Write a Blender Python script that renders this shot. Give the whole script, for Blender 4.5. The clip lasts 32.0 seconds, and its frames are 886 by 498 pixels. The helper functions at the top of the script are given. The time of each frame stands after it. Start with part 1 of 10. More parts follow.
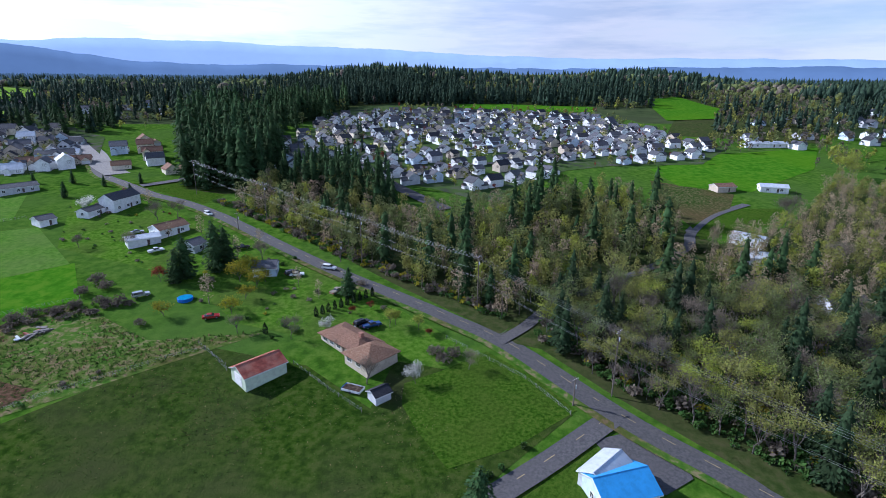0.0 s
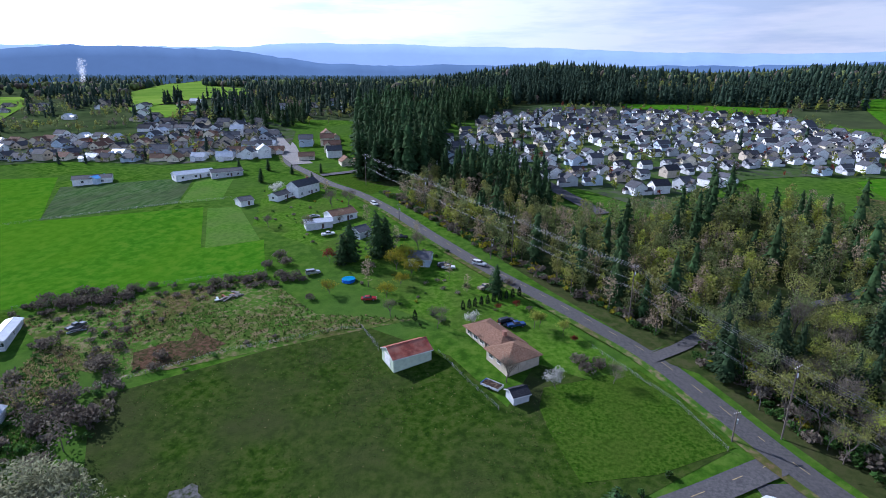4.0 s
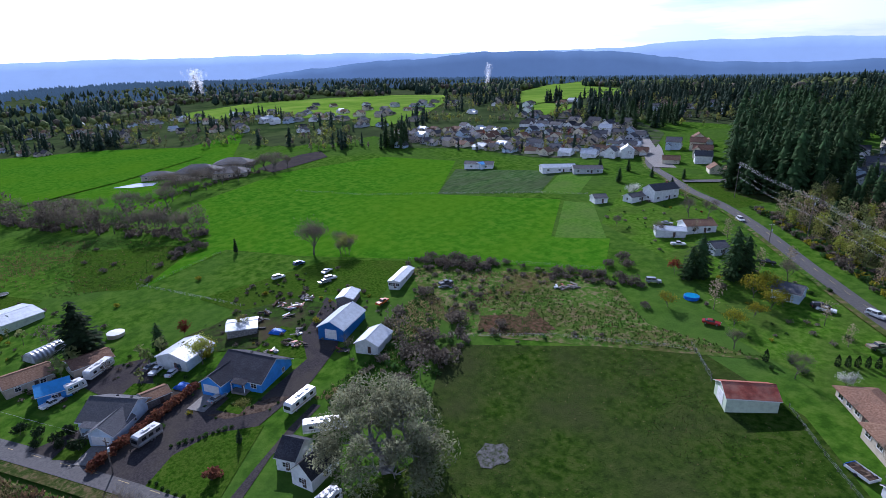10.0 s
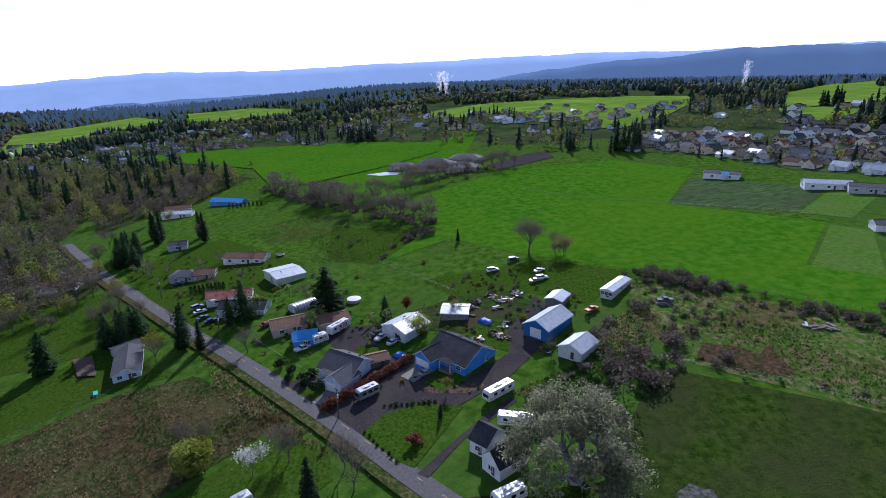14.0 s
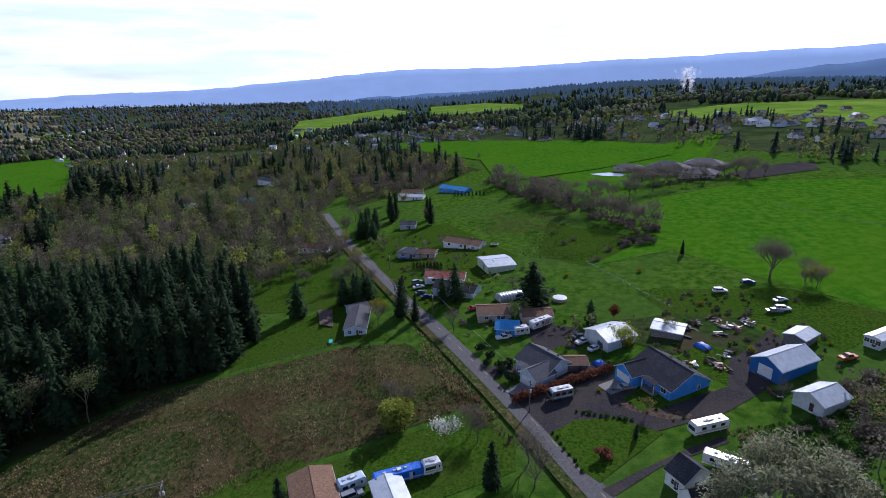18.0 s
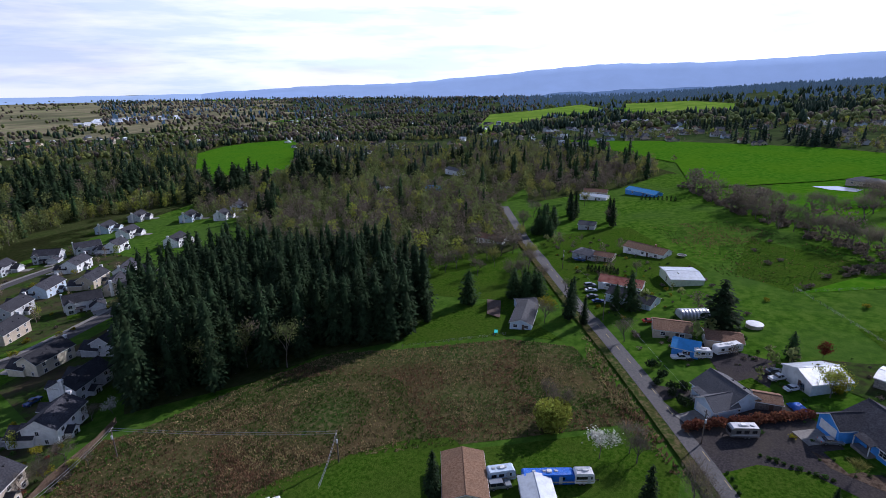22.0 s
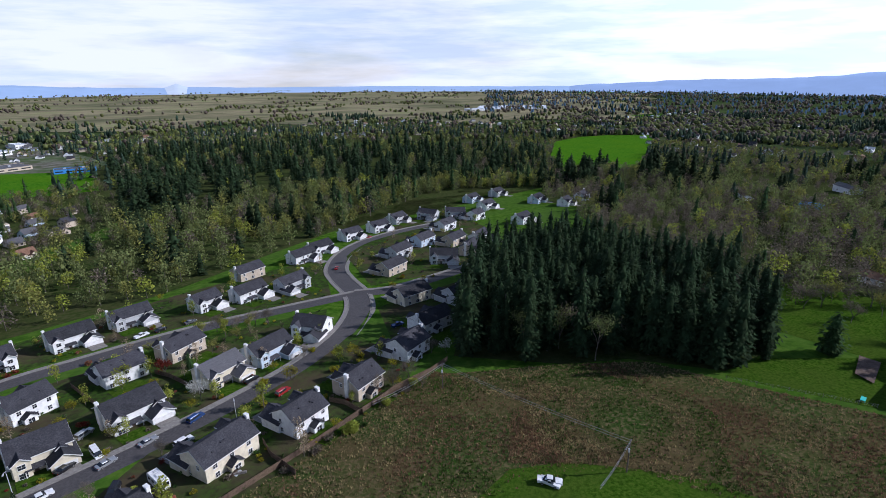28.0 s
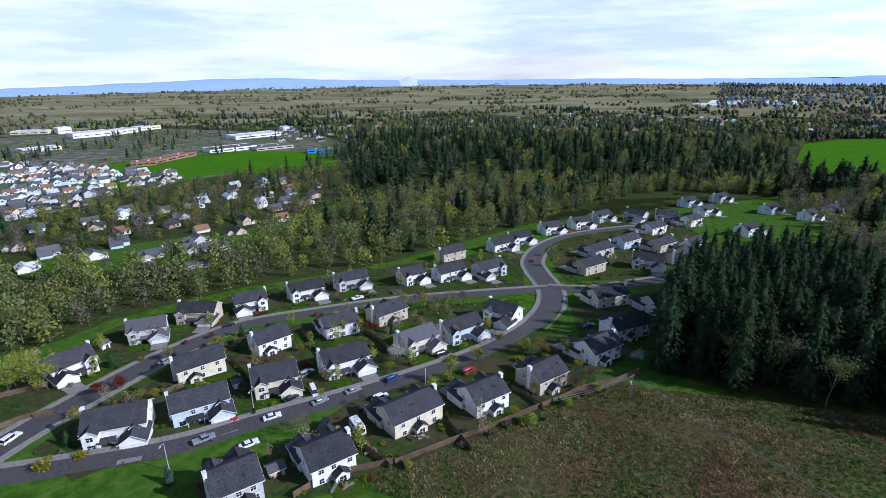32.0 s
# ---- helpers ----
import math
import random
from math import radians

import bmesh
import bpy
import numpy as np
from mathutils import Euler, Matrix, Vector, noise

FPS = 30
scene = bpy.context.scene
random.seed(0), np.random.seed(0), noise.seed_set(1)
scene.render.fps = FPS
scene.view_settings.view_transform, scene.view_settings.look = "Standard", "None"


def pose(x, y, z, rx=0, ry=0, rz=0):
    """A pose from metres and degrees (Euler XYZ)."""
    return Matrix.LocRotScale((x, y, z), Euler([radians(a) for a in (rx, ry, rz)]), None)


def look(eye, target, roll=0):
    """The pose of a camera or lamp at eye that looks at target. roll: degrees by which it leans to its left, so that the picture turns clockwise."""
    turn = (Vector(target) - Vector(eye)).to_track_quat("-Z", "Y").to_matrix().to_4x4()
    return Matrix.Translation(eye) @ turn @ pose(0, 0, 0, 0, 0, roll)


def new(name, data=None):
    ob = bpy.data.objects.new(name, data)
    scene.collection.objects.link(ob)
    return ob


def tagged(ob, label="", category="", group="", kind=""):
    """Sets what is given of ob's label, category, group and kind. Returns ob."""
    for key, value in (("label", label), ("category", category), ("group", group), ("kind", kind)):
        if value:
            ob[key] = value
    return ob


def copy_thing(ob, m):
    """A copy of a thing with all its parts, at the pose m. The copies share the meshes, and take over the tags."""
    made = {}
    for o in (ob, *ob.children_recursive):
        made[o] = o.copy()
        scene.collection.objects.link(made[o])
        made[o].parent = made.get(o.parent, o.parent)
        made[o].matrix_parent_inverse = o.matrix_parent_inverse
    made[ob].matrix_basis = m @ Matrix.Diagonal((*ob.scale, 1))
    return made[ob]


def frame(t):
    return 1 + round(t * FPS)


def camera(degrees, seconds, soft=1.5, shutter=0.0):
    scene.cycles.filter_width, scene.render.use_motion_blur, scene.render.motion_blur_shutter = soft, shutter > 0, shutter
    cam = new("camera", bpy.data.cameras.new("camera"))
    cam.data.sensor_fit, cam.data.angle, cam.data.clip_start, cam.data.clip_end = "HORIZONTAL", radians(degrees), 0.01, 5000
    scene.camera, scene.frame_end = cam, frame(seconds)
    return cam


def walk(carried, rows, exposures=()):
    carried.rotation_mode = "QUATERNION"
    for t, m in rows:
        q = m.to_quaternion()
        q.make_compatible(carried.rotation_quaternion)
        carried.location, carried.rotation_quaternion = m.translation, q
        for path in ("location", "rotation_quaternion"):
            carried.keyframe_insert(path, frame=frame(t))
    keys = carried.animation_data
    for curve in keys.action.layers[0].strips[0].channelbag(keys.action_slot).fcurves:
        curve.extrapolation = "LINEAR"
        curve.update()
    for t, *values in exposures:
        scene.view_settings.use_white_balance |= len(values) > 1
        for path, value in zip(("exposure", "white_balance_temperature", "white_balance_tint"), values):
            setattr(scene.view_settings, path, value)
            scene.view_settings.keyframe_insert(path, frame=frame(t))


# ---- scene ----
# camera: a hovering drone that turns on the spot, 80 m above the middle field
cam = camera(79.66, 32.0, soft=0.5)
ROWS = (
    (0.0, -17.90, -0.62, -3.65),
    (0.5, -17.91, -0.53, -0.97),
    (1.0, -17.94, -0.49, 1.74),
    (1.5, -17.98, -0.47, 4.29),
    (2.0, -18.02, -0.36, 6.35),
    (2.5, -18.05, -0.30, 8.05),
    (4.5, -18.10, -0.16, 15.69),
    (5.0, -18.12, -0.05, 18.89),
    (5.5, -18.13, 0.10, 22.35),
    (6.0, -18.13, 0.21, 25.65),
    (6.5, -18.14, 0.21, 29.31),
    (7.0, -18.15, 0.22, 32.66),
    (7.5, -18.14, 0.32, 35.79),
    (8.0, -18.11, 0.44, 39.06),
    (8.5, -18.07, 0.51, 42.18),
    (9.0, -18.04, 0.55, 45.29),
    (9.5, -18.01, 0.52, 48.09),
    (10.0, -17.98, 0.53, 50.58),
    (10.5, -17.95, 0.58, 53.11),
    (11.0, -17.92, 0.59, 55.81),
    (11.5, -17.88, 0.61, 58.59),
    (12.0, -17.80, 0.63, 61.20),
    (12.5, -17.75, 0.88, 64.10),
    (13.0, -17.70, 1.00, 67.41),
    (13.5, -17.67, 0.97, 70.96),
    (14.0, -17.62, 0.94, 74.45),
    (14.5, -17.56, 0.98, 77.83),
    (15.0, -17.53, 0.91, 81.11),
    (15.5, -17.51, 0.88, 84.43),
    (17.5, -17.56, 0.88, 95.96),
    (18.0, -17.63, 0.71, 98.19),
    (18.5, -17.70, 0.64, 100.40),
    (19.0, -17.76, 0.53, 102.64),
    (19.5, -17.81, 0.42, 105.19),
    (20.0, -17.86, 0.51, 107.54),
    (20.5, -17.89, 0.52, 109.50),
    (21.0, -17.95, 0.43, 111.86),
    (21.5, -17.96, 0.27, 114.83),
    (22.0, -17.97, 0.35, 117.88),
    (22.5, -18.00, 0.33, 121.19),
    (23.0, -18.04, 0.37, 124.18),
    (23.5, -18.09, 0.34, 126.75),
    (24.0, -18.14, 0.35, 129.50),
    (24.5, -18.18, 0.38, 132.67),
    (25.0, -18.21, 0.40, 136.23),
    (25.5, -18.27, 0.54, 139.89),
    (27.5, -18.44, 0.19, 151.56),
    (28.0, -18.48, 0.15, 154.35),
    (28.5, -18.57, 0.17, 157.03),
    (29.0, -18.67, 0.22, 159.65),
    (29.5, -18.70, 0.22, 162.24),
    (30.0, -18.80, 0.25, 164.89),
    (30.5, -18.87, 0.40, 167.64),
    (31.0, -19.00, 0.55, 170.12),
    (31.5, -19.06, 0.59, 173.02),
    (32.0, -19.06, 0.71, 176.46),
)
walk(cam, [(t, pose(0, 0, 80, 90 + p, r, y)) for t, p, r, y in ROWS],
     exposures=[(0.0, 0.42, 5300, 20), (6.0, 0.38, 5300, 22), (13.0, 0.08, 5400, 24), (20.0, -0.14, 5600, 24), (26.0, -0.14, 5750, 21), (32.0, 0.08, 5400, 17)])

# sky with broken cloud, sun low over the fields
SUN_AZ, SUN_EL = -67.0, 31.0        # degrees clockwise from +y, above the horizon
world = bpy.data.worlds.new("sky")
scene.world = world
world.use_nodes = True
wt = world.node_tree
wt.nodes.clear()


def wnode(kind, **kw):
    n = wt.nodes.new(kind)
    for k, v in kw.items():
        n.inputs[k].default_value = v
    return n


sky = wt.nodes.new("ShaderNodeTexSky")
sky.sky_type = "NISHITA"
sky.sun_disc = False
sky.sun_elevation, sky.sun_rotation = radians(SUN_EL), radians(SUN_AZ)
sky.air_density, sky.dust_density, sky.ozone_density = 1.0, 0.1, 2.0
coord = wt.nodes.new("ShaderNodeTexCoord")
squash = wt.nodes.new("ShaderNodeMapping")
squash.inputs["Scale"].default_value = (1.5, 1.5, 11.0)
wt.links.new(coord.outputs["Generated"], squash.inputs["Vector"])
cl = wnode("ShaderNodeTexNoise", Scale=1.5, Detail=6.0, Roughness=0.55, Distortion=0.3)
wt.links.new(squash.outputs["Vector"], cl.inputs["Vector"])
ramp = wt.nodes.new("ShaderNodeValToRGB")
ramp.color_ramp.elements[0].position, ramp.color_ramp.elements[1].position = 0.31, 0.52
ramp.color_ramp.elements[0].color = (0.45, 0.45, 0.45, 1)
wt.links.new(cl.outputs["Fac"], ramp.inputs["Fac"])
# the cloud deck lies low round the horizon and thins out overhead
split = wt.nodes.new("ShaderNodeSeparateXYZ")
wt.links.new(coord.outputs["Generated"], split.inputs["Vector"])
thin = wt.nodes.new("ShaderNodeMapRange")
for k, v in (("From Min", 0.12), ("From Max", 0.5), ("To Min", 1.0), ("To Max", 0.06)):
    thin.inputs[k].default_value = v
wt.links.new(split.outputs["Z"], thin.inputs["Value"])
cover = wt.nodes.new("ShaderNodeMath")
cover.operation = "MULTIPLY"
wt.links.new(ramp.outputs["Color"], cover.inputs[0])
wt.links.new(thin.outputs["Result"], cover.inputs[1])
shade = wnode("ShaderNodeTexNoise", Scale=2.3, Detail=5.0, Roughness=0.6)
wt.links.new(squash.outputs["Vector"], shade.inputs["Vector"])
tone = wt.nodes.new("ShaderNodeValToRGB")
tone.color_ramp.elements[0].position, tone.color_ramp.elements[1].position = 0.38, 0.57
tone.color_ramp.elements[0].color = (7.8, 9.0, 10.6, 1)
tone.color_ramp.elements[1].color = (10.8, 11.2, 11.8, 1)
wt.links.new(shade.outputs["Fac"], tone.inputs["Fac"])
# clouds glow more the nearer they stand to the sun
near_sun = wt.nodes.new("ShaderNodeVectorMath")
near_sun.operation = "DOT_PRODUCT"
near_sun.inputs[1].default_value = (math.sin(radians(SUN_AZ)) * math.cos(radians(SUN_EL)), math.cos(radians(SUN_AZ)) * math.cos(radians(SUN_EL)), math.sin(radians(SUN_EL)))
wt.links.new(coord.outputs["Generated"], near_sun.inputs[0])
glow = wt.nodes.new("ShaderNodeMapRange")
for k, v in (("From Min", 0.1), ("From Max", 0.95), ("To Min", 1.02), ("To Max", 1.85)):
    glow.inputs[k].default_value = v
wt.links.new(near_sun.outputs["Value"], glow.inputs["Value"])
bright = wt.nodes.new("ShaderNodeVectorMath")
bright.operation = "SCALE"
wt.links.new(tone.outputs["Color"], bright.inputs[0])
wt.links.new(glow.outputs["Result"], bright.inputs["Scale"])
north = wt.nodes.new("ShaderNodeVectorMath")
north.operation = "DOT_PRODUCT"
north.inputs[1].default_value = (math.sin(radians(12)), math.cos(radians(12)), 0.0)
wt.links.new(coord.outputs["Generated"], north.inputs[0])
bank = wt.nodes.new("ShaderNodeMapRange")
for k, v in (("From Min", 0.45), ("From Max", 1.0), ("To Min", 1.0), ("To Max", 0.5)):
    bank.inputs[k].default_value = v
wt.links.new(north.outputs["Value"], bank.inputs["Value"])
grey = wt.nodes.new("ShaderNodeVectorMath")
grey.operation = "SCALE"
wt.links.new(bright.outputs["Vector"], grey.inputs[0])
wt.links.new(bank.outputs["Result"], grey.inputs["Scale"])
mix = wt.nodes.new("ShaderNodeMix")
mix.data_type = "RGBA"
wt.links.new(cover.outputs[0], mix.inputs[0])
wt.links.new(sky.outputs["Color"], mix.inputs[6])
wt.links.new(grey.outputs["Vector"], mix.inputs[7])
bg = wnode("ShaderNodeBackground", Strength=0.09)
wout = wt.nodes.new("ShaderNodeOutputWorld")
wt.links.new(mix.outputs[2], bg.inputs["Color"])
wt.links.new(bg.outputs[0], wout.inputs["Surface"])

sun = new("sun", bpy.data.lights.new("sun", "SUN"))
sun.data.energy, sun.data.angle, sun.data.color = 5.0, radians(0.6), (1.0, 0.95, 0.86)
sa, se = radians(SUN_AZ), radians(SUN_EL)
sun.matrix_world = look((0, 0, 300), (-math.sin(sa) * math.cos(se), -math.cos(sa) * math.cos(se), 300 - math.sin(se)))

# ---- materials ----
def mat(name, stops, scale=1.0, rough=0.8, metal=0.0, bump=0.0, bump_scale=None, detail=5.0, big=0.0, big_scale=0.03,
        big_tint=(0.5, 0.5, 0.5), vary=0.0, island=0.0, spec=0.4, coords="Object", stretch=None):
    """A surface: colour ramp over fine noise, stains from a second, larger noise, relief, and a shift for each object or island."""
    m = bpy.data.materials.new(name)
    m.use_nodes = True
    nt = m.node_tree
    b = nt.nodes["Principled BSDF"]
    b.inputs["Roughness"].default_value, b.inputs["Metallic"].default_value = rough, metal
    b.inputs["Specular IOR Level"].default_value = spec
    tc = nt.nodes.new("ShaderNodeTexCoord")
    vec = nt.nodes.new("ShaderNodeNewGeometry").outputs["Position"] if coords == "World" else tc.outputs[coords]
    if stretch:
        mp = nt.nodes.new("ShaderNodeMapping")
        mp.inputs["Scale"].default_value = stretch
        nt.links.new(vec, mp.inputs["Vector"])
        vec = mp.outputs["Vector"]
    n = nt.nodes.new("ShaderNodeTexNoise")
    n.inputs["Scale"].default_value, n.inputs["Detail"].default_value, n.inputs["Roughness"].default_value = scale, detail, 0.62
    nt.links.new(vec, n.inputs["Vector"])
    r = nt.nodes.new("ShaderNodeValToRGB")
    els = r.color_ramp.elements
    k = len(stops)
    while len(els) < k:
        els.new(0.5)
    for i, c in enumerate(stops):
        els[i].position = 0.37 + 0.26 * i / max(1, k - 1)
        els[i].color = (*c, 1)
    nt.links.new(n.outputs["Fac"], r.inputs["Fac"])
    col = r.outputs["Color"]

    def blend(a, tint, fac, mode="MIX"):
        x = nt.nodes.new("ShaderNodeMix")
        x.data_type, x.blend_type = "RGBA", mode
        nt.links.new(fac, x.inputs[0])
        nt.links.new(a, x.inputs[6])
        if isinstance(tint, tuple):
            x.inputs[7].default_value = (*tint, 1)
        else:
            nt.links.new(tint, x.inputs[7])
        return x.outputs[2]
    if big:
        n2 = nt.nodes.new("ShaderNodeTexNoise")
        n2.inputs["Scale"].default_value, n2.inputs["Detail"].default_value = big_scale, 6.0
        nt.links.new(vec, n2.inputs["Vector"])
        r2 = nt.nodes.new("ShaderNodeValToRGB")
        r2.color_ramp.elements[0].position, r2.color_ramp.elements[1].position = 0.42, 0.66
        r2.color_ramp.elements[1].color = (big, big, big, 1)
        nt.links.new(n2.outputs["Fac"], r2.inputs["Fac"])
        col = blend(col, big_tint, r2.outputs["Color"])
    for amount, node, socket in ((vary, "ShaderNodeObjectInfo", "Random"), (island, "ShaderNodeNewGeometry", "Random Per Island")):
        if amount:
            src = nt.nodes.new(node)
            hs = nt.nodes.new("ShaderNodeHueSaturation")
            for sock, lo, hi in (("Value", 1 - amount, 1 + amount), ("Hue", 0.5 - 0.05 * amount, 0.5 + 0.06 * amount)):
                mr = nt.nodes.new("ShaderNodeMapRange")
                mr.inputs["To Min"].default_value, mr.inputs["To Max"].default_value = lo, hi
                nt.links.new(src.outputs[socket], mr.inputs["Value"])
                nt.links.new(mr.outputs["Result"], hs.inputs[sock])
            nt.links.new(col, hs.inputs["Color"])
            col = hs.outputs["Color"]
    nt.links.new(col, b.inputs["Base Color"])
    if bump:
        bn = n
        if bump_scale:
            bn = nt.nodes.new("ShaderNodeTexNoise")
            bn.inputs["Scale"].default_value, bn.inputs["Detail"].default_value = bump_scale, 4.0
            nt.links.new(vec, bn.inputs["Vector"])
        bp = nt.nodes.new("ShaderNodeBump")
        bp.inputs["Strength"].default_value, bp.inputs["Distance"].default_value = min(1.0, bump), 0.12 * max(1.0, bump)
        nt.links.new(bn.outputs["Fac"], bp.inputs["Height"])
        nt.links.new(bp.outputs["Normal"], b.inputs["Normal"])
    return m


W = "World"
M = {
    "ground": mat("meadow_ground", [(0.028, 0.072, 0.007), (0.048, 0.112, 0.01), (0.08, 0.14, 0.018)], 0.3, 0.95, bump=1.0, bump_scale=1.5, big=0.75, big_scale=0.02, big_tint=(0.055, 0.105, 0.02), spec=0.0, coords=W),
    "far_cover": mat("rough_wooded_ground", [(0.022, 0.04, 0.014), (0.038, 0.062, 0.02), (0.06, 0.085, 0.028)], 0.03, 0.95, big=0.6, big_scale=0.006, big_tint=(0.06, 0.07, 0.035), spec=0.0, coords=W),
    # Field, lawn and gravel tones are lowered in place of cloud shade.
    "field_dark": mat("field_grass", [(0.014, 0.034, 0.004), (0.03, 0.06, 0.007), (0.05, 0.072, 0.014)], 0.5, 0.9, bump=1.0, bump_scale=2.5, big=0.85, big_scale=0.045, big_tint=(0.042, 0.05, 0.018), spec=0.0, coords=W),
    "pasture": mat("bright_pasture_grass", [(0.032, 0.115, 0.005), (0.046, 0.145, 0.007), (0.075, 0.165, 0.011)], 0.25, 0.9, bump=0.6, bump_scale=3.5, big=0.5, big_scale=0.02, big_tint=(0.07, 0.16, 0.006), spec=0.0, coords=W),
    "lawn": mat("lawn_grass", [(0.02, 0.052, 0.004), (0.037, 0.083, 0.007), (0.062, 0.102, 0.013)], 1.2, 0.9, bump=1.0, bump_scale=4.0, big=0.5, big_scale=0.09, big_tint=(0.05, 0.078, 0.012), spec=0.0, coords=W),
    "garden_lawn": mat("sunny_garden_grass", [(0.036, 0.095, 0.007), (0.06, 0.135, 0.011), (0.095, 0.16, 0.022)], 0.6, 0.9, bump=0.8, bump_scale=3.5, big=0.6, big_scale=0.06, big_tint=(0.06, 0.085, 0.02), spec=0.0, coords=W),
    "scrub": mat("rough_scrub_ground", [(0.04, 0.105, 0.012), (0.07, 0.13, 0.02), (0.19, 0.16, 0.085)], 0.5, 0.95, bump=1.0, bump_scale=1.6, big=0.6, big_scale=0.05, big_tint=(0.09, 0.055, 0.028), spec=0.0, coords=W),
    "brown_meadow": mat("dry_brown_meadow", [(0.018, 0.046, 0.008), (0.046, 0.066, 0.017), (0.12, 0.098, 0.05)], 0.9, 0.95, bump=1.0, bump_scale=2.2, big=0.6, big_scale=0.035, big_tint=(0.1, 0.06, 0.034), spec=0.0, coords=W),
    "bramble_ground": mat("dead_bramble", [(0.03, 0.04, 0.014), (0.085, 0.048, 0.03), (0.12, 0.075, 0.048)], 0.9, 0.95, bump=1.0, bump_scale=2.0, big=0.5, big_scale=0.12, big_tint=(0.035, 0.055, 0.015), spec=0.0, coords=W),
    "mud": mat("dried_grey_mud", [(0.03, 0.045, 0.012), (0.085, 0.085, 0.08), (0.13, 0.13, 0.125)], 1.1, 0.95, bump=0.6, bump_scale=4.0, spec=0.1, coords=W),
    "garden": mat("garden_earth_and_grass", [(0.026, 0.034, 0.014), (0.034, 0.06, 0.014), (0.04, 0.085, 0.012)], 0.5, 0.95, bump=1.0, bump_scale=3.0, big=0.8, big_scale=0.07, big_tint=(0.075, 0.055, 0.038), spec=0.0, coords=W),
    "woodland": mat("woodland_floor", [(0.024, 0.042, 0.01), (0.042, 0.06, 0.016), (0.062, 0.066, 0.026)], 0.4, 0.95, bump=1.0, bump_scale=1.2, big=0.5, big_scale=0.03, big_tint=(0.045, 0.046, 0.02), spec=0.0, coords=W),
    "plain": mat("tawny_river_plain", [(0.13, 0.13, 0.07), (0.28, 0.24, 0.15), (0.2, 0.22, 0.1)], 0.007, 0.95, big=0.9, big_scale=0.0022, big_tint=(0.1, 0.105, 0.06), spec=0.0, coords=W, stretch=(1, 3, 1)),
    "pale_grass": mat("pale_mown_grass", [(0.05, 0.125, 0.014), (0.07, 0.155, 0.018), (0.095, 0.175, 0.028)], 0.6, 0.9, bump=0.6, bump_scale=3.5, big=0.5, big_scale=0.05, big_tint=(0.1, 0.14, 0.04), spec=0.0, coords=W),
    # Paler copy of the pasture; sun glare is put into its colour.
    "sunny_field": mat("sun_glare_meadow", [(0.1, 0.2, 0.02), (0.15, 0.25, 0.03), (0.19, 0.28, 0.045)], 0.02, 0.9, big=0.6, big_scale=0.008, big_tint=(0.09, 0.17, 0.025), spec=0.0, coords=W),
    "plot": mat("vegetable_plot_rows", [(0.03, 0.07, 0.02), (0.055, 0.105, 0.03), (0.085, 0.125, 0.055)], 0.5, 0.9, bump=0.6, bump_scale=3.5, big=0.6, big_scale=0.06, big_tint=(0.06, 0.07, 0.04), spec=0.0, coords=W, stretch=(1, 0.3, 1)),
    "yards": mat("small_lawns_and_paving", [(0.045, 0.045, 0.04), (0.05, 0.085, 0.022), (0.085, 0.08, 0.07)], 0.09, 0.95, big=0.7, big_scale=0.03, big_tint=(0.05, 0.095, 0.02), spec=0.0, coords=W),
    "town": mat("town_yards_and_paving", [(0.07, 0.085, 0.045), (0.13, 0.125, 0.1), (0.2, 0.19, 0.17)], 0.05, 0.95, big=0.7, big_scale=0.012, big_tint=(0.06, 0.11, 0.03), spec=0.0, coords=W),
    "lake": mat("pale_water", [(0.25, 0.3, 0.36), (0.4, 0.45, 0.5)], 0.01, 0.15, coords=W),
    "asphalt": mat("worn_asphalt", [(0.05, 0.048, 0.05), (0.07, 0.068, 0.069), (0.092, 0.088, 0.086)], 1.6, 0.85, bump=0.4, bump_scale=9.0, big=0.6, big_scale=0.16, big_tint=(0.075, 0.07, 0.07), coords=W),
    "asphalt_street": mat("dark_street_asphalt", [(0.04, 0.037, 0.039), (0.053, 0.05, 0.052), (0.07, 0.065, 0.066)], 1.4, 0.85, bump=0.4, bump_scale=9.0, big=0.5, big_scale=0.12, big_tint=(0.065, 0.06, 0.06), coords=W),
    "gravel": mat("gravel_yard", [(0.038, 0.034, 0.036), (0.05, 0.045, 0.046), (0.07, 0.062, 0.061)], 2.2, 0.95, bump=0.5, bump_scale=9.0, big=0.5, big_scale=0.15, big_tint=(0.08, 0.07, 0.055), spec=0.0, coords=W),
    "concrete": mat("pale_concrete", [(0.14, 0.132, 0.12), (0.19, 0.18, 0.165), (0.24, 0.228, 0.21)], 1.3, 0.85, bump=0.3, bump_scale=8.0, big=0.5, big_scale=0.3, big_tint=(0.22, 0.2, 0.18), coords=W),
    "paint_line": mat("road_line_paint", [(0.26, 0.2, 0.09), (0.4, 0.32, 0.16)], 2.0, 0.8, coords=W),
}


def paint(name, c, rough=0.6, metal=0.0, bump=0.15, scale=0.8, spec=0.4, dirt=0.25):
    """A painted or plain surface in one colour, with faint streaks and dirt."""
    lo, hi = tuple(v * 0.86 for v in c), tuple(min(1, v * 1.08) for v in c)
    return mat(name, [lo, c, hi], scale, rough, metal, bump, 12.0, big=dirt, big_scale=0.35, big_tint=tuple(v * 0.6 for v in c), spec=spec)


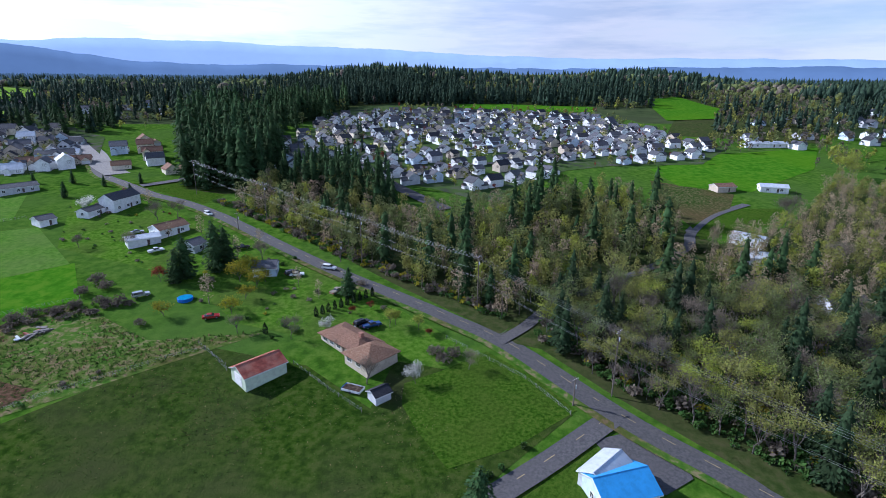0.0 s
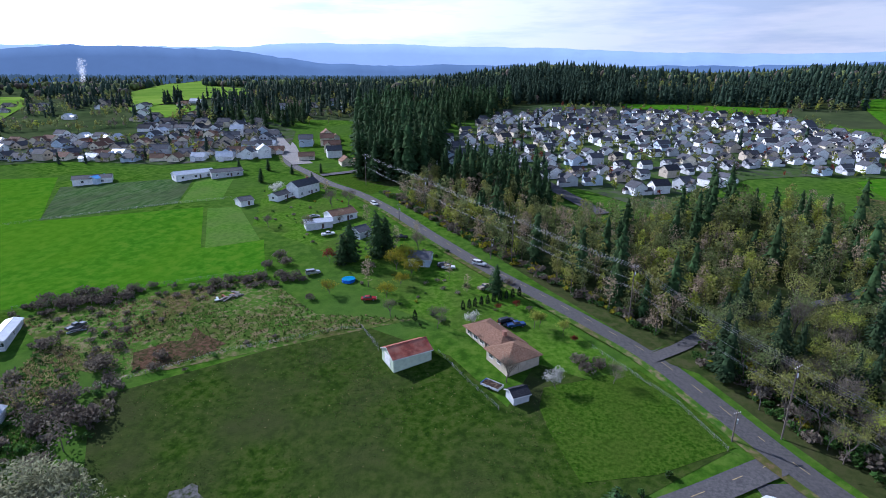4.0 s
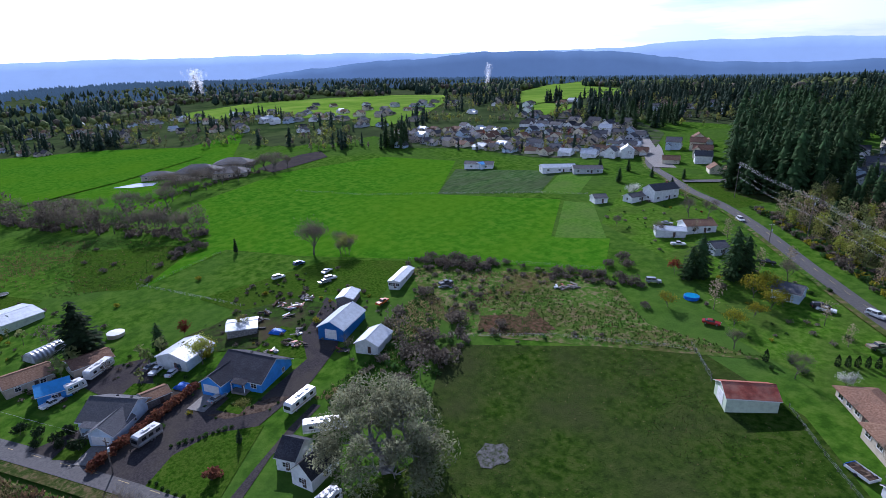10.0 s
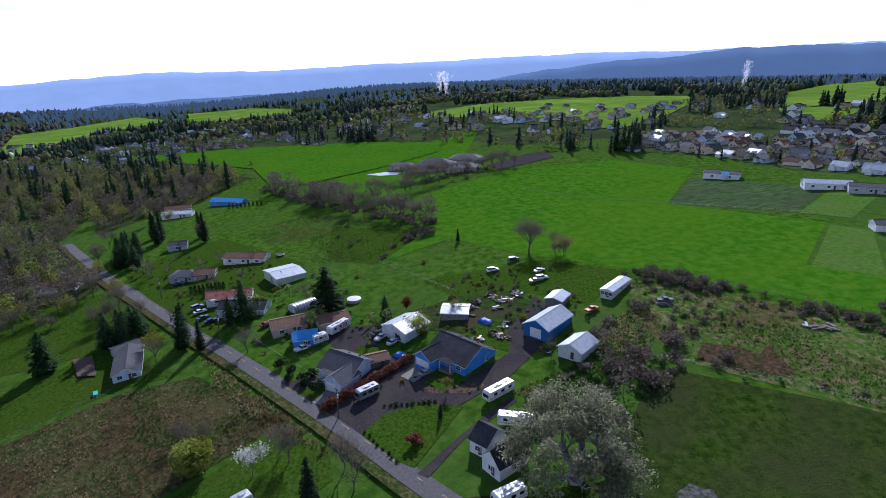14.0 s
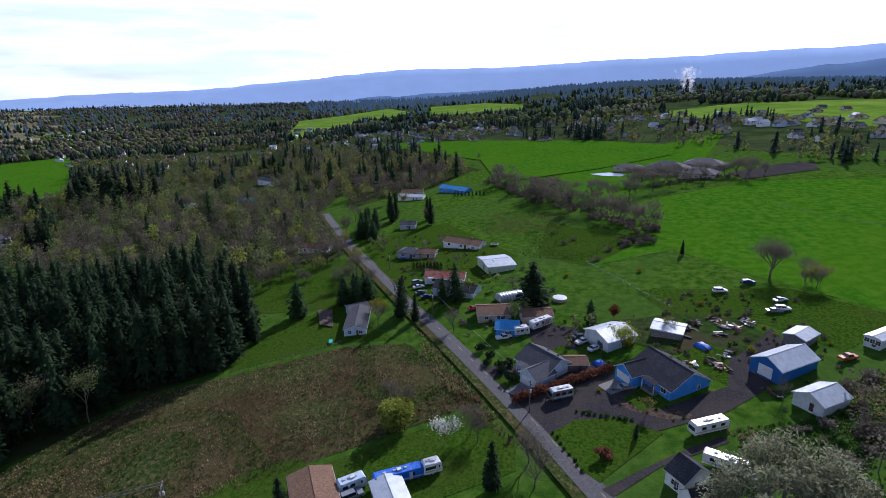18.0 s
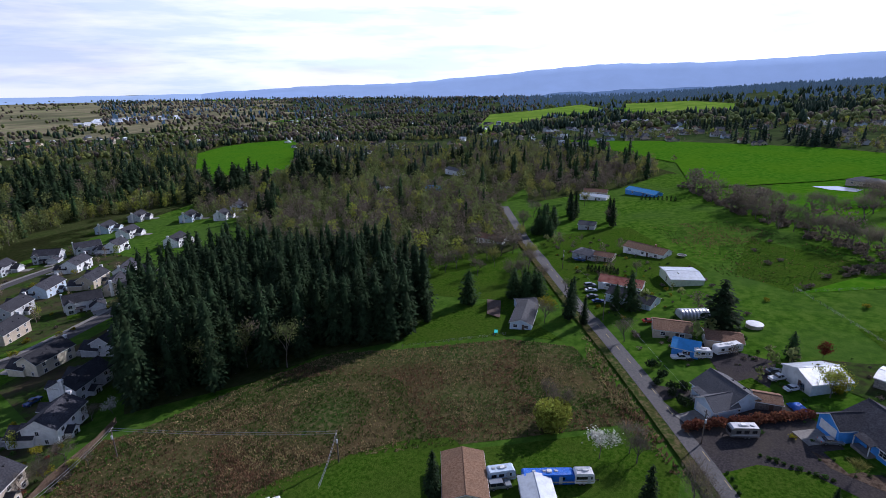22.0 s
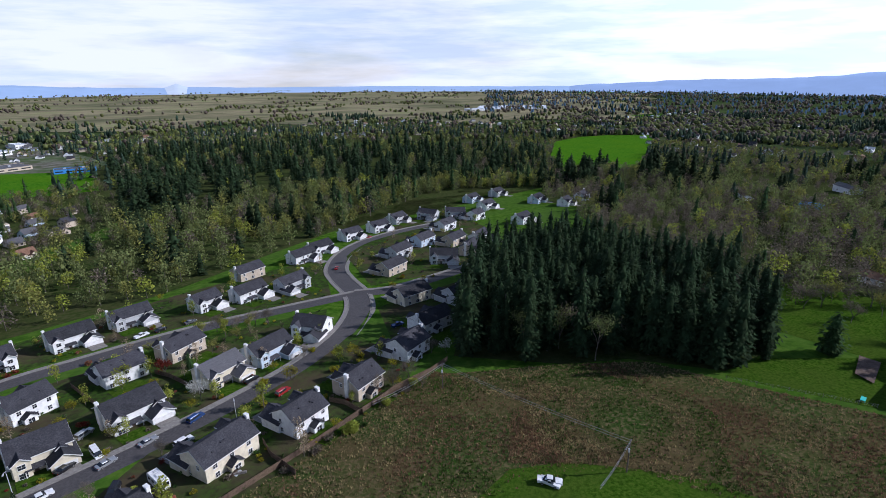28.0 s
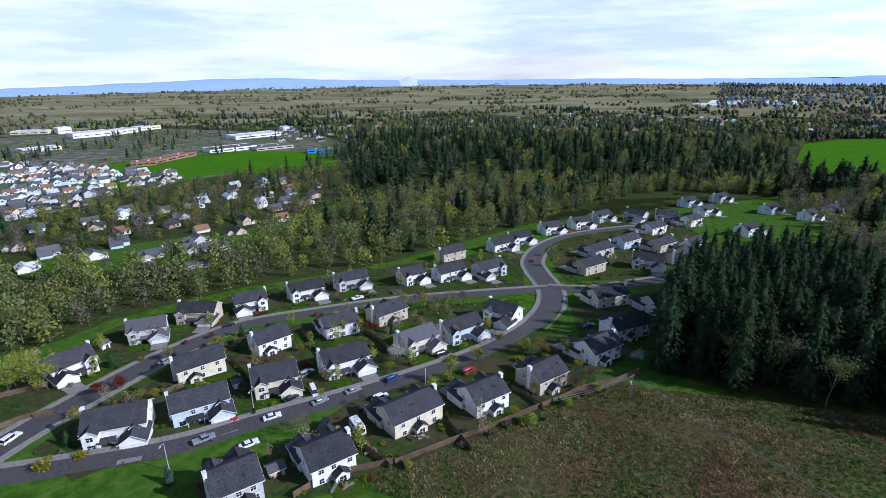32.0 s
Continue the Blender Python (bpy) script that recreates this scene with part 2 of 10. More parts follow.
def leaves(name, c, spread=0.25, rough=0.75, through_light=0.38):
    """Foliage: small thin pieces that each differ a little and let some light through."""
    m = mat(name, [tuple(v * 0.6 for v in c), c, tuple(min(1, v * 1.35) for v in c)], 0.35, rough, island=spread, vary=0.12, spec=0.02)
    nt = m.node_tree
    b = nt.nodes["Principled BSDF"]
    glow = nt.nodes.new("ShaderNodeBsdfTranslucent")
    nt.links.new(b.inputs["Base Color"].links[0].from_socket, glow.inputs["Color"])
    both = nt.nodes.new("ShaderNodeMixShader")
    both.inputs[0].default_value = through_light
    nt.links.new(b.outputs[0], both.inputs[1])
    nt.links.new(glow.outputs[0], both.inputs[2])
    nt.links.new(both.outputs[0], nt.nodes["Material Output"].inputs["Surface"])
    return m


def smoke_material():
    m = bpy.data.materials.new("thin_white_smoke")
    m.use_nodes = True
    nt = m.node_tree
    clear, white, both = nt.nodes.new("ShaderNodeBsdfTransparent"), nt.nodes.new("ShaderNodeBsdfTranslucent"), nt.nodes.new("ShaderNodeMixShader")
    white.inputs["Color"].default_value = (0.85, 0.87, 0.9, 1)
    both.inputs[0].default_value = 0.1
    nt.links.new(clear.outputs[0], both.inputs[1])
    nt.links.new(white.outputs[0], both.inputs[2])
    nt.links.new(both.outputs[0], nt.nodes["Material Output"].inputs["Surface"])
    return m


M["smoke"] = smoke_material()
M.update({
    "siding_white": paint("white_lap_siding", (0.76, 0.77, 0.77)),
    "siding_cream": paint("cream_lap_siding", (0.66, 0.6, 0.46)),
    "siding_grey": paint("grey_lap_siding", (0.46, 0.48, 0.5)),
    "siding_tan": paint("tan_lap_siding", (0.48, 0.41, 0.32)),
    "siding_paleblue": paint("pale_blue_lap_siding", (0.5, 0.6, 0.7)),
    "siding_blue": paint("bright_blue_siding", (0.06, 0.27, 0.68)),
    "metal_blue": paint("blue_steel_cladding", (0.015, 0.12, 0.36), 0.45),
    "roof_blue": paint("blue_steel_roof", (0.05, 0.28, 0.6), 0.4),
    "metal_green": paint("pale_green_steel_cladding", (0.5, 0.58, 0.44), 0.5),
    "metal_white": paint("white_steel_cladding", (0.6, 0.62, 0.62), 0.45),
    "roof_white": paint("pale_grey_steel_roof", (0.5, 0.54, 0.58), 0.4, 0.1),
    "roof_rust": mat("rusty_red_steel_roof", [(0.2, 0.045, 0.025), (0.3, 0.07, 0.04), (0.38, 0.12, 0.07)], 0.6, 0.55, 0.1, 0.3, 6.0, big=0.6, big_scale=0.25, big_tint=(0.42, 0.22, 0.15)),
    "roof_dark": mat("dark_grey_shingles", [(0.03, 0.031, 0.037), (0.048, 0.049, 0.057), (0.07, 0.07, 0.078)], 3.0, 0.9, 0.0, 0.6, 9.0, big=0.5, big_scale=0.3, big_tint=(0.024, 0.024, 0.028), spec=0.1, vary=0.22),
    "roof_grey": mat("grey_shingles", [(0.06, 0.062, 0.07), (0.088, 0.09, 0.1), (0.12, 0.12, 0.128)], 3.0, 0.9, 0.0, 0.6, 9.0, big=0.5, big_scale=0.3, big_tint=(0.075, 0.075, 0.08), spec=0.35, vary=0.2),
    "roof_slate": mat("slate_grey_shingles", [(0.05, 0.052, 0.06), (0.075, 0.077, 0.088), (0.105, 0.106, 0.116)], 3.0, 0.85, 0.0, 0.6, 9.0, big=0.5, big_scale=0.3, big_tint=(0.065, 0.067, 0.076), spec=0.3, vary=0.2),
    "roof_brown": mat("brown_shingles", [(0.14, 0.08, 0.05), (0.2, 0.115, 0.075), (0.26, 0.16, 0.11)], 2.5, 0.9, 0.0, 0.6, 9.0, big=0.5, big_scale=0.3, big_tint=(0.16, 0.1, 0.07), spec=0.12, vary=0.12),
    "trim": paint("white_trim_paint", (0.7, 0.7, 0.69), 0.5, dirt=0.1),
    "glass": mat("dark_window_glass", [(0.012, 0.015, 0.02), (0.03, 0.035, 0.045)], 0.4, 0.08, spec=0.6),
    "door_dark": paint("dark_door_paint", (0.08, 0.05, 0.04)),
    "brick": mat("red_brown_brick", [(0.2, 0.09, 0.06), (0.28, 0.13, 0.09), (0.33, 0.18, 0.13)], 4.0, 0.85, bump=0.4, bump_scale=10.0),
    "wood_fence": mat("cedar_fence_boards", [(0.075, 0.048, 0.032), (0.115, 0.075, 0.05), (0.15, 0.105, 0.075)], 2.0, 0.85, bump=0.4, bump_scale=9.0, vary=0.2),
    "wood_grey": mat("weathered_grey_wood", [(0.12, 0.11, 0.1), (0.19, 0.17, 0.155), (0.26, 0.24, 0.22)], 2.0, 0.9, bump=0.4, bump_scale=9.0, vary=0.25),
    "rubber": paint("black_rubber", (0.02, 0.02, 0.021), 0.8),
    "chrome": paint("dull_steel", (0.42, 0.42, 0.43), 0.3, 0.8, 0.0),
    "tarp_blue": paint("blue_plastic_tarp", (0.015, 0.14, 0.6), 0.35, bump=0.8),
    "lamp_red": paint("red_tail_lamp", (0.5, 0.02, 0.02), 0.25),
    "lamp_clear": paint("clear_headlamp", (0.7, 0.7, 0.68), 0.15),
    "bark": mat("grey_brown_bark", [(0.06, 0.05, 0.04), (0.11, 0.095, 0.08), (0.16, 0.14, 0.12)], 2.0, 0.95, bump=0.5, bump_scale=9.0),
    "bark_pale": mat("pale_grey_bark", [(0.16, 0.15, 0.13), (0.25, 0.23, 0.2), (0.32, 0.3, 0.27)], 2.0, 0.95, bump=0.4, bump_scale=9.0),
    "twig": leaves("bare_twigs", (0.15, 0.125, 0.098), 0.3, through_light=0.3),
    "needle_dark": leaves("dark_fir_needles", (0.024, 0.04, 0.018), through_light=0.15),
    "needle": leaves("fir_needles", (0.036, 0.066, 0.024), through_light=0.15),
    # Distance copy of the fir needles, bluer to stand in for haze.
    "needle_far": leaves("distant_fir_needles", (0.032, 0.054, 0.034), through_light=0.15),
    # Lit copy of the bare twigs; sunlight is put into the paler tan.
    "twig_tan": leaves("sunlit_tan_twigs", (0.3, 0.235, 0.155), 0.3, through_light=0.3),
    "needle_blue": leaves("blue_spruce_needles", (0.06, 0.09, 0.08)),
    "leaf_olive": leaves("olive_spring_leaves", (0.215, 0.218, 0.06)),
    "leaf_moss": leaves("mossy_green_leaves", (0.155, 0.18, 0.065)),
    "leaf_lime": leaves("lime_spring_leaves", (0.26, 0.29, 0.05)),
    "leaf_gold": leaves("yellow_spring_leaves", (0.24, 0.22, 0.02)),
    "leaf_green": leaves("green_shrub_leaves", (0.06, 0.115, 0.028)),
    "leaf_silver": leaves("silvery_willow_leaves", (0.26, 0.27, 0.165), 0.2, through_light=0.5),
    "leaf_red": leaves("red_shrub_leaves", (0.17, 0.035, 0.025)),
    "leaf_rust": leaves("rusty_hedge_twigs", (0.2, 0.08, 0.05)),
    "blossom": leaves("white_blossom", (0.55, 0.55, 0.5), 0.2),
    "tuft_tan": leaves("dry_grass_tufts", (0.28, 0.22, 0.11)),
    "tuft_green": leaves("rank_grass_tufts", (0.06, 0.115, 0.02)),
    "soil_tuft": leaves("dark_molehill_earth", (0.035, 0.028, 0.02)),
    "bramble": leaves("brown_bramble", (0.2, 0.12, 0.07)),
    "pole": mat("weathered_pole_wood", [(0.1, 0.08, 0.065), (0.16, 0.13, 0.11)], 1.5, 0.9, bump=0.3, bump_scale=8.0),
    "wire": paint("aluminium_wire", (0.33, 0.33, 0.34), 0.5, 0.3, 0.0),
    "plastic_white": paint("white_plastic", (0.7, 0.7, 0.7), 0.35, bump=0.0),
    "plastic_teal": paint("teal_plastic", (0.03, 0.5, 0.42), 0.4, bump=0.0),
    "water": mat("pool_water", [(0.02, 0.2, 0.4), (0.03, 0.26, 0.48)], 1.0, 0.1, spec=0.5),
    "soil": mat("dug_soil", [(0.05, 0.035, 0.025), (0.09, 0.065, 0.048), (0.13, 0.1, 0.075)], 1.2, 0.95, bump=1.0, bump_scale=4.0, spec=0.0, coords=W),
})
CAR_PAINT = {k: paint(k + "_car_paint", c, 0.25, m, 0.0, spec=0.6, dirt=0.1) for k, c, m in (
    ("white", (0.72, 0.73, 0.74), 0.0), ("silver", (0.4, 0.42, 0.44), 0.5), ("grey", (0.14, 0.15, 0.16), 0.4), ("black", (0.02, 0.02, 0.023), 0.2),
    ("blue", (0.03, 0.07, 0.2), 0.3), ("red", (0.3, 0.025, 0.025), 0.1), ("tan", (0.36, 0.31, 0.22), 0.2), ("orange", (0.5, 0.12, 0.03), 0.0))}

# ---- the lie of the land ----
HILLS = ((34.0, -2.5, 9.0), (28.0, 23.0, 8.0), (14.0, 10.0, 8.0), (10.0, 42.0, 10.0))      # height, direction, breadth of the wooded rises


def gz(x, y):
    """The ground's height: a long slope that falls from the wooded hills to the river plain."""
    low = 55 if y > 0 else 66
    z = low * math.tanh(0.09 * y / low)
    r = math.hypot(x, y)
    if y > 0 and r > 600:
        k = min(1.0, (r - 600) / 700)
        a = math.degrees(math.atan2(x, y))
        z += k * k * (3 - 2 * k) * sum(h * math.exp(-((a - c) / w) ** 2) for h, c, w in HILLS)
    return z


def mesh_ob(name, verts, faces, material, parent=None, smooth=False):
    me = bpy.data.meshes.new(name)
    me.from_pydata(verts, [], faces)
    for m in (material if isinstance(material, (list, tuple)) else [material]):
        me.materials.append(m)
    if smooth:
        me.polygons.foreach_set("use_smooth", [True] * len(me.polygons))
    ob = new(name, me)
    ob.parent = parent
    return ob


def part(name, bm, material, parent=None, label="", smooth=False):
    """Links a bmesh as one mesh object under a thing or a part."""
    me = bpy.data.meshes.new(name)
    bm.to_mesh(me)
    bm.free()
    for m in (material if isinstance(material, (list, tuple)) else [material]):
        me.materials.append(m)
    if smooth:
        me.polygons.foreach_set("use_smooth", [True] * len(me.polygons))
    ob = new(name, me)
    ob.parent = parent
    if label:
        tagged(ob, label)
    return ob


def steps_out():
    """Grid lines, 8 m apart near the middle and wider and wider towards the horizon."""
    a, s = [0.0], 8.0
    while a[-1] < 4700:
        a.append(a[-1] + s)
        if a[-1] > 320:
            s *= 1.09
    return [-v for v in reversed(a[1:])] + a


def make_ground():
    xs = steps_out()
    n = len(xs)
    verts = [(x, y, gz(x, y)) for y in xs for x in xs]
    faces = [(j * n + i, j * n + i + 1, (j + 1) * n + i + 1, (j + 1) * n + i) for j in range(n - 1) for i in range(n - 1)]
    ob = mesh_ob("ground", verts, faces, [M["ground"], M["far_cover"]], smooth=True)
    far = []
    for j in range(n - 1):
        for i in range(n - 1):
            x, y = (xs[i] + xs[i + 1]) / 2, (xs[j] + xs[j + 1]) / 2
            far.append(1 if math.hypot(x, y) + 120 * noise.noise(Vector((x * 0.006, y * 0.006, 2.0))) > 560 else 0)
    ob.data.polygons.foreach_set("material_index", far)
    return tagged(ob, "rolling green meadow ground that falls to a plain", "ground", kind="structure")


def patch(name, outline, material, lift=0.06, label="", category="field", cell=12.0):
    """A field: the outline laid on the slope, cut into cells that follow the ground."""
    bm = bmesh.new()
    bm.faces.new([bm.verts.new((x, y, 0)) for x, y in outline])
    bmesh.ops.triangulate(bm, faces=bm.faces[:])
    for axis in (0, 1):
        lo, hi = min(p[axis] for p in outline), max(p[axis] for p in outline)
        step = max(cell, (hi - lo) / 40)
        v = lo + step
        while v < hi:
            no = (1, 0, 0) if axis == 0 else (0, 1, 0)
            bmesh.ops.bisect_plane(bm, geom=bm.verts[:] + bm.edges[:] + bm.faces[:], plane_co=(v, v, 0), plane_no=no)
            v += step
    for v in bm.verts:
        v.co.z = gz(v.co.x, v.co.y) + lift
    bmesh.ops.recalc_face_normals(bm, faces=bm.faces[:])
    if bm.faces and sum(f.normal.z for f in bm.faces) < 0:
        bmesh.ops.reverse_faces(bm, faces=bm.faces[:])
    ob = part(name, bm, material)
    return tagged(ob, label, category, kind="structure")


def smooth_line(points, step=4.0):
    """A rounded line through the points, in even steps."""
    p = [Vector((*q, 0)) for q in points]
    p = [2 * p[0] - p[1]] + p + [2 * p[-1] - p[-2]]
    out = []
    for a, b, c, d in zip(p, p[1:], p[2:], p[3:]):
        k = max(2, int((c - b).length / step))
        for i in range(k):
            t = i / k
            out.append(0.5 * (2 * b + (c - a) * t + (2 * a - 5 * b + 4 * c - d) * t * t + (3 * b - a - 3 * c + d) * t ** 3))
    out.append(p[-2])
    return out


def ribbon(name, points, width, material, lift=0.12, offset=0.0, thick=0.0, parent=None, dash=None, step=4.0):
    """A strip along a line, laid on the slope; offset to the line's left; dash: (painted, gap)."""
    line = smooth_line(points, step if not dash else 1.5)
    verts, faces = [], []
    run = 0.0
    for i, q in enumerate(line):
        d = (line[min(i + 1, len(line) - 1)] - line[max(i - 1, 0)]).normalized()
        side = Vector((-d.y, d.x, 0))
        a, b = q + side * (offset + width / 2), q + side * (offset - width / 2)
        zc = gz(q.x, q.y) + lift
        verts += [(a.x, a.y, zc), (b.x, b.y, zc)]
        if thick:
            verts += [(b.x, b.y, zc - thick), (a.x, a.y, zc - thick)]
        if i:
            run += (q - line[i - 1]).length
            if dash and run % (dash[0] + dash[1]) > dash[0]:
                continue
            k = 4 if thick else 2
            o, w = (i - 1) * k, i * k
            faces.append((o, o + 1, w + 1, w))
            if thick:
                faces += [(o + 1, o + 2, w + 2, w + 1), (o + 3, o, w, w + 3)]
    ob = mesh_ob(name, verts, faces, material, parent)
    return ob

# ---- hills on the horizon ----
# Air haze is put into the blue colour and the emission here.
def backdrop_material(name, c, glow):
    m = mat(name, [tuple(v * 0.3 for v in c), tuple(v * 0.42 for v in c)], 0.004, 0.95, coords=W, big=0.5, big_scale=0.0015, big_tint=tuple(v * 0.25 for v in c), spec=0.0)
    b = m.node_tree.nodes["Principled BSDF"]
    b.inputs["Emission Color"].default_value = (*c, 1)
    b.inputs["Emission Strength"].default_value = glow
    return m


def ridge(name, radius, azimuths, heights, material, rough, seed, label, foot=-80.0):
    """A chain of hills: a crest above the horizon with a sloping face. azimuths in degrees, heights in degrees above the level of the eye."""
    noise_at = Vector((seed * 13.7, 2.1, 0.4))
    verts, faces = [], []
    n = int((azimuths[-1] - azimuths[0]) * 4)
    for i in range(n + 1):
        a = azimuths[0] + (azimuths[-1] - azimuths[0]) * i / n
        e = float(np.interp(a, azimuths, heights))
        e += rough * (noise.fractal(noise_at + Vector((a * 0.35, 0, 0)), 0.8, 2.1, 5))
        r = radians(a)
        top = 80 + radius * math.tan(radians(e))
        for k, (f, z) in enumerate(((0.86, foot), (0.92, foot + (top - foot) * 0.45), (0.965, foot + (top - foot) * 0.8), (1.0, top), (1.02, foot))):
            wob = 1.0
            verts.append((math.sin(r) * radius * f * wob, math.cos(r) * radius * f * wob, z))
        if i:
            o = (i - 1) * 5
            faces += [(o + k, o + 5 + k, o + 6 + k, o + 1 + k) for k in range(4)]
    return tagged(mesh_ob(name, verts, faces, material, smooth=True), label, "hills", kind="structure")


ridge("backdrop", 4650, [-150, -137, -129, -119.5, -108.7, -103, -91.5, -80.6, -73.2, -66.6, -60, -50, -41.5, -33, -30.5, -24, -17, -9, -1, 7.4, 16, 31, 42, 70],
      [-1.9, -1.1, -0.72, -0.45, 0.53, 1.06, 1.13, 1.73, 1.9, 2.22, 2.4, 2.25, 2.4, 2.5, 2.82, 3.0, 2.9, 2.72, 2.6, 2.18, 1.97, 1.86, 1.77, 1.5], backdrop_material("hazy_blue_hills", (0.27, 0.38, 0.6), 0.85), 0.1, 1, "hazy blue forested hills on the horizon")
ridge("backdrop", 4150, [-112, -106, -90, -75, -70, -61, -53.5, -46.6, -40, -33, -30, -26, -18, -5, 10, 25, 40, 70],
      [-2.6, -1.5, -0.9, -0.4, 0.0, 1.2, 1.7, 2.3, 2.37, 2.2, 1.75, 1.15, 0.95, 1.0, 0.9, 1.1, 1.15, 1.0], backdrop_material("haze_blue_wooded_hills", (0.11, 0.18, 0.31), 0.72), 0.14, 2, "dark blue wooded hills")
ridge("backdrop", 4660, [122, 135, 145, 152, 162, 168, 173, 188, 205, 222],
      [-1.6, -1.5, -1.36, -1.22, -0.95, -1.0, -1.28, -1.42, -1.42, -1.4], backdrop_material("haze_blue_range", (0.3, 0.42, 0.62), 0.9), 0.06, 3, "pale blue mountain range far beyond the plain")
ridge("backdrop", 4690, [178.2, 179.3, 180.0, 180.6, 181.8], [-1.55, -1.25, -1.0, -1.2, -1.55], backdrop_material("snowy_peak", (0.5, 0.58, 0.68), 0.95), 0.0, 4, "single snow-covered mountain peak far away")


# Trees have no glow of their own; distance haze is put in as bluish emission.
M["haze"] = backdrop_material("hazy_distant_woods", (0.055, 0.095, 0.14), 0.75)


def river_plain(name, a0, a1, r0, r1, material, label):
    """A sector of the far plain, laid over the ground."""
    verts, faces = [], []
    na, nr = 48, 26
    for j in range(nr + 1):
        r = r0 * (r1 / r0) ** (j / nr)
        for i in range(na + 1):
            a = radians(a0 + (a1 - a0) * i / na + 1.5 * math.sin(j * 1.7 + i))
            rr = r * (1 + (0.05 * math.sin(i * 0.9 + j) if j in (0, 1) else 0))
            x, y = rr * math.sin(a), rr * math.cos(a)
            verts.append((x, y, gz(x, y) + 1.2))
        if j:
            o = (j - 1) * (na + 1)
            faces += [(o + i, o + i + 1, o + i + na + 2, o + i + na + 1) for i in range(na)]
    return tagged(mesh_ob(name, verts, faces, material, smooth=True), label, "plain", kind="structure")


river_plain("plain", 118, 226, 1650, 4640, M["plain"], "tawny flat river plain of bare woods and fields")

# ---- shapes ----
def box(x0, x1, y0, y1, z0, z1):
    v = [(x, y, z) for z in (z0, z1) for x, y in ((x0, y0), (x1, y0), (x1, y1), (x0, y1))]
    return v, [(3, 2, 1, 0), (4, 5, 6, 7), (0, 1, 5, 4), (1, 2, 6, 5), (2, 3, 7, 6), (3, 0, 4, 7)]


def joined(*pieces):
    verts, faces = [], []
    for v, f in pieces:
        o = len(verts)
        verts += v
        faces += [tuple(i + o for i in q) for q in f]
    return verts, faces


def ring_tube(points, radii, sides=6, cap=True):
    """A tapering tube along points."""
    verts, faces = [], []
    for i, (p, r) in enumerate(zip(points, radii)):
        d = (Vector(points[min(i + 1, len(points) - 1)]) - Vector(points[max(i - 1, 0)])).normalized()
        a = d.orthogonal().normalized()
        b = d.cross(a)
        for k in range(sides):
            t = 2 * math.pi * k / sides
            verts.append(tuple(Vector(p) + (a * math.cos(t) + b * math.sin(t)) * r))
        if i:
            for k in range(sides):
                q = (k + 1) % sides
                faces.append(((i - 1) * sides + k, (i - 1) * sides + q, i * sides + q, i * sides + k))
    if cap:
        faces.append(tuple(range(sides))[::-1])
        faces.append(tuple(range(len(verts) - sides, len(verts))))
    return verts, faces


SHARED = {}


def shared(name, key, make, material, parent, m, label="", smooth=False):
    """A part whose mesh is shared by all parts of the same key."""
    k = (name, key, material.name)
    if k not in SHARED:
        me = bpy.data.meshes.new(name)
        v, f = make()
        me.from_pydata(v, [], f)
        me.materials.append(material)
        if smooth:
            me.polygons.foreach_set("use_smooth", [True] * len(me.polygons))
        SHARED[k] = me
    ob = new(name, SHARED[k])
    ob.parent = parent
    ob.matrix_basis = m
    if label:
        tagged(ob, label)
    return ob


def piece(name, geo, material, parent, label=""):
    ob = mesh_ob(name, geo[0], geo[1], material, parent)
    if label:
        tagged(ob, label)
    return ob


def base(name, x, y, rot, label, category, group="", lift=0.0):
    """The empty at a thing's foot."""
    ob = new(name)
    ob.matrix_basis = pose(x, y, gz(x, y) + lift, 0, 0, rot)
    return tagged(ob, label, category, group)


# ---- houses ----
def gable_body(w, d, h, rise, x=0.0, y=0.0, along="x", sink=1.2):
    """Walls with two gables; the ridge runs along x or y."""
    x0, x1, y0, y1 = x - w / 2, x + w / 2, y - d / 2, y + d / 2
    v, f = box(x0, x1, y0, y1, -sink, h)
    f = [q for i, q in enumerate(f) if i != 1]
    if along == "x":
        v += [(x0, y, h + rise), (x1, y, h + rise)]
        f += [(4, 8, 7), (5, 6, 9), (4, 5, 9, 8), (7, 8, 9, 6)]
    else:
        v += [(x, y0, h + rise), (x, y1, h + rise)]
        f += [(4, 5, 8), (6, 7, 9), (5, 6, 9, 8), (7, 4, 8, 9)]
    return v, f


def slab(a, b, c, d, t):
    """A sheet through four corners with thickness t below it."""
    v = [Vector(p) for p in (a, b, c, d)]
    n = (v[1] - v[0]).cross(v[3] - v[0]).normalized() * t
    if n.z > 0:
        n = -n
    w = [p + n for p in v]
    return [tuple(p) for p in v + w], [(0, 1, 2, 3), (7, 6, 5, 4), (0, 4, 5, 1), (1, 5, 6, 2), (2, 6, 7, 3), (3, 7, 4, 0)]


def gable_roof(w, d, h, rise, x=0.0, y=0.0, along="x", over=0.45, t=0.16):
    """Two thick roof slopes with eaves and a ridge cap."""
    if along == "y":
        v, f = gable_roof(d, w, h, rise, 0, 0, "x", over, t)
        return [(x + q[1], y - q[0], q[2]) for q in v], f
    s = rise / (d / 2)
    e = d / 2 + over
    z0, zr = h - over * s + t, h + rise + t
    xa, xb = x - w / 2 - over, x + w / 2 + over
    return joined(slab((xa, y - e, z0), (xb, y - e, z0), (xb, y, zr), (xa, y, zr), t),
                  slab((xb, y + e, z0), (xa, y + e, z0), (xa, y, zr), (xb, y, zr), t),
                  ring_tube([(xa, y, zr), (xb, y, zr)], [0.1, 0.1], 5))


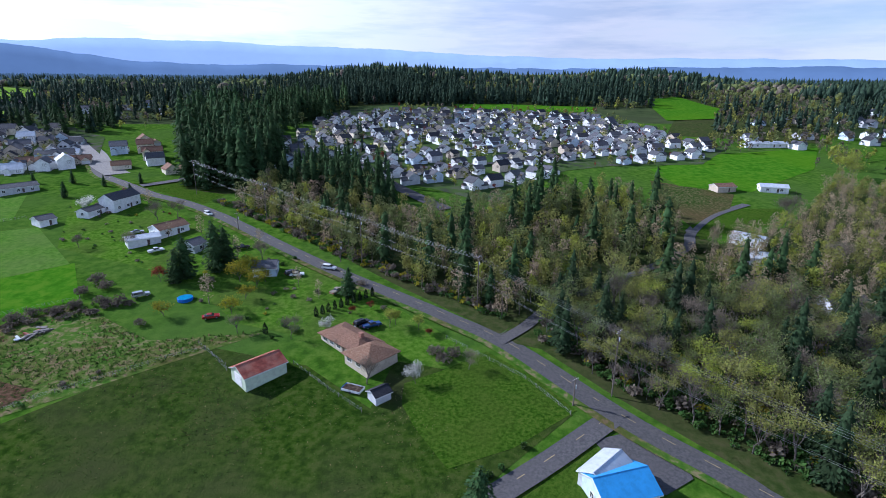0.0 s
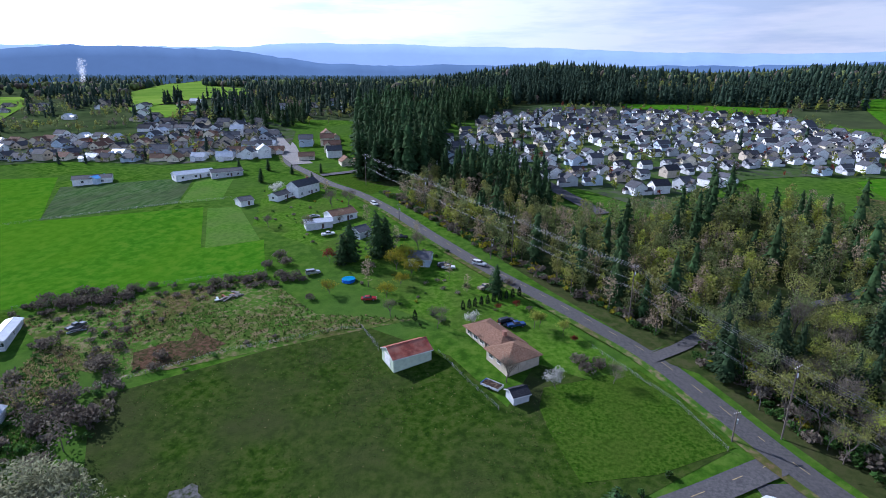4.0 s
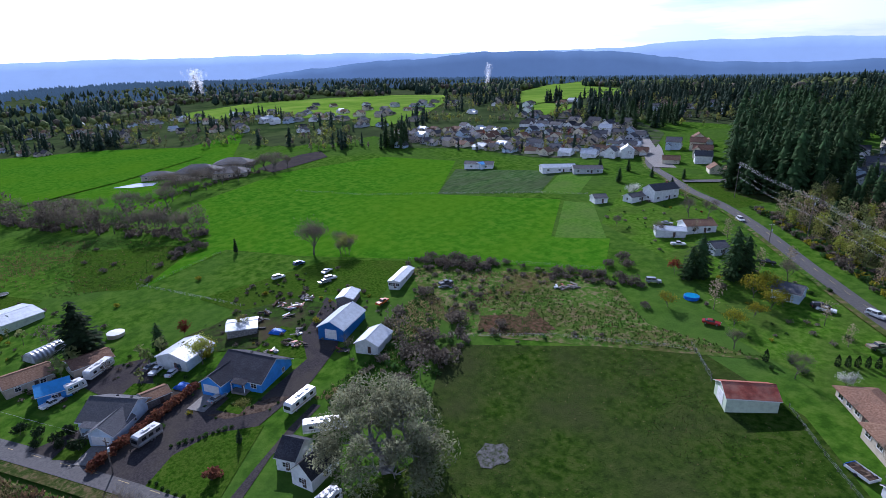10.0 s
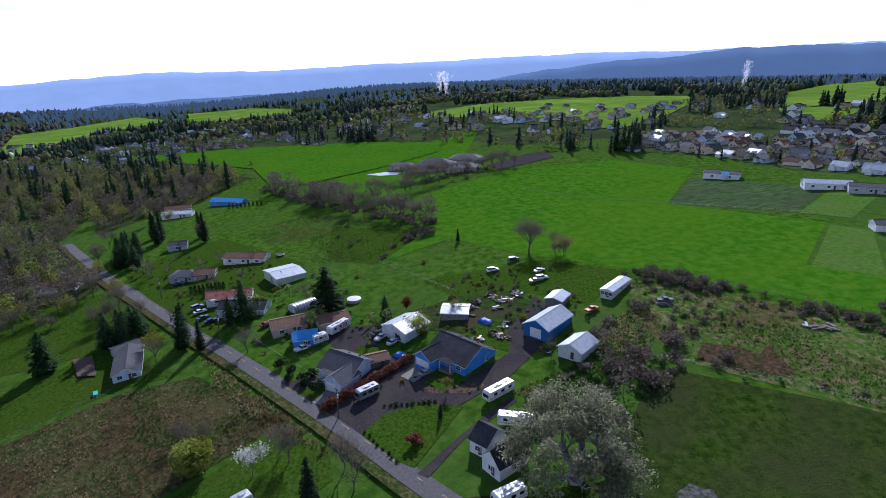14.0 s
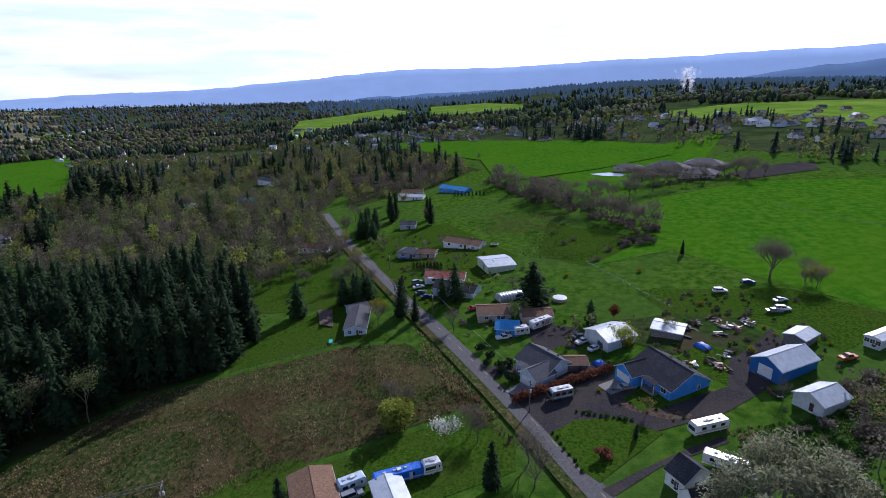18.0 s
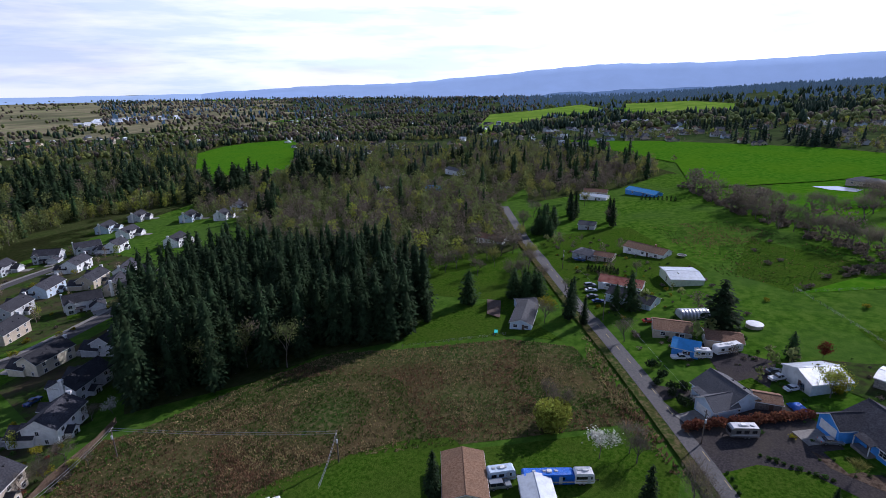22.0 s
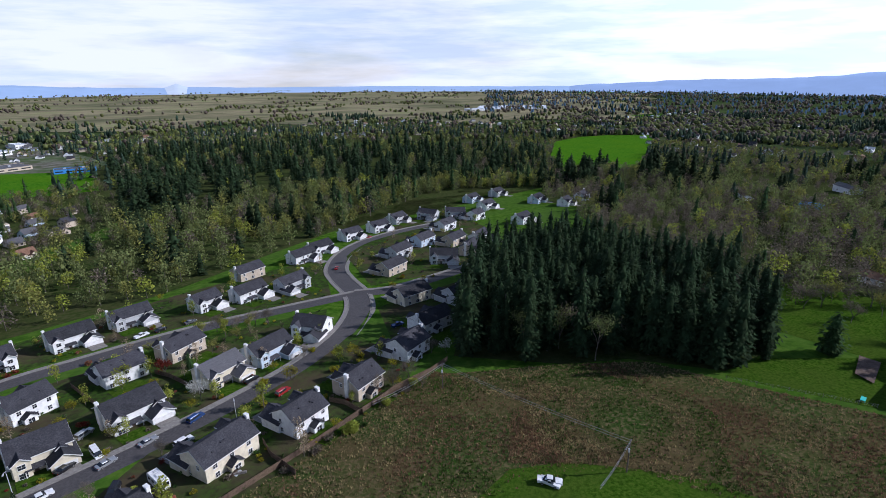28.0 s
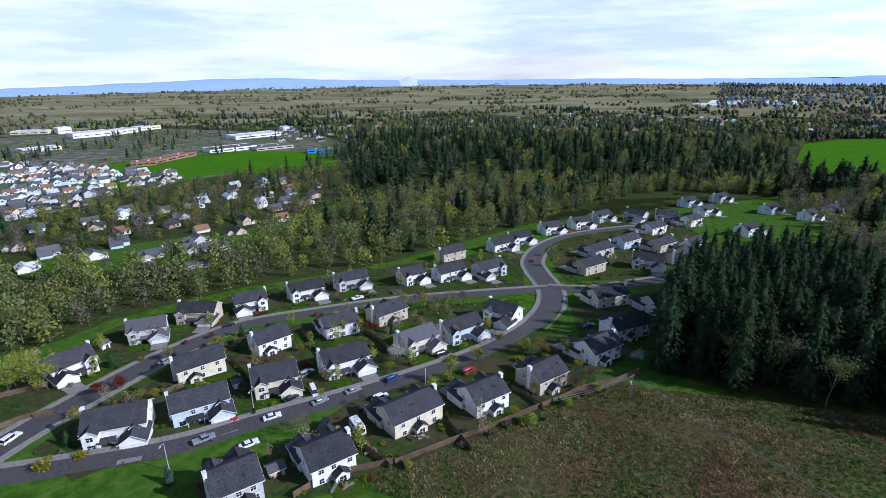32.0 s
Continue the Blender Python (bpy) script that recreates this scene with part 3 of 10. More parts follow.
def hip_roof(w, d, h, rise, x=0.0, y=0.0, over=0.5, t=0.16):
    a, b = w / 2 + over, d / 2 + over
    k = max(0.0, a - b)
    z0, zr = h - 0.12, h + rise
    v = [(x - a, y - b, z0), (x + a, y - b, z0), (x + a, y + b, z0), (x - a, y + b, z0), (x - k, y, zr), (x + k, y, zr)]
    v += [(p[0], p[1], p[2] - t) for p in v[:4]]
    return v, [(0, 1, 5, 4), (1, 2, 5), (2, 3, 4, 5), (3, 0, 4), (0, 6, 7, 1), (1, 7, 8, 2), (2, 8, 9, 3), (3, 9, 6, 0), (9, 8, 7, 6)]


def rake_boards(w, d, h, rise, x=0.0, y=0.0, along="x", over=0.45, t=0.16, b=0.22):
    """White boards along both gables' slopes and the eaves."""
    if along == "y":
        v, f = rake_boards(d, w, h, rise, 0, 0, "x", over, t, b)
        return [(x + q[1], y - q[0], q[2]) for q in v], f
    s = rise / (d / 2)
    e = d / 2 + over
    z0, zr = h - over * s + t * 0.4, h + rise + t * 0.4
    out = []
    for xe in (x - w / 2 - over, x + w / 2 + over):
        for sy in (-1, 1):
            p = [(xe - 0.035, y + sy * (e + 0.02), z0), (xe + 0.035, y + sy * (e + 0.02), z0), (xe + 0.035, y, zr), (xe - 0.035, y, zr)]
            q = [(a, c, z - b) for a, c, z in p]
            out.append((p + q, [(0, 1, 2, 3), (7, 6, 5, 4), (0, 4, 5, 1), (1, 5, 6, 2), (2, 6, 7, 3), (3, 7, 4, 0)]))
    for sy in (-1, 1):
        out.append(box(x - w / 2 - over, x + w / 2 + over, y + sy * (e + 0.03) - 0.03, y + sy * (e + 0.03) + 0.03, z0 - b, z0))
    return joined(*out)


def window_frame_geo(w, h):
    t, k = 0.09, 0.11
    return joined(box(-w / 2 - k, w / 2 + k, -t, 0.02, h, h + k), box(-w / 2 - k, w / 2 + k, -t - 0.04, 0.02, -k, 0),
                  box(-w / 2 - k, -w / 2, -t, 0.02, 0, h), box(w / 2, w / 2 + k, -t, 0.02, 0, h),
                  box(-0.025, 0.025, -t + 0.02, 0.02, 0, h), box(-w / 2, w / 2, -t + 0.03, 0.02, h / 2 - 0.02, h / 2 + 0.02))


def window(parent, x, y, z, turn, w=1.1, h=1.3, fine=True):
    """A framed window on a wall that faces -y before the turn."""
    fr = shared("window", (w, h, fine), lambda: window_frame_geo(w, h), M["trim"], parent, pose(x, y, z, 0, 0, turn))
    shared("pane", (w, h), lambda: box(-w / 2, w / 2, -0.03, 0.015, 0, h), M["glass"], fr, Matrix())
    return fr


def panel_door_geo(w, h, rows=4, cols=4):
    out = [box(-w / 2, w / 2, -0.05, 0.03, 0, h)]
    for r in range(rows):
        for c in range(cols):
            x0, z0 = -w / 2 + (c + 0.12) * w / cols, (r + 0.14) * h / rows
            out.append(box(x0, x0 + 0.76 * w / cols, -0.08, -0.05, z0, z0 + 0.72 * h / rows))
    return joined(*out)


def garage_door(parent, x, y, turn, w=4.8, h=2.15):
    return shared("garage_door", (w, h), lambda: panel_door_geo(w, h, 4, 6 if w > 4 else 4), M["trim"], parent, pose(x, y, 0.05, 0, 0, turn), "white panelled garage door")


def front_door(parent, x, y, turn, material=None):
    d = shared("door", 1, lambda: panel_door_geo(0.95, 2.05, 3, 2), material or M["door_dark"], parent, pose(x, y, 0.1, 0, 0, turn))
    shared("door_handle", 1, lambda: box(0.3, 0.36, -0.14, -0.08, 0.95, 1.05), M["chrome"], d, Matrix())
    return d


def roof_vents(parent, w, d, h, rise, n, rnd):
    for i in range(n):
        x = rnd.uniform(-w * 0.35, w * 0.35)
        f = rnd.uniform(0.3, 0.7)
        shared("roof_vent", 1, lambda: box(-0.22, 0.22, -0.22, 0.22, -0.15, 0.28), M["roof_dark"], parent, pose(x, d / 2 * f, h + rise * (1 - f) + 0.16))


def driveway(house, x, y, w, reach, name="driveway", lift=0.2):
    """A concrete apron from a garage towards the street, laid on the slope."""
    m = house.matrix_basis
    v = []
    for i in range(4):
        for k in (-w / 2, w / 2):
            p = m @ Vector((x + k, y - reach * i / 3, 0))
            v.append((p.x, p.y, gz(p.x, p.y) + lift))
    f = [(2 * i, 2 * i + 2, 2 * i + 3, 2 * i + 1) for i in range(3)]
    if name == "lawn":
        tagged(mesh_ob("lawn", v, f, M["lawn"]), "small mown green lawn beside a house", "lawn", kind="structure")
    else:
        tagged(mesh_ob("driveway", v, f, M["concrete"]), "pale concrete driveway before a garage", "driveway", kind="structure")


HOUSE_SEED = random.Random(4)


def town_house(x, y, rot, wall="siding_white", roof="roof_dark", w=12.5, d=9.0, wing=1, chimney=1, dormers=1, storeys=2, bump_out=True, name="house", group="houses of the estate", label="", fine=True):
    """A two-storey estate house: main gable, garage wing with a front gable, dormers, box chimney, framed windows. wing: side of the garage."""
    rnd = HOUSE_SEED
    words = {"siding_white": "white", "siding_cream": "cream", "siding_grey": "grey", "siding_tan": "tan", "siding_paleblue": "pale blue", "siding_blue": "bright blue"}
    rf = {"roof_dark": "dark shingle", "roof_grey": "grey shingle", "roof_brown": "brown shingle"}[roof]
    o = base(name, x, y, rot, label or "%s %s-storey house with %s roof and garage" % (words[wall], "two" if storeys == 2 else "one", rf), "house", group)
    h = 5.3 if storeys == 2 else 2.8
    rise = d * (0.3 if storeys == 2 else 0.27)
    wm, rm = M[wall], M[roof]
    piece("wall", gable_body(w, d, h, rise), wm, o)
    r = piece("roof", gable_roof(w, d, h, rise), rm, o)
    piece("fascia", rake_boards(w, d, h, rise), M["trim"], r)
    # garage wing in front
    ww, wd, wh = 6.2, 5.2, 2.9
    if wing:
        wx, wy = wing * (w / 2 - ww / 2 + 0.6), -d / 2 - wd / 2 + 1.0
        wr = ww * 0.33
        piece("garage_wall", gable_body(ww, wd + 2.0, wh, wr, wx, wy + 1.0, "y"), wm, o)
        g2 = piece("garage_roof", gable_roof(ww, wd + 2.0, wh, wr, wx, wy + 1.0, "y", 0.4), rm, o)
        piece("fascia", rake_boards(ww, wd + 2.0, wh, wr, wx, wy + 1.0, "y", 0.4), M["trim"], g2)
        garage_door(o, wx, wy - wd / 2 - 0.01, 0)
        if fine:
            driveway(o, wx, wy - wd / 2, 5.4, 6.0)
            driveway(o, -wing * (w / 2 - 3.6), -d / 2 - 2.2, 7.0, 6.5, "lawn", 0.16)
            if rnd.random() < 0.6:
                driveway(o, rnd.uniform(-2, 2), d / 2 + 8.5, w * 0.8, 6.5, "lawn", 0.14)
        if storeys == 2 and dormers:
            dw, dx = 2.6, wx
            dy = -d / 2 - 0.4
            piece("dormer_wall", gable_body(dw, 2.4, h - 0.6, dw * 0.33, dx, dy + 0.6, "y", -3.2), M["trim"], o)
            piece("dormer_roof", gable_roof(dw, 3.6, h - 0.6, dw * 0.33, dx, dy + 1.2, "y", 0.25, 0.12), rm, o)
            window(o, dx, dy - 0.61, 3.35, 0, 1.2, 1.1)
    # porch and door beside the garage
    px = -wing * 1.6 if wing else 0.0
    front_door(o, px, -d / 2 - 0.01, 0)
    pr = slab((px - 2.4, -d / 2 - 1.9, 2.45), (px + 2.0, -d / 2 - 1.9, 2.45), (px + 2.0, -d / 2, 2.95), (px - 2.4, -d / 2, 2.95), 0.12)
    piece("porch_roof", pr, rm, o)
    for k in (px - 2.2, px + 1.8):
        shared("porch_post", 1, lambda: box(-0.09, 0.09, -0.09, 0.09, -0.6, 2.45), M["trim"], o, pose(k, -d / 2 - 1.75, 0))
    piece("porch_floor", box(px - 2.4, px + 2.0, -d / 2 - 1.95, -d / 2, -0.8, 0.08), M["concrete"], o)
    # front bay with its own gable
    if storeys == 2 and bump_out:
        bx, bw = -wing * (w / 2 - 2.1) if wing else -w / 2 + 2.6, 3.6
        piece("bay_wall", gable_body(bw, 1.8, h - 0.15, bw * 0.36, bx, -d / 2 - 0.5, "y"), wm, o)
        br = piece("bay_roof", gable_roof(bw, 4.0, h - 0.15, bw * 0.36, bx, -d / 2 + 0.6, "y", 0.35, 0.14), rm, o)
        piece("fascia", rake_boards(bw, 4.0, h - 0.15, bw * 0.36, bx, -d / 2 + 0.6, "y", 0.35, 0.14), M["trim"], br)
        window(o, bx, -d / 2 - 1.41, 0.8, 0, 1.7, 1.4)
        window(o, bx, -d / 2 - 1.41, 3.3, 0, 1.5, 1.25)
    elif storeys == 2:
        for k in (-0.32, -0.08, 0.14):
            window(o, k * w * -(wing or 1), -d / 2 - 0.01, 3.4, 0, 1.0, 1.3)
        window(o, -wing * w * 0.35, -d / 2 - 0.01, 0.7, 0, 1.5, 1.4)
    else:
        window(o, -(wing or 1) * w * 0.34, -d / 2 - 0.01, 0.9, 0, 1.6, 1.2)
    # back and side windows
    for z in ((0.8, 3.4) if storeys == 2 else (0.9,)):
        for k in (-0.33, 0.0, 0.33):
            window(o, k * w + rnd.uniform(-0.5, 0.5), d / 2 + 0.01, z, 180, 1.7 if (k == 0 and z < 1) else 1.1, 1.3)
        for s in (-1, 1):
            window(o, s * (w / 2 + 0.01), rnd.uniform(-0.25, 0.25) * d, z, 90 * s, 0.9, 1.2)
    if bump_out and fine and storeys == 2 and chimney:
        # low gabled sunroom at the back
        sx = rnd.uniform(-0.2, 0.2) * w
        piece("sunroom_wall", gable_body(3.4, 2.0, 2.5, 1.1, sx, d / 2 + 0.9, "y"), wm, o)
        piece("sunroom_roof", gable_roof(3.4, 2.2, 2.5, 1.1, sx, d / 2 + 0.9, "y", 0.3, 0.12), rm, o)
        window(o, sx, d / 2 + 1.91, 0.4, 180, 1.6, 1.7)
    if chimney:
        cx = -wing * (w / 2 + 0.35) if wing else w / 2 + 0.35
        piece("chimney", joined(box(cx - 0.4, cx + 0.4, -0.1, 1.2, -1.0, h + rise + 0.5), box(cx - 0.47, cx + 0.47, -0.17, 1.27, h + rise + 0.5, h + rise + 0.65)), M["trim"], o, "white boxed chimney stack")
    roof_vents(o, w, d, h, rise, 3, rnd)
    return o


def plain_house(x, y, rot, w, d, h, rise, wall, roof, label, category="house", name="house", hip=False, along="x", wins=2, door=True, garage=0, chimney=False, group="", trim=True):
    """A low house, shed or barn with one roof."""
    o = base(name, x, y, rot, label, category, group)
    if hip:
        v, f = box(-w / 2, w / 2, -d / 2, d / 2, -1.2, h)
        piece("wall", (v, f), M[wall], o)
        piece("roof", hip_roof(w, d, h, rise), M[roof], o)
    else:
        piece("wall", gable_body(w, d, h, rise, 0, 0, along), M[wall], o)
        r = piece("roof", gable_roof(w, d, h, rise, 0, 0, along, 0.35, 0.12), M[roof], o)
        if trim:
            piece("fascia", rake_boards(w, d, h, rise, 0, 0, along, 0.35, 0.12, 0.18), M["trim"], r)
    if wins:
        for i in range(wins):
            k = (i + 0.5) / wins - 0.5
            window(o, k * w, -d / 2 - 0.01, 0.9, 0, 1.3, min(1.1, h - 1.3))
            window(o, k * w, d / 2 + 0.01, 0.9, 180, 1.3, min(1.1, h - 1.3))
        window(o, w / 2 + 0.01, 0, 0.9, 90, 1.1, min(1.1, h - 1.3))
        window(o, -w / 2 - 0.01, 0, 0.9, -90, 1.1, min(1.1, h - 1.3))
    if door:
        front_door(o, w * 0.12, -d / 2 - 0.01, 0)
    if garage == 2:
        garage_door(o, 0, -d / 2 - 0.01, 0, min(3.8, w * 0.5), min(3.0, h - 0.4))
    elif garage:
        garage_door(o, -w / 2 - 0.01 if garage < 0 else w / 2 + 0.01, 0, -90 if garage < 0 else 90, 3.4, min(3.0, h - 0.3))
    if chimney:
        piece("chimney", joined(box(w * 0.18, w * 0.18 + 0.8, -0.4, 0.4, h, h + rise + 0.9), box(w * 0.18 - 0.08, w * 0.18 + 0.88, -0.48, 0.48, h + rise + 0.9, h + rise + 1.05)), M["brick"], o, "brick chimney stack")
    return o


def ranch_house(x, y, rot):
    """A long brick-coloured bungalow of two hipped volumes with a chimney."""
    o = base("house", x, y, rot, "long bungalow with brown hipped shingle roof", "house")
    piece("wall", box(-10.5, 5.5, -4, 4, -1.2, 2.7), M["siding_tan"], o)
    piece("roof", hip_roof(16, 8, 2.7, 1.9, -2.5, 0, 0.7), M["roof_brown"], o)
    piece("wing_wall", box(3.0, 12, -6.2, 3.6, -1.2, 2.7), M["siding_tan"], o)
    piece("wing_roof", hip_roof(9, 9.8, 2.7, 2.1, 7.5, -1.3, 0.7), M["roof_brown"], o)
    piece("chimney", joined(box(1.6, 2.6, -0.5, 0.4, 2.6, 5.4), box(1.5, 2.7, -0.6, 0.5, 5.4, 5.55)), M["brick"], o, "red brick chimney stack")
    for k in (-8.5, -5.5, -2.5):
        window(o, k, -4.01, 0.9, 0, 1.6, 1.2)
        window(o, k, 4.01, 0.9, 180, 1.6, 1.2)
    window(o, 5.0, -6.21, 0.9, 0, 1.6, 1.2)
    window(o, 8.5, -6.21, 0.9, 0, 1.6, 1.2)
    front_door(o, -0.4, -4.01, 0)
    garage_door(o, 9.0, 3.61, 180, 4.6, 2.1)
    return o


def flat_building(x, y, rot, w, d, h, wall, roof, label, category="building", stripes=4):
    """A large flat-roofed building with a parapet, a row of windows and roof plant."""
    o = base("building", x, y, rot, label, category)
    piece("wall", joined(box(-w / 2, w / 2, -d / 2, d / 2, -1.5, h), box(-w / 2, w / 2, -d / 2, -d / 2 + 0.3, h, h + 0.7), box(-w / 2, w / 2, d / 2 - 0.3, d / 2, h, h + 0.7),
                         box(-w / 2, -w / 2 + 0.3, -d / 2 + 0.3, d / 2 - 0.3, h, h + 0.7), box(w / 2 - 0.3, w / 2, -d / 2 + 0.3, d / 2 - 0.3, h, h + 0.7)), M[wall], o)
    piece("roof", box(-w / 2 + 0.3, w / 2 - 0.3, -d / 2 + 0.3, d / 2 - 0.3, h, h + 0.12), M[roof], o)
    for i in range(stripes):
        shared("window", ("wide", round(w / stripes)), lambda: box(-w / stripes * 0.36, w / stripes * 0.36, -0.06, 0.02, 0, 1.6), M["glass"], o, pose((i + 0.5) * w / stripes - w / 2, -d / 2, h * 0.45))
    for k in (-0.25, 0.2):
        piece("roof_unit", box(k * w - 1.5, k * w + 1.5, -1.2, 1.2, h + 0.12, h + 1.5), M["roof_white"], o)
    return o


FAR_FIRST = {}


def estate_shapes(shape, two):
    """Walls, roofs, garage door and windows of a distant estate house: gable to the street, cross-gabled, or broad with two front gables."""
    h = 5.2 if two else 2.8
    low = 2.8 if two else 2.5
    if shape == 0:
        walls = [gable_body(8.4, 11.0, h, 3.1, -1.5, 0, "y"), gable_body(5.4, 7.0, low, 1.9, 5.2, -2.6, "y")]
        roofs = [gable_roof(8.4, 11.0, h, 3.1, -1.5, 0, "y"), gable_roof(5.4, 7.0, low, 1.9, 5.2, -2.6, "y")]
        door, wins = (5.2, -6.15), ((-3.4, -5.52, 0), (-0.4, -5.52, 0), (-3.0, 5.52, 180), (0.2, 5.52, 180))
    elif shape == 1:
        walls = [gable_body(11.5, 8.0, h, 2.5), gable_body(4.6, 3.0, h - 0.2, 2.0, -3.2, -4.6, "y"), gable_body(5.6, 5.5, low, 1.9, 2.9, -5.8, "y")]
        roofs = [gable_roof(11.5, 8.0, h, 2.5), gable_roof(4.6, 6.0, h - 0.2, 2.0, -3.2, -3.2, "y"), gable_roof(5.6, 6.5, low, 1.9, 2.9, -5.4, "y")]
        door, wins = (2.9, -8.6), ((-3.2, -6.15, 0), (1.2, -4.05, 0), (-3.0, 4.05, 180), (2.6, 4.05, 180))
    else:
        walls = [gable_body(9.8, 9.4, h, 2.9, 0, 0, "x"), gable_body(3.8, 2.4, h - 0.3, 1.8, 2.6, -5.0, "y"), gable_body(4.8, 4.4, low, 1.6, -3.0, -6.0, "y"), gable_body(3.4, 3.0, low, 1.2, 3.0, 5.2, "y")]
        roofs = [gable_roof(9.8, 9.4, h, 2.9), gable_roof(3.8, 5.0, h - 0.3, 1.8, 2.6, -3.9, "y"), gable_roof(4.8, 5.4, low, 1.6, -3.0, -5.6, "y"), gable_roof(3.4, 3.0, low, 1.2, 3.0, 5.2, "y")]
        door, wins = (-3.0, -8.25), ((2.6, -6.25, 0), (-1.6, -4.75, 0), (-2.6, 4.75, 180), (0.6, 4.75, 180))
    return joined(*walls), joined(*roofs), door, [(x, y, h - 1.9, a) for x, y, a in wins]


def far_house(x, y, rot, wall, roof, two, group, label, shape=0, size=1.0):
    """A house of a distant estate with its roof, garage door and windows."""
    key = (wall, roof, two, shape)
    if key in FAR_FIRST:
        return tagged(copy_thing(FAR_FIRST[key], pose(x, y, gz(x, y), 0, 0, rot) @ Matrix.Diagonal((size, size, size, 1))), label, "house", group)
    o = base("house", x, y, rot, label, "house", group)
    o.matrix_basis = o.matrix_basis @ Matrix.Diagonal((size, size, size, 1))
    FAR_FIRST[key] = o
    walls, roofs, door, wins = estate_shapes(shape, two)
    piece("wall", walls, M[wall], o)
    piece("roof", roofs, M[roof], o)
    garage_door(o, door[0], door[1], 0)
    for wx, wy, wz, a in wins[:3]:
        shared("window", ("far", 1), lambda: window_frame_geo(1.8, 1.4), M["glass"], o, pose(wx, wy, wz, 0, 0, a))
    return o


def estate(outline, dx, dy, turn, seed, palette, group, two=0.8, skip=0.1, jitter=2.5, singles=40, bend=0.0, turns=(0, 0, 0, 90, -90), size=1.0):
    """Houses inside an outline, on lots of dx by dy metres, in rows that bend; the nearest are things of their own, those further off one piece."""
    rnd = random.Random(seed)
    c, s = math.cos(radians(turn)), math.sin(radians(turn))
    uv = [(px * c + py * s, -px * s + py * c) for px, py in outline]
    row, v = 0, min(q[1] for q in uv) - bend
    lots = []
    while v < max(q[1] for q in uv) + bend:
        u = min(q[0] for q in uv) + rnd.uniform(0, dx)
        while u < max(q[0] for q in uv):
            swing = math.sin(u / 45.0 + v / 120.0)
            a, b = u + rnd.uniform(-jitter, jitter), v + bend * swing + rnd.uniform(-jitter, jitter)
            px, py = a * c - b * s, a * s + b * c
            wall, roof = rnd.choice(palette)
            face = turn + (180 if row % 2 else 0) + rnd.choice(turns) + bend * 1.6 * math.cos(u / 45.0 + v / 120.0) + rnd.uniform(-7, 7)
            if inside(px, py, outline) and rnd.random() > skip:
                lots.append((math.hypot(px, py), px, py, face, wall, roof, rnd.random() < two, rnd.randrange(3)))
            u += dx
        v += dy * (0.82 if row % 2 else 1.18)
        row += 1
    lots.sort()
    for r, px, py, face, wall, roof, big, shape in lots[:singles]:
        word = {"siding_white": "white", "siding_cream": "cream", "siding_grey": "grey", "siding_tan": "tan", "siding_paleblue": "pale blue"}[wall]
        far_house(px, py, face, wall, roof, big, group, "%s estate house with %s shingle roof" % (word, "dark" if roof == "roof_dark" else "grey"), shape, size)
    rest = lots[singles:]
    if rest:
        verts, faces, mats, index = [], [], [], []
        for r, px, py, face, wall, roof, big, shape in rest:
            m = pose(px, py, gz(px, py), 0, 0, face) @ Matrix.Diagonal((size, size, size, 1))
            walls, roofs, door, wins = estate_shapes(shape, big)
            panes = joined(*[box(wx - 0.8, wx + 0.8, wy - 0.05, wy + 0.05, wz, wz + 1.3) for wx, wy, wz, a in wins])
            for geo, key in ((walls, wall), (roofs, roof), (panel_box(door[0], door[1] - 0.02, 4.2, 2.1), "trim"), (panes, "glass")):
                if M[key] not in mats:
                    mats.append(M[key])
                o = len(verts)
                verts += [tuple(m @ Vector(q)) for q in geo[0]]
                faces += [tuple(i + o for i in f) for f in geo[1]]
                index += [mats.index(M[key])] * len(geo[1])
        ob = mesh_ob("distant_houses", verts, faces, mats)
        ob.data.polygons.foreach_set("material_index", index)
        tagged(ob, "rows of distant pale houses with dark roofs", "houses", kind="stuff")


def panel_box(x, y, w, h):
    return box(x - w / 2, x + w / 2, y - 0.05, y + 0.05, 0.05, h)


# ---- poles, wires, fences ----
def utility_pole(x, y, h=11.0, arm=2.4, turn=0.0, label="weathered wooden utility pole with a cross-arm"):
    o = base("utility_pole", x, y, turn, label, "utility pole", "utility poles")
    piece("post", ring_tube([(0, 0, -1), (0, 0, h * 0.5), (0, 0, h)], [0.17, 0.15, 0.11], 8), M["pole"], o)
    if arm:
        piece("cross_arm", box(-arm / 2, arm / 2, -0.08, 0.08, h - 0.9, h - 0.75), M["pole"], o)
        for k in (-0.45, -0.15, 0.15, 0.45):
            shared("insulator", 1, lambda: ring_tube([(0, 0, 0), (0, 0, 0.22)], [0.07, 0.05], 6), M["plastic_white"], o, pose(k * arm, 0, h - 0.75))
        piece("transformer", ring_tube([(0.35, 0, h - 3.2), (0.35, 0, h - 2.3)], [0.24, 0.24], 10), M["siding_grey"], o)
    return o


def wire(points, sag=1.2, r=0.017, label="sagging overhead power wire"):
    """A wire hung from point to point (x, y, height above the ground)."""
    line = []
    for (xa, ya, ha), (xb, yb, hb) in zip(points, points[1:]):
        za, zb = gz(xa, ya) + ha, gz(xb, yb) + hb
        for i in range(9):
            t = i / 8
            line.append((xa + (xb - xa) * t, ya + (yb - ya) * t, za + (zb - za) * t - sag * 4 * t * (1 - t)))
    v, f = ring_tube(line, [r] * len(line), 3, False)
    return tagged(mesh_ob("power_wire", v, f, M["wire"]), label, "wire", "overhead wires")


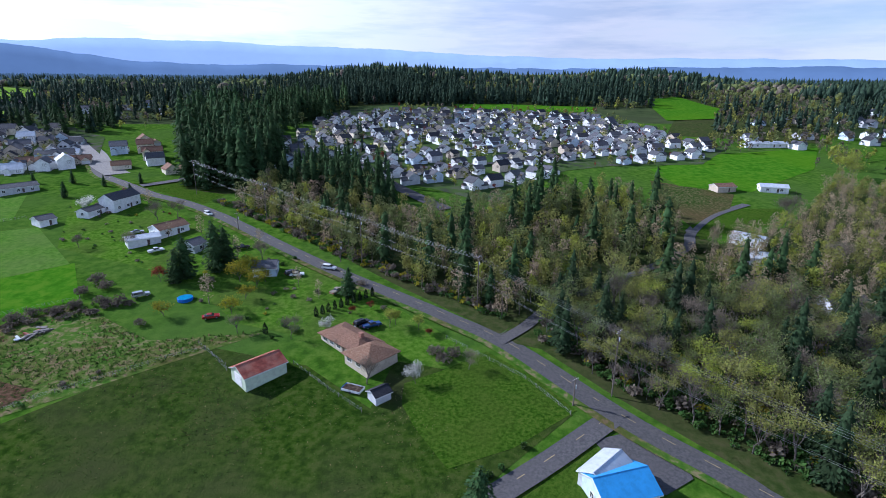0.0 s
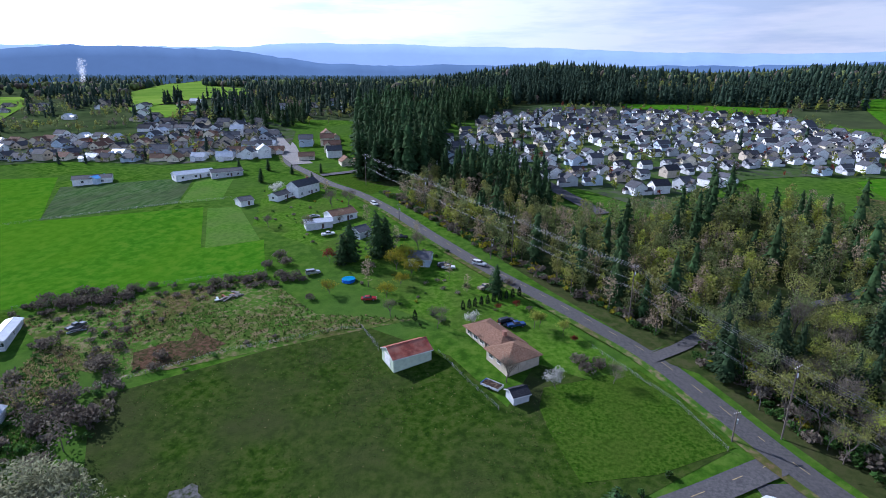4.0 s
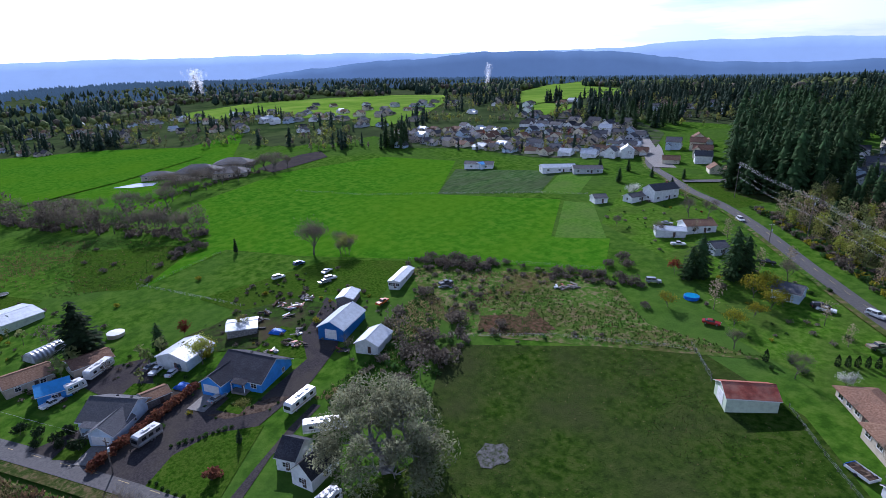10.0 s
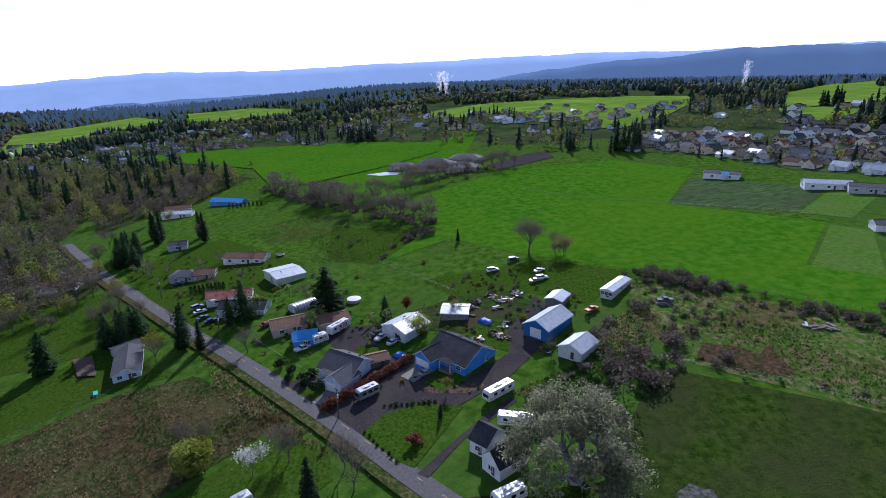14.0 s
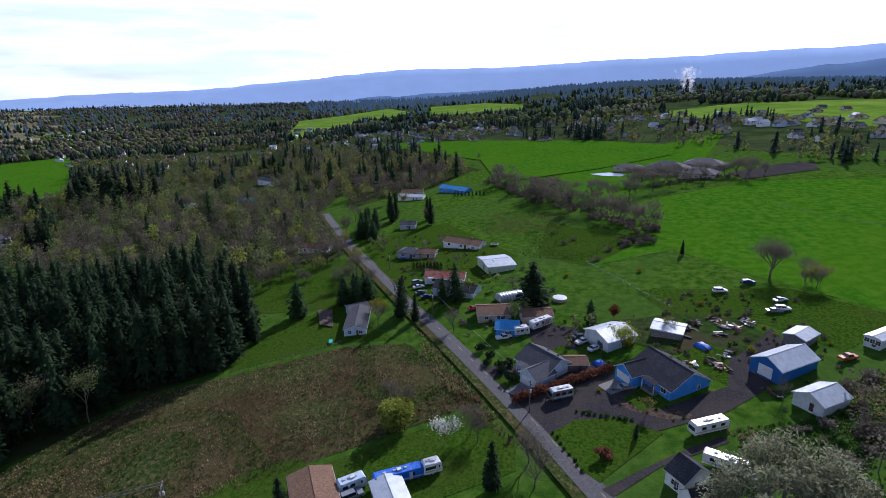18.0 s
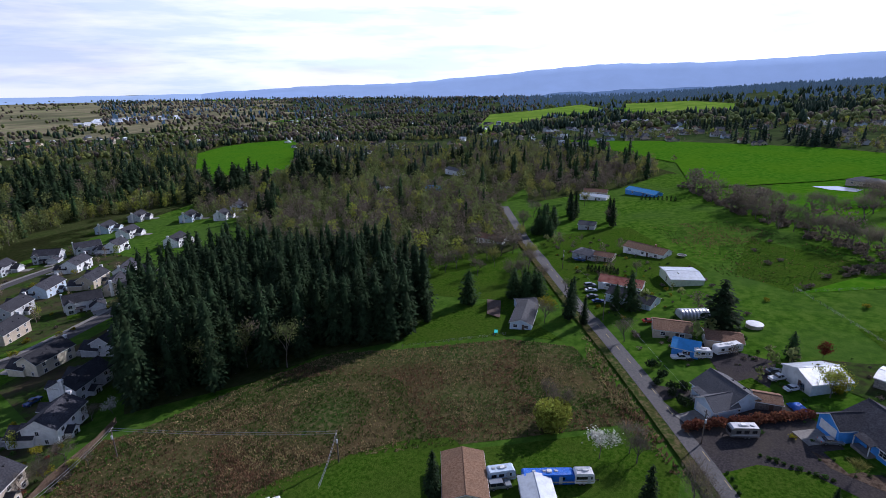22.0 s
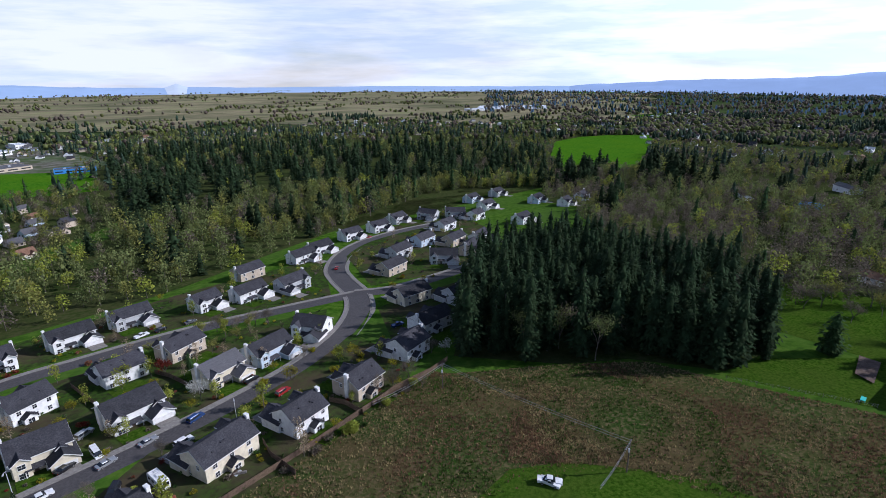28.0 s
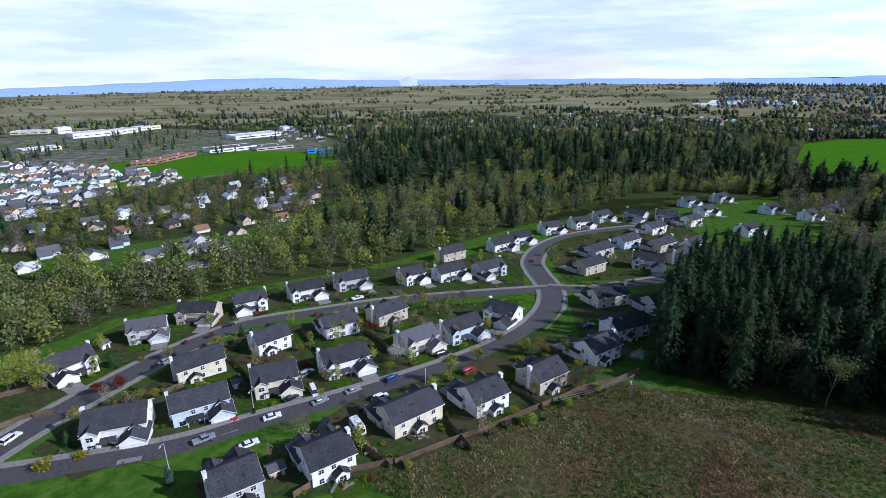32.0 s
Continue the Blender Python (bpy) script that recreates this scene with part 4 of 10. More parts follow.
def board_fence(points, h=1.8, material="wood_fence", label="cedar board fence along a garden"):
    """A board fence: posts, and panels of upright boards with rails."""
    o = new("fence")
    x0, y0 = points[0]
    o.matrix_basis = pose(x0, y0, 0)
    tagged(o, label, "fence", "garden fences")
    for (xa, ya), (xb, yb) in zip(points, points[1:]):
        n = max(1, round(math.hypot(xb - xa, yb - ya) / 2.4))
        turn = math.degrees(math.atan2(yb - ya, xb - xa))
        w = math.hypot(xb - xa, yb - ya) / n
        for i in range(n):
            x, y = xa + (xb - xa) * (i + 0.5) / n, ya + (yb - ya) * (i + 0.5) / n
            slope = math.degrees(math.atan2(gz(xa + (xb - xa) * (i + 1) / n, ya + (yb - ya) * (i + 1) / n) - gz(xa + (xb - xa) * i / n, ya + (yb - ya) * i / n), w))
            key = round(w, 2)
            shared("fence_panel", (key, h), lambda: joined(*[box(-w / 2 + k * w / 10 + 0.015, -w / 2 + (k + 1) * w / 10 - 0.015, -0.02 + 0.012 * (k % 2), 0.02, -0.2, h - 0.04 * ((k * 7) % 3)) for k in range(10)],
                                                           box(-w / 2, w / 2, 0.02, 0.06, 0.4, 0.5), box(-w / 2, w / 2, 0.02, 0.06, h - 0.5, h - 0.4)), M[material], o, pose(x - x0, y - y0, gz(x, y), 0, -slope, turn))
            px, py = xa + (xb - xa) * i / n, ya + (yb - ya) * i / n
            shared("post", h, lambda: box(-0.06, 0.06, -0.06, 0.06, -0.3, h + 0.06), M[material], o, pose(px - x0, py - y0, gz(px, py), 0, 0, turn))
    return o


def post_fence(points, gap=4.0, h=1.2, label="wire field fence on wooden posts"):
    """A field fence: wooden posts and three wires."""
    o = new("field_fence")
    x0, y0 = points[0]
    o.matrix_basis = pose(x0, y0, 0)
    tagged(o, label, "fence", "field fences")
    strands = {k: [] for k in (0.4, 0.8, 1.1)}
    for (xa, ya), (xb, yb) in zip(points, points[1:]):
        n = max(1, round(math.hypot(xb - xa, yb - ya) / gap))
        for i in range(n + 1):
            px, py = xa + (xb - xa) * i / n, ya + (yb - ya) * i / n
            shared("post", h, lambda: ring_tube([(0, 0, -0.4), (0, 0, h)], [0.07, 0.065], 6), M["wood_grey"], o, pose(px - x0, py - y0, gz(px, py)))
            for k in strands:
                strands[k].append((px - x0, py - y0, gz(px, py) + k))
    for k in strands:
        piece("strand", ring_tube(strands[k], [0.012] * len(strands[k]), 3, False), M["wire"], o)
    return o


# ---- vehicles ----
def loft(profile, half, inset):
    """A body: a side outline (x, z) given a width, narrower at the top. half: half width; inset: how far the sides lean in per point."""
    n = len(profile)
    v = [(x, -(half - k), z) for (x, z), k in zip(profile, inset)] + [(x, half - k, z) for (x, z), k in zip(profile, inset)]
    f = [tuple(range(n))[::-1], tuple(range(n, 2 * n))] + [(i, (i + 1) % n, n + (i + 1) % n, n + i) for i in range(n)]
    return v, f


CAR_SHAPES = {
    "sedan": (4.8, [(-2.4, 0.35), (2.4, 0.35), (2.42, 0.7), (2.3, 0.85), (1.0, 1.0), (-1.7, 1.02), (-2.38, 0.95)], [(0.95, 0.98), (0.25, 1.42), (-1.0, 1.42), (-1.75, 1.0)]),
    "suv": (5.0, [(-2.5, 0.42), (2.5, 0.42), (2.5, 0.85), (2.35, 1.05), (1.15, 1.15), (-2.45, 1.15), (-2.52, 0.9)], [(1.2, 1.12), (0.55, 1.8), (-2.2, 1.82), (-2.48, 1.12)]),
    "van": (5.5, [(-2.75, 0.42), (2.75, 0.42), (2.75, 0.85), (2.6, 1.1), (1.9, 1.2), (-2.72, 1.2), (-2.75, 0.9)], [(2.0, 1.18), (1.2, 2.05), (-2.65, 2.1), (-2.72, 1.18)]),
    "pickup": (5.5, [(-2.75, 0.5), (2.75, 0.5), (2.75, 0.9), (2.6, 1.08), (1.2, 1.15), (-2.73, 1.1), (-2.75, 0.8)], [(1.25, 1.12), (0.6, 1.75), (-0.6, 1.75), (-0.85, 1.12)]),
}
CAR_FIRST = {}


def car(shape, colour, x, y, rot, label="", group="parked cars"):
    key = (shape, colour)
    kind = {"sedan": "saloon car", "suv": "estate car", "van": "van", "pickup": "pickup truck"}[shape]
    words = label or "%s %s parked on its wheels" % (colour, kind)
    if key in CAR_FIRST:
        o = copy_thing(CAR_FIRST[key], pose(x, y, gz(x, y) + 0.14, 0, 0, rot))
        return tagged(o, words, "car", group)
    o = base("car", x, y, rot, words, "car", group, 0.14)
    CAR_FIRST[key] = o
    length, low, top = CAR_SHAPES[shape]
    pm = CAR_PAINT[colour]
    body = piece("body", loft(low, 0.92, [0.05, 0.05, 0.02, 0.06, 0.04, 0.04, 0.04]), pm, o)
    cab = [(p[0], p[1]) for p in top]
    piece("cabin", loft(cab, 0.84, [0.0, 0.16, 0.16, 0.0]), M["glass"], o, "dark glazed cabin")
    (a, za), (b, zb) = top[1], top[2]
    piece("car_roof", loft([(b - 0.06, zb - 0.02), (a + 0.06, za - 0.02), (a, za + 0.05), (b, zb + 0.05)], 0.72, [0, 0, 0.05, 0.05]), pm, o)
    posts = ((a + b) / 2, top[0][0] - 0.45, top[3][0] + 0.35) if shape != "pickup" else (a - 0.6,)
    for s in (-1, 1):
        piece("pillar", joined(*[box(px - 0.05, px + 0.05, s * 0.8 - 0.05, s * 0.8 + 0.05, top[0][1] - 0.05, min(za, zb) - 0.25) for px in posts]), pm, o)
    if shape == "pickup":
        piece("load_bed", joined(box(-2.6, -0.95, -0.78, 0.78, 0.8, 0.86), box(-2.65, -0.95, -0.9, -0.8, 0.8, 1.2), box(-2.65, -0.95, 0.8, 0.9, 0.8, 1.2), box(-2.72, -2.62, -0.9, 0.9, 0.8, 1.2)), pm, o)
    for s in (-1, 1):
        piece("headlight", box(length / 2 - 0.05, length / 2 + 0.03, s * 0.7 - 0.18, s * 0.7 + 0.18, 0.68, 0.84), M["lamp_clear"], o)
        piece("tail_light", box(-length / 2 - 0.03, -length / 2 + 0.05, s * 0.75 - 0.12, s * 0.75 + 0.12, 0.75, 0.95), M["lamp_red"], o)
        for wx in (length * 0.3, -length * 0.3):
            t = shared("wheel", 1, lambda: ring_tube([(0, -0.11, 0), (0, -0.09, 0), (0, 0.09, 0), (0, 0.11, 0)], [0.26, 0.34, 0.34, 0.26], 14), M["rubber"], o, pose(wx, s * 0.84, 0.34))
            shared("rim", 1, lambda: ring_tube([(0, -0.12, 0), (0, 0.12, 0)], [0.2, 0.2], 10), M["chrome"], t, Matrix())
    return o


def caravan(x, y, rot, length=8.5, label="white travel trailer with roof vents", wall="plastic_white", name="travel_trailer", tall=2.6, motor=False, stripe="siding_tan"):
    """A motor home or trailer: rounded body, windows, stripes, roof vents, wheels, and a hitch or a cab."""
    o = base(name, x, y, rot, label, "trailer" if not motor else "motor home", "", 0.1)
    hl = length / 2
    prof = [(-hl, 0.55), (hl, 0.55), (hl + 0.1, 1.3), (hl - 0.1, tall), (hl - 0.5, tall + 0.35), (-hl + 0.3, tall + 0.35), (-hl, tall)]
    piece("body", loft(prof, 1.22, [0.03, 0.03, 0, 0.02, 0.1, 0.1, 0.02]), M[wall], o)
    piece("stripe", joined(box(-hl + 0.1, hl - 0.1, -1.235, -1.2, 1.0, 1.3), box(-hl + 0.1, hl - 0.1, 1.2, 1.235, 1.0, 1.3)), M[stripe], o)
    for k in range(3):
        for s in (-1, 1):
            shared("side_window", 1, lambda: box(-0.55, 0.55, -0.02, 0.02, 0, 0.7), M["glass"], o, pose(-hl + (k + 0.7) * length / 3.6, s * 1.21, 1.6))
    shared("side_door", 1, lambda: box(-0.35, 0.35, -0.03, 0.03, 0, 1.9), M["siding_grey"], o, pose(hl * 0.45, -1.21, 0.65))
    piece("windscreen", box(hl + 0.0, hl + 0.12, -0.95, 0.95, 1.45, 2.3), M["glass"], o)
    for k in (-0.55, -0.15, 0.3):
        shared("roof_hatch", 1, lambda: joined(box(-0.35, 0.35, -0.3, 0.3, 0, 0.1), box(-0.28, 0.28, -0.23, 0.23, 0.1, 0.17)), M["siding_grey"], o, pose(k * hl, 0.1, tall + 0.35))
    piece("air_unit", box(-0.3, 0.7, -0.4, 0.4, tall + 0.35, tall + 0.65), M["trim"], o)
    for s in (-1, 1):
        for wx in ((hl * 0.62, -hl * 0.5) if motor else (-0.1, -0.95)):
            t = shared("wheel", 2, lambda: ring_tube([(0, -0.13, 0), (0, 0.13, 0)], [0.4, 0.4], 14), M["rubber"], o, pose(wx, s * 1.05, 0.4))
            shared("rim", 2, lambda: ring_tube([(0, -0.14, 0), (0, 0.14, 0)], [0.22, 0.22], 10), M["chrome"], t, Matrix())
    if not motor:
        piece("hitch", joined(box(hl, hl + 1.2, -0.06, 0.06, 0.5, 0.6), box(hl + 1.1, hl + 1.25, -0.08, 0.08, 0.0, 0.65)), M["rubber"], o)
    return o

# ---- trees: each kind is first worked out as bark and leaf geometry, then set as single trees or as whole woods ----
def quad_cloud(centres, size, rnd, flat=0.0, long=1.0):
    """Small leaf pieces: a bent pair of triangles at every centre."""
    verts, faces = [], []
    for c in centres:
        a = Vector((rnd.gauss(0, 1), rnd.gauss(0, 1), rnd.gauss(0, 1) * (1 - flat))).normalized()
        b = a.cross(Vector((rnd.gauss(0, 1), rnd.gauss(0, 1), rnd.gauss(0, 1)))).normalized()
        s = size * rnd.uniform(0.6, 1.3)
        o = len(verts)
        c = Vector(c)
        verts += [tuple(c + a * s * long), tuple(c + b * s * 0.6), tuple(c - a * s * long), tuple(c - b * s * 0.6)]
        faces += [(o, o + 1, o + 2), (o, o + 2, o + 3)]
    return verts, faces


def conifer_geo(rnd, h=20.0, spread=0.2, tiers=22, fan=8, bare=0.06, ragged=0.35, skirts=9, rim=9, full=0.8, core=0.8, slim=1.0):
    """A fir: a straight trunk, ragged overlapping skirts of needles and single drooping boughs that stand out of them."""
    trunk = ring_tube([(0, 0, -1), (0, 0, h * 0.9)], [h * 0.016, 0.03], 4, False)
    verts, faces = [], []
    for i in range(skirts):
        f = i / skirts
        z = h * (bare + (1 - bare) * f)
        reach = h * spread * core * ((1 - f) ** full) * (0.75 + 0.25 * min(1, f * 6)) + 0.15
        rise = h * (1 - bare) / skirts * 1.9
        o, t0 = len(verts), rnd.uniform(0, 6.283)
        verts.append((rnd.uniform(-0.1, 0.1), rnd.uniform(-0.1, 0.1), min(h, z + rise)))
        for k in range(rim):
            t = t0 + 2 * math.pi * (k + rnd.uniform(-0.3, 0.3)) / rim
            r = reach * rnd.uniform(1 - ragged, 1 + ragged * 0.6)
            verts.append((r * math.cos(t), r * math.sin(t), z - r * rnd.uniform(0.0, 0.35)))
        faces += [(o, o + 1 + k, o + 1 + (k + 1) % rim) for k in range(rim)]
    for i in range(tiers):
        f = (i + rnd.uniform(-0.3, 0.3)) / tiers
        z = h * (bare + (1 - bare) * max(0.0, f))
        reach = h * spread * ((1 - f) ** full) * (0.6 + 0.4 * min(1, f * 6)) + 0.25
        for k in range(max(2, int(fan * (1 - 0.4 * f)))):
            t = rnd.uniform(0, 2 * math.pi)
            r = reach * rnd.uniform(1 - ragged, 1 + ragged * 0.4)
            w = r * rnd.uniform(0.2, 0.36) * slim
            d, s = Vector((math.cos(t), math.sin(t), 0)), Vector((-math.sin(t), math.cos(t), 0))
            drop = r * rnd.uniform(0.1, 0.4)
            o = len(verts)
            mid, tip = d * r * 0.6, d * r
            verts += [(0, 0, z + r * 0.15), tuple(mid + s * w + Vector((0, 0, z - drop * 0.4))), tuple(tip + Vector((0, 0, z - drop))), tuple(mid - s * w + Vector((0, 0, z - drop * 0.4)))]
            faces += [(o, o + 1, o + 2), (o, o + 2, o + 3)]
    return trunk, (verts, faces)


def crown_geo(rnd, h=11.0, r=3.2, low=0.25, count=34, leaf=1.3, lumps=6):
    """A far tree: a stem and a lumpy crown of coarse leaf pieces."""
    stem = ring_tube([(0, 0, -0.5), (0, 0, h * 0.7)], [h * 0.018, 0.05], 3, False)
    knots = []
    for i in range(lumps):
        a, q, f = rnd.uniform(0, 6.283), r * rnd.uniform(0.1, 0.62), rnd.uniform(low + 0.12, 0.84)
        knots.append((q * math.cos(a), q * math.sin(a), h * f, r * rnd.uniform(0.42, 0.62)))
    knots.append((0, 0, h * 0.86, r * 0.4))
    cs = []
    for i in range(count):
        x, y, z, s = knots[i % len(knots)]
        d = Vector((rnd.gauss(0, 1), rnd.gauss(0, 1), rnd.gauss(0.25, 1))).normalized() * s * rnd.uniform(0.6, 1.0)
        cs.append((x + d.x, y + d.y, max(0.6, z + d.z * 1.15)))
    return stem, quad_cloud(cs, leaf, rnd)


def fir_geo(rnd, h=28.0, r=4.6, boughs=260, leaf=1.1, low=0.05, core=5):
    """A tall old fir: a dark heart inside many short drooping boughs, uneven all round and blunt at the top."""
    trunk = ring_tube([(0, 0, -1), (0, 0, h * 0.92)], [h * 0.014, 0.05], 4, False)
    seed, full = rnd.uniform(0, 50), rnd.uniform(0.45, 0.75)
    lean = (rnd.uniform(-0.03, 0.03), rnd.uniform(-0.03, 0.03))

    def reach(f, t):
        lump = 1 + 0.45 * noise.noise(Vector((1.3 * math.cos(t), 1.3 * math.sin(t), f * 5 + seed)))
        return r * lump * ((1 - f) ** full) * (0.5 + 0.5 * min(1.0, f * 5)) + 0.25
    verts, faces = [], []
    for i in range(core):
        f = i / core
        z, rise, o = h * (low + (1 - low) * f), h * (1 - low) / core * 1.6, len(verts)
        verts.append((lean[0] * z, lean[1] * z, min(h * 0.97, z + rise)))
        for k in range(6):
            t = 6.283 * (k + rnd.uniform(-0.3, 0.3)) / 6
            q = reach(f, t) * 0.62
            verts.append((q * math.cos(t) + lean[0] * z, q * math.sin(t) + lean[1] * z, z - q * 0.3))
        faces += [(o, o + 1 + k, o + 1 + (k + 1) % 6) for k in range(6)]
    for i in range(boughs):
        f = 1 - math.sqrt(rnd.random()) if i % 4 else rnd.random()
        t = rnd.uniform(0, 6.283)
        z, q = h * (low + (1 - low) * f), reach(f, t) * rnd.uniform(0.5, 1.06)
        size = leaf * rnd.uniform(0.6, 1.35) * (0.65 + 0.35 * (1 - f))
        d = Vector((math.cos(t), math.sin(t), -rnd.uniform(0.15, 0.8))).normalized()
        w = Vector((-math.sin(t), math.cos(t), rnd.uniform(-0.5, 0.5))) * size * rnd.uniform(0.4, 0.7)
        c = Vector((q * math.cos(t) + lean[0] * z, q * math.sin(t) + lean[1] * z, z))
        o = len(verts)
        verts += [tuple(c - d * size), tuple(c + w), tuple(c + d * size), tuple(c - w)]
        faces += [(o, o + 1, o + 2), (o, o + 2, o + 3)]
    return trunk, (verts, faces)


def speck_geo(rnd, h, r, sides=5, blunt=0.0):
    """A tree so far off that only its outline shows: a ragged double cone."""
    ring, mid = [], h * (0.12 + 0.33 * blunt)
    for k in range(sides):
        t = 6.283 * (k + rnd.uniform(-0.3, 0.3)) / sides
        q = r * rnd.uniform(0.7, 1.2)
        ring.append((q * math.cos(t), q * math.sin(t), mid * rnd.uniform(0.7, 1.3)))
    upper = []
    for k in range(sides):
        t = 6.283 * (k + 0.5 + rnd.uniform(-0.3, 0.3)) / sides
        q = r * rnd.uniform(0.7, 1.1) * (0.45 + 0.45 * blunt)
        upper.append((q * math.cos(t), q * math.sin(t), h * (0.55 + 0.25 * blunt) * rnd.uniform(0.85, 1.1)))
    v = ring + upper + [(0, 0, h), (0, 0, -1)]
    n = 2 * sides
    f = []
    for k in range(sides):
        m = (k + 1) % sides
        f += [(k, m, sides + k), (m, sides + m, sides + k), (sides + k, sides + m, n), (m, k, n + 1)]
    return ring_tube([(0, 0, -1), (0, 0, h * 0.3)], [0.3, 0.2], 3, False), (v, f)


def limbs_geo(rnd, h, trunk_h, spread, levels=3, kids=4, r0=None, sides=5):
    """A trunk that forks into tapering limbs. Returns the geometry and the ends of the outer limbs."""
    out, tips = [], []

    def grow(p, d, length, r, level):
        bend = Vector((rnd.gauss(0, 0.12), rnd.gauss(0, 0.12), 0.05))
        mid = p + d * length * 0.5
        end = p + (d + bend).normalized() * length
        if level < 2 and sides > 3:
            out.append(ring_tube([tuple(p), tuple(mid), tuple(end)], [r, r * 0.8, r * 0.55], sides, False))
        else:
            out.append(ring_tube([tuple(p), tuple(end)], [r, r * 0.55], 3, False))
        if level >= levels:
            tips.append(end)
            tips.append(mid)
            return
        for k in range(kids):
            t = 2 * math.pi * (k + rnd.uniform(-0.3, 0.3)) / kids
            lean = rnd.uniform(0.45, 0.95) * spread
            nd = (d + Vector((math.cos(t), math.sin(t), 0)) * lean + Vector((0, 0, 0.15))).normalized()
            start = p + (end - p) * rnd.uniform(0.55, 1.0)
            grow(start, nd, length * rnd.uniform(0.55, 0.8), r * 0.55, level + 1)
    r0 = r0 or h * 0.012
    grow(Vector((0, 0, -0.6)), Vector((0, 0, 1)), trunk_h + 0.6, r0, 0)
    return joined(*out), tips


def broadleaf_geo(rnd, h=10.0, trunk_h=3.0, spread=0.9, leaf=0.28, count=900, puff=1.1, levels=3, kids=4, sides=5):
    """A broad tree in spring: limbs, and leaves in loose clumps round the outer limbs."""
    wood, tips = limbs_geo(rnd, h, trunk_h, spread, levels, kids, None, sides)
    top = max(t.z for t in tips) or 1
    k = h / top
    wood = ([(x * k, y * k, z * k if z > 0 else z) for x, y, z in wood[0]], wood[1])
    tips = [t * k for t in tips]
    cs = []
    for i in range(count):
        t = rnd.choice(tips)
        cs.append((t.x + rnd.gauss(0, puff), t.y + rnd.gauss(0, puff), max(0.5, t.z + rnd.gauss(0, puff * 0.8))))
    return wood, quad_cloud(cs, leaf, rnd)


def bare_geo(rnd, h=10.0, trunk_h=2.6, spread=0.95, count=900, puff=0.9, levels=3, thick=0.035, sides=5):
    """A tree not yet in leaf: limbs and a haze of thin twigs."""
    wood, tips = limbs_geo(rnd, h, trunk_h, spread, levels, 4, None, sides)
    k = h / max(t.z for t in tips)
    wood = ([(x * k, y * k, z * k if z > 0 else z) for x, y, z in wood[0]], wood[1])
    verts, faces = [], []
    for i in range(count):
        t = rnd.choice(tips) * k
        p = t + Vector((rnd.gauss(0, puff), rnd.gauss(0, puff), rnd.gauss(0, puff * 0.8)))
        d = (Vector((p.x - t.x, p.y - t.y, abs(p.z - t.z) + 0.4)) + Vector((rnd.gauss(0, 0.4), rnd.gauss(0, 0.4), 0.3))).normalized() * rnd.uniform(0.5, 1.3)
        s = d.orthogonal().normalized() * thick
        o = len(verts)
        verts += [tuple(p - s), tuple(p + s), tuple(p + d)]
        faces.append((o, o + 1, o + 2))
    return wood, (verts, faces)


def great_willow_geo(rnd, h=17.0, r=12.0, count=19000, leaf=0.19):
    """A very broad old willow: many upright limbs under a lumpy dome that comes down to the ground."""
    wood, tips = limbs_geo(rnd, h, 2.5, 1.1, 4, 4, 0.5)
    k = h * 0.66 / max(t.z for t in tips)
    q = r * 0.8 / max(math.hypot(t.x, t.y) for t in tips)
    wood = ([(x * q, y * q, z * k if z > 0 else z) for x, y, z in wood[0]], wood[1])
    lumps = []
    for i in range(46):
        a, f = rnd.uniform(0, 6.283), math.sqrt(rnd.random())
        lumps.append((r * 0.82 * f * math.cos(a), r * 0.82 * f * math.sin(a), h * (0.14 + 0.68 * math.sqrt(max(0.0, 1 - f * f)) * rnd.uniform(0.45, 1.0)), rnd.uniform(1.4, 3.0)))
    cs = []
    for i in range(count):
        x, y, z, s = rnd.choice(lumps)
        d = Vector((rnd.gauss(0, 1), rnd.gauss(0, 1), rnd.gauss(0, 1))).normalized() * s * rnd.uniform(0.5, 1.1)
        cs.append((x + d.x, y + d.y, max(0.4, z + d.z)))
    return wood, quad_cloud(cs, leaf, rnd, long=1.5)


def bush_geo(rnd, r=1.2, h=1.5, count=260, leaf=0.2):
    """A shrub: short stems and leaves through an uneven, rounded heap."""
    stems = joined(*[ring_tube([(0, 0, -0.2), (rnd.uniform(-0.5, 0.5) * r, rnd.uniform(-0.5, 0.5) * r, h * 0.7)], [0.05, 0.02], 4, False) for i in range(5)])
    lumps = [(rnd.uniform(-0.5, 0.5) * r, rnd.uniform(-0.5, 0.5) * r, h * rnd.uniform(0.3, 0.62), rnd.uniform(0.4, 0.65)) for i in range(6)]
    cs = []
    for i in range(count):
        x, y, z, k = rnd.choice(lumps)
        v = Vector((rnd.gauss(0, 1), rnd.gauss(0, 1), rnd.gauss(0, 1))).normalized() * rnd.uniform(0.55, 1.0) * k
        cs.append((x + v.x * r, y + v.y * r, max(0.05, z + v.z * h * 0.6)))
    return stems, quad_cloud(cs, leaf, rnd)


def column_geo(rnd, r=0.9, h=4.0, count=320, leaf=0.22):
    """A clipped or columnar evergreen."""
    trunk = ring_tube([(0, 0, -0.5), (0, 0, h * 0.8)], [0.1, 0.03], 5, False)
    cs = []
    for i in range(count):
        f = rnd.random()
        a = rnd.uniform(0, 2 * math.pi)
        q = r * (0.75 + 0.25 * math.sin(f * 3)) * (1 - f ** 3) * rnd.uniform(0.75, 1.08)
        cs.append((q * math.cos(a), q * math.sin(a), h * (0.02 + 0.98 * f)))
    return trunk, quad_cloud(cs, leaf, rnd, long=1.3)


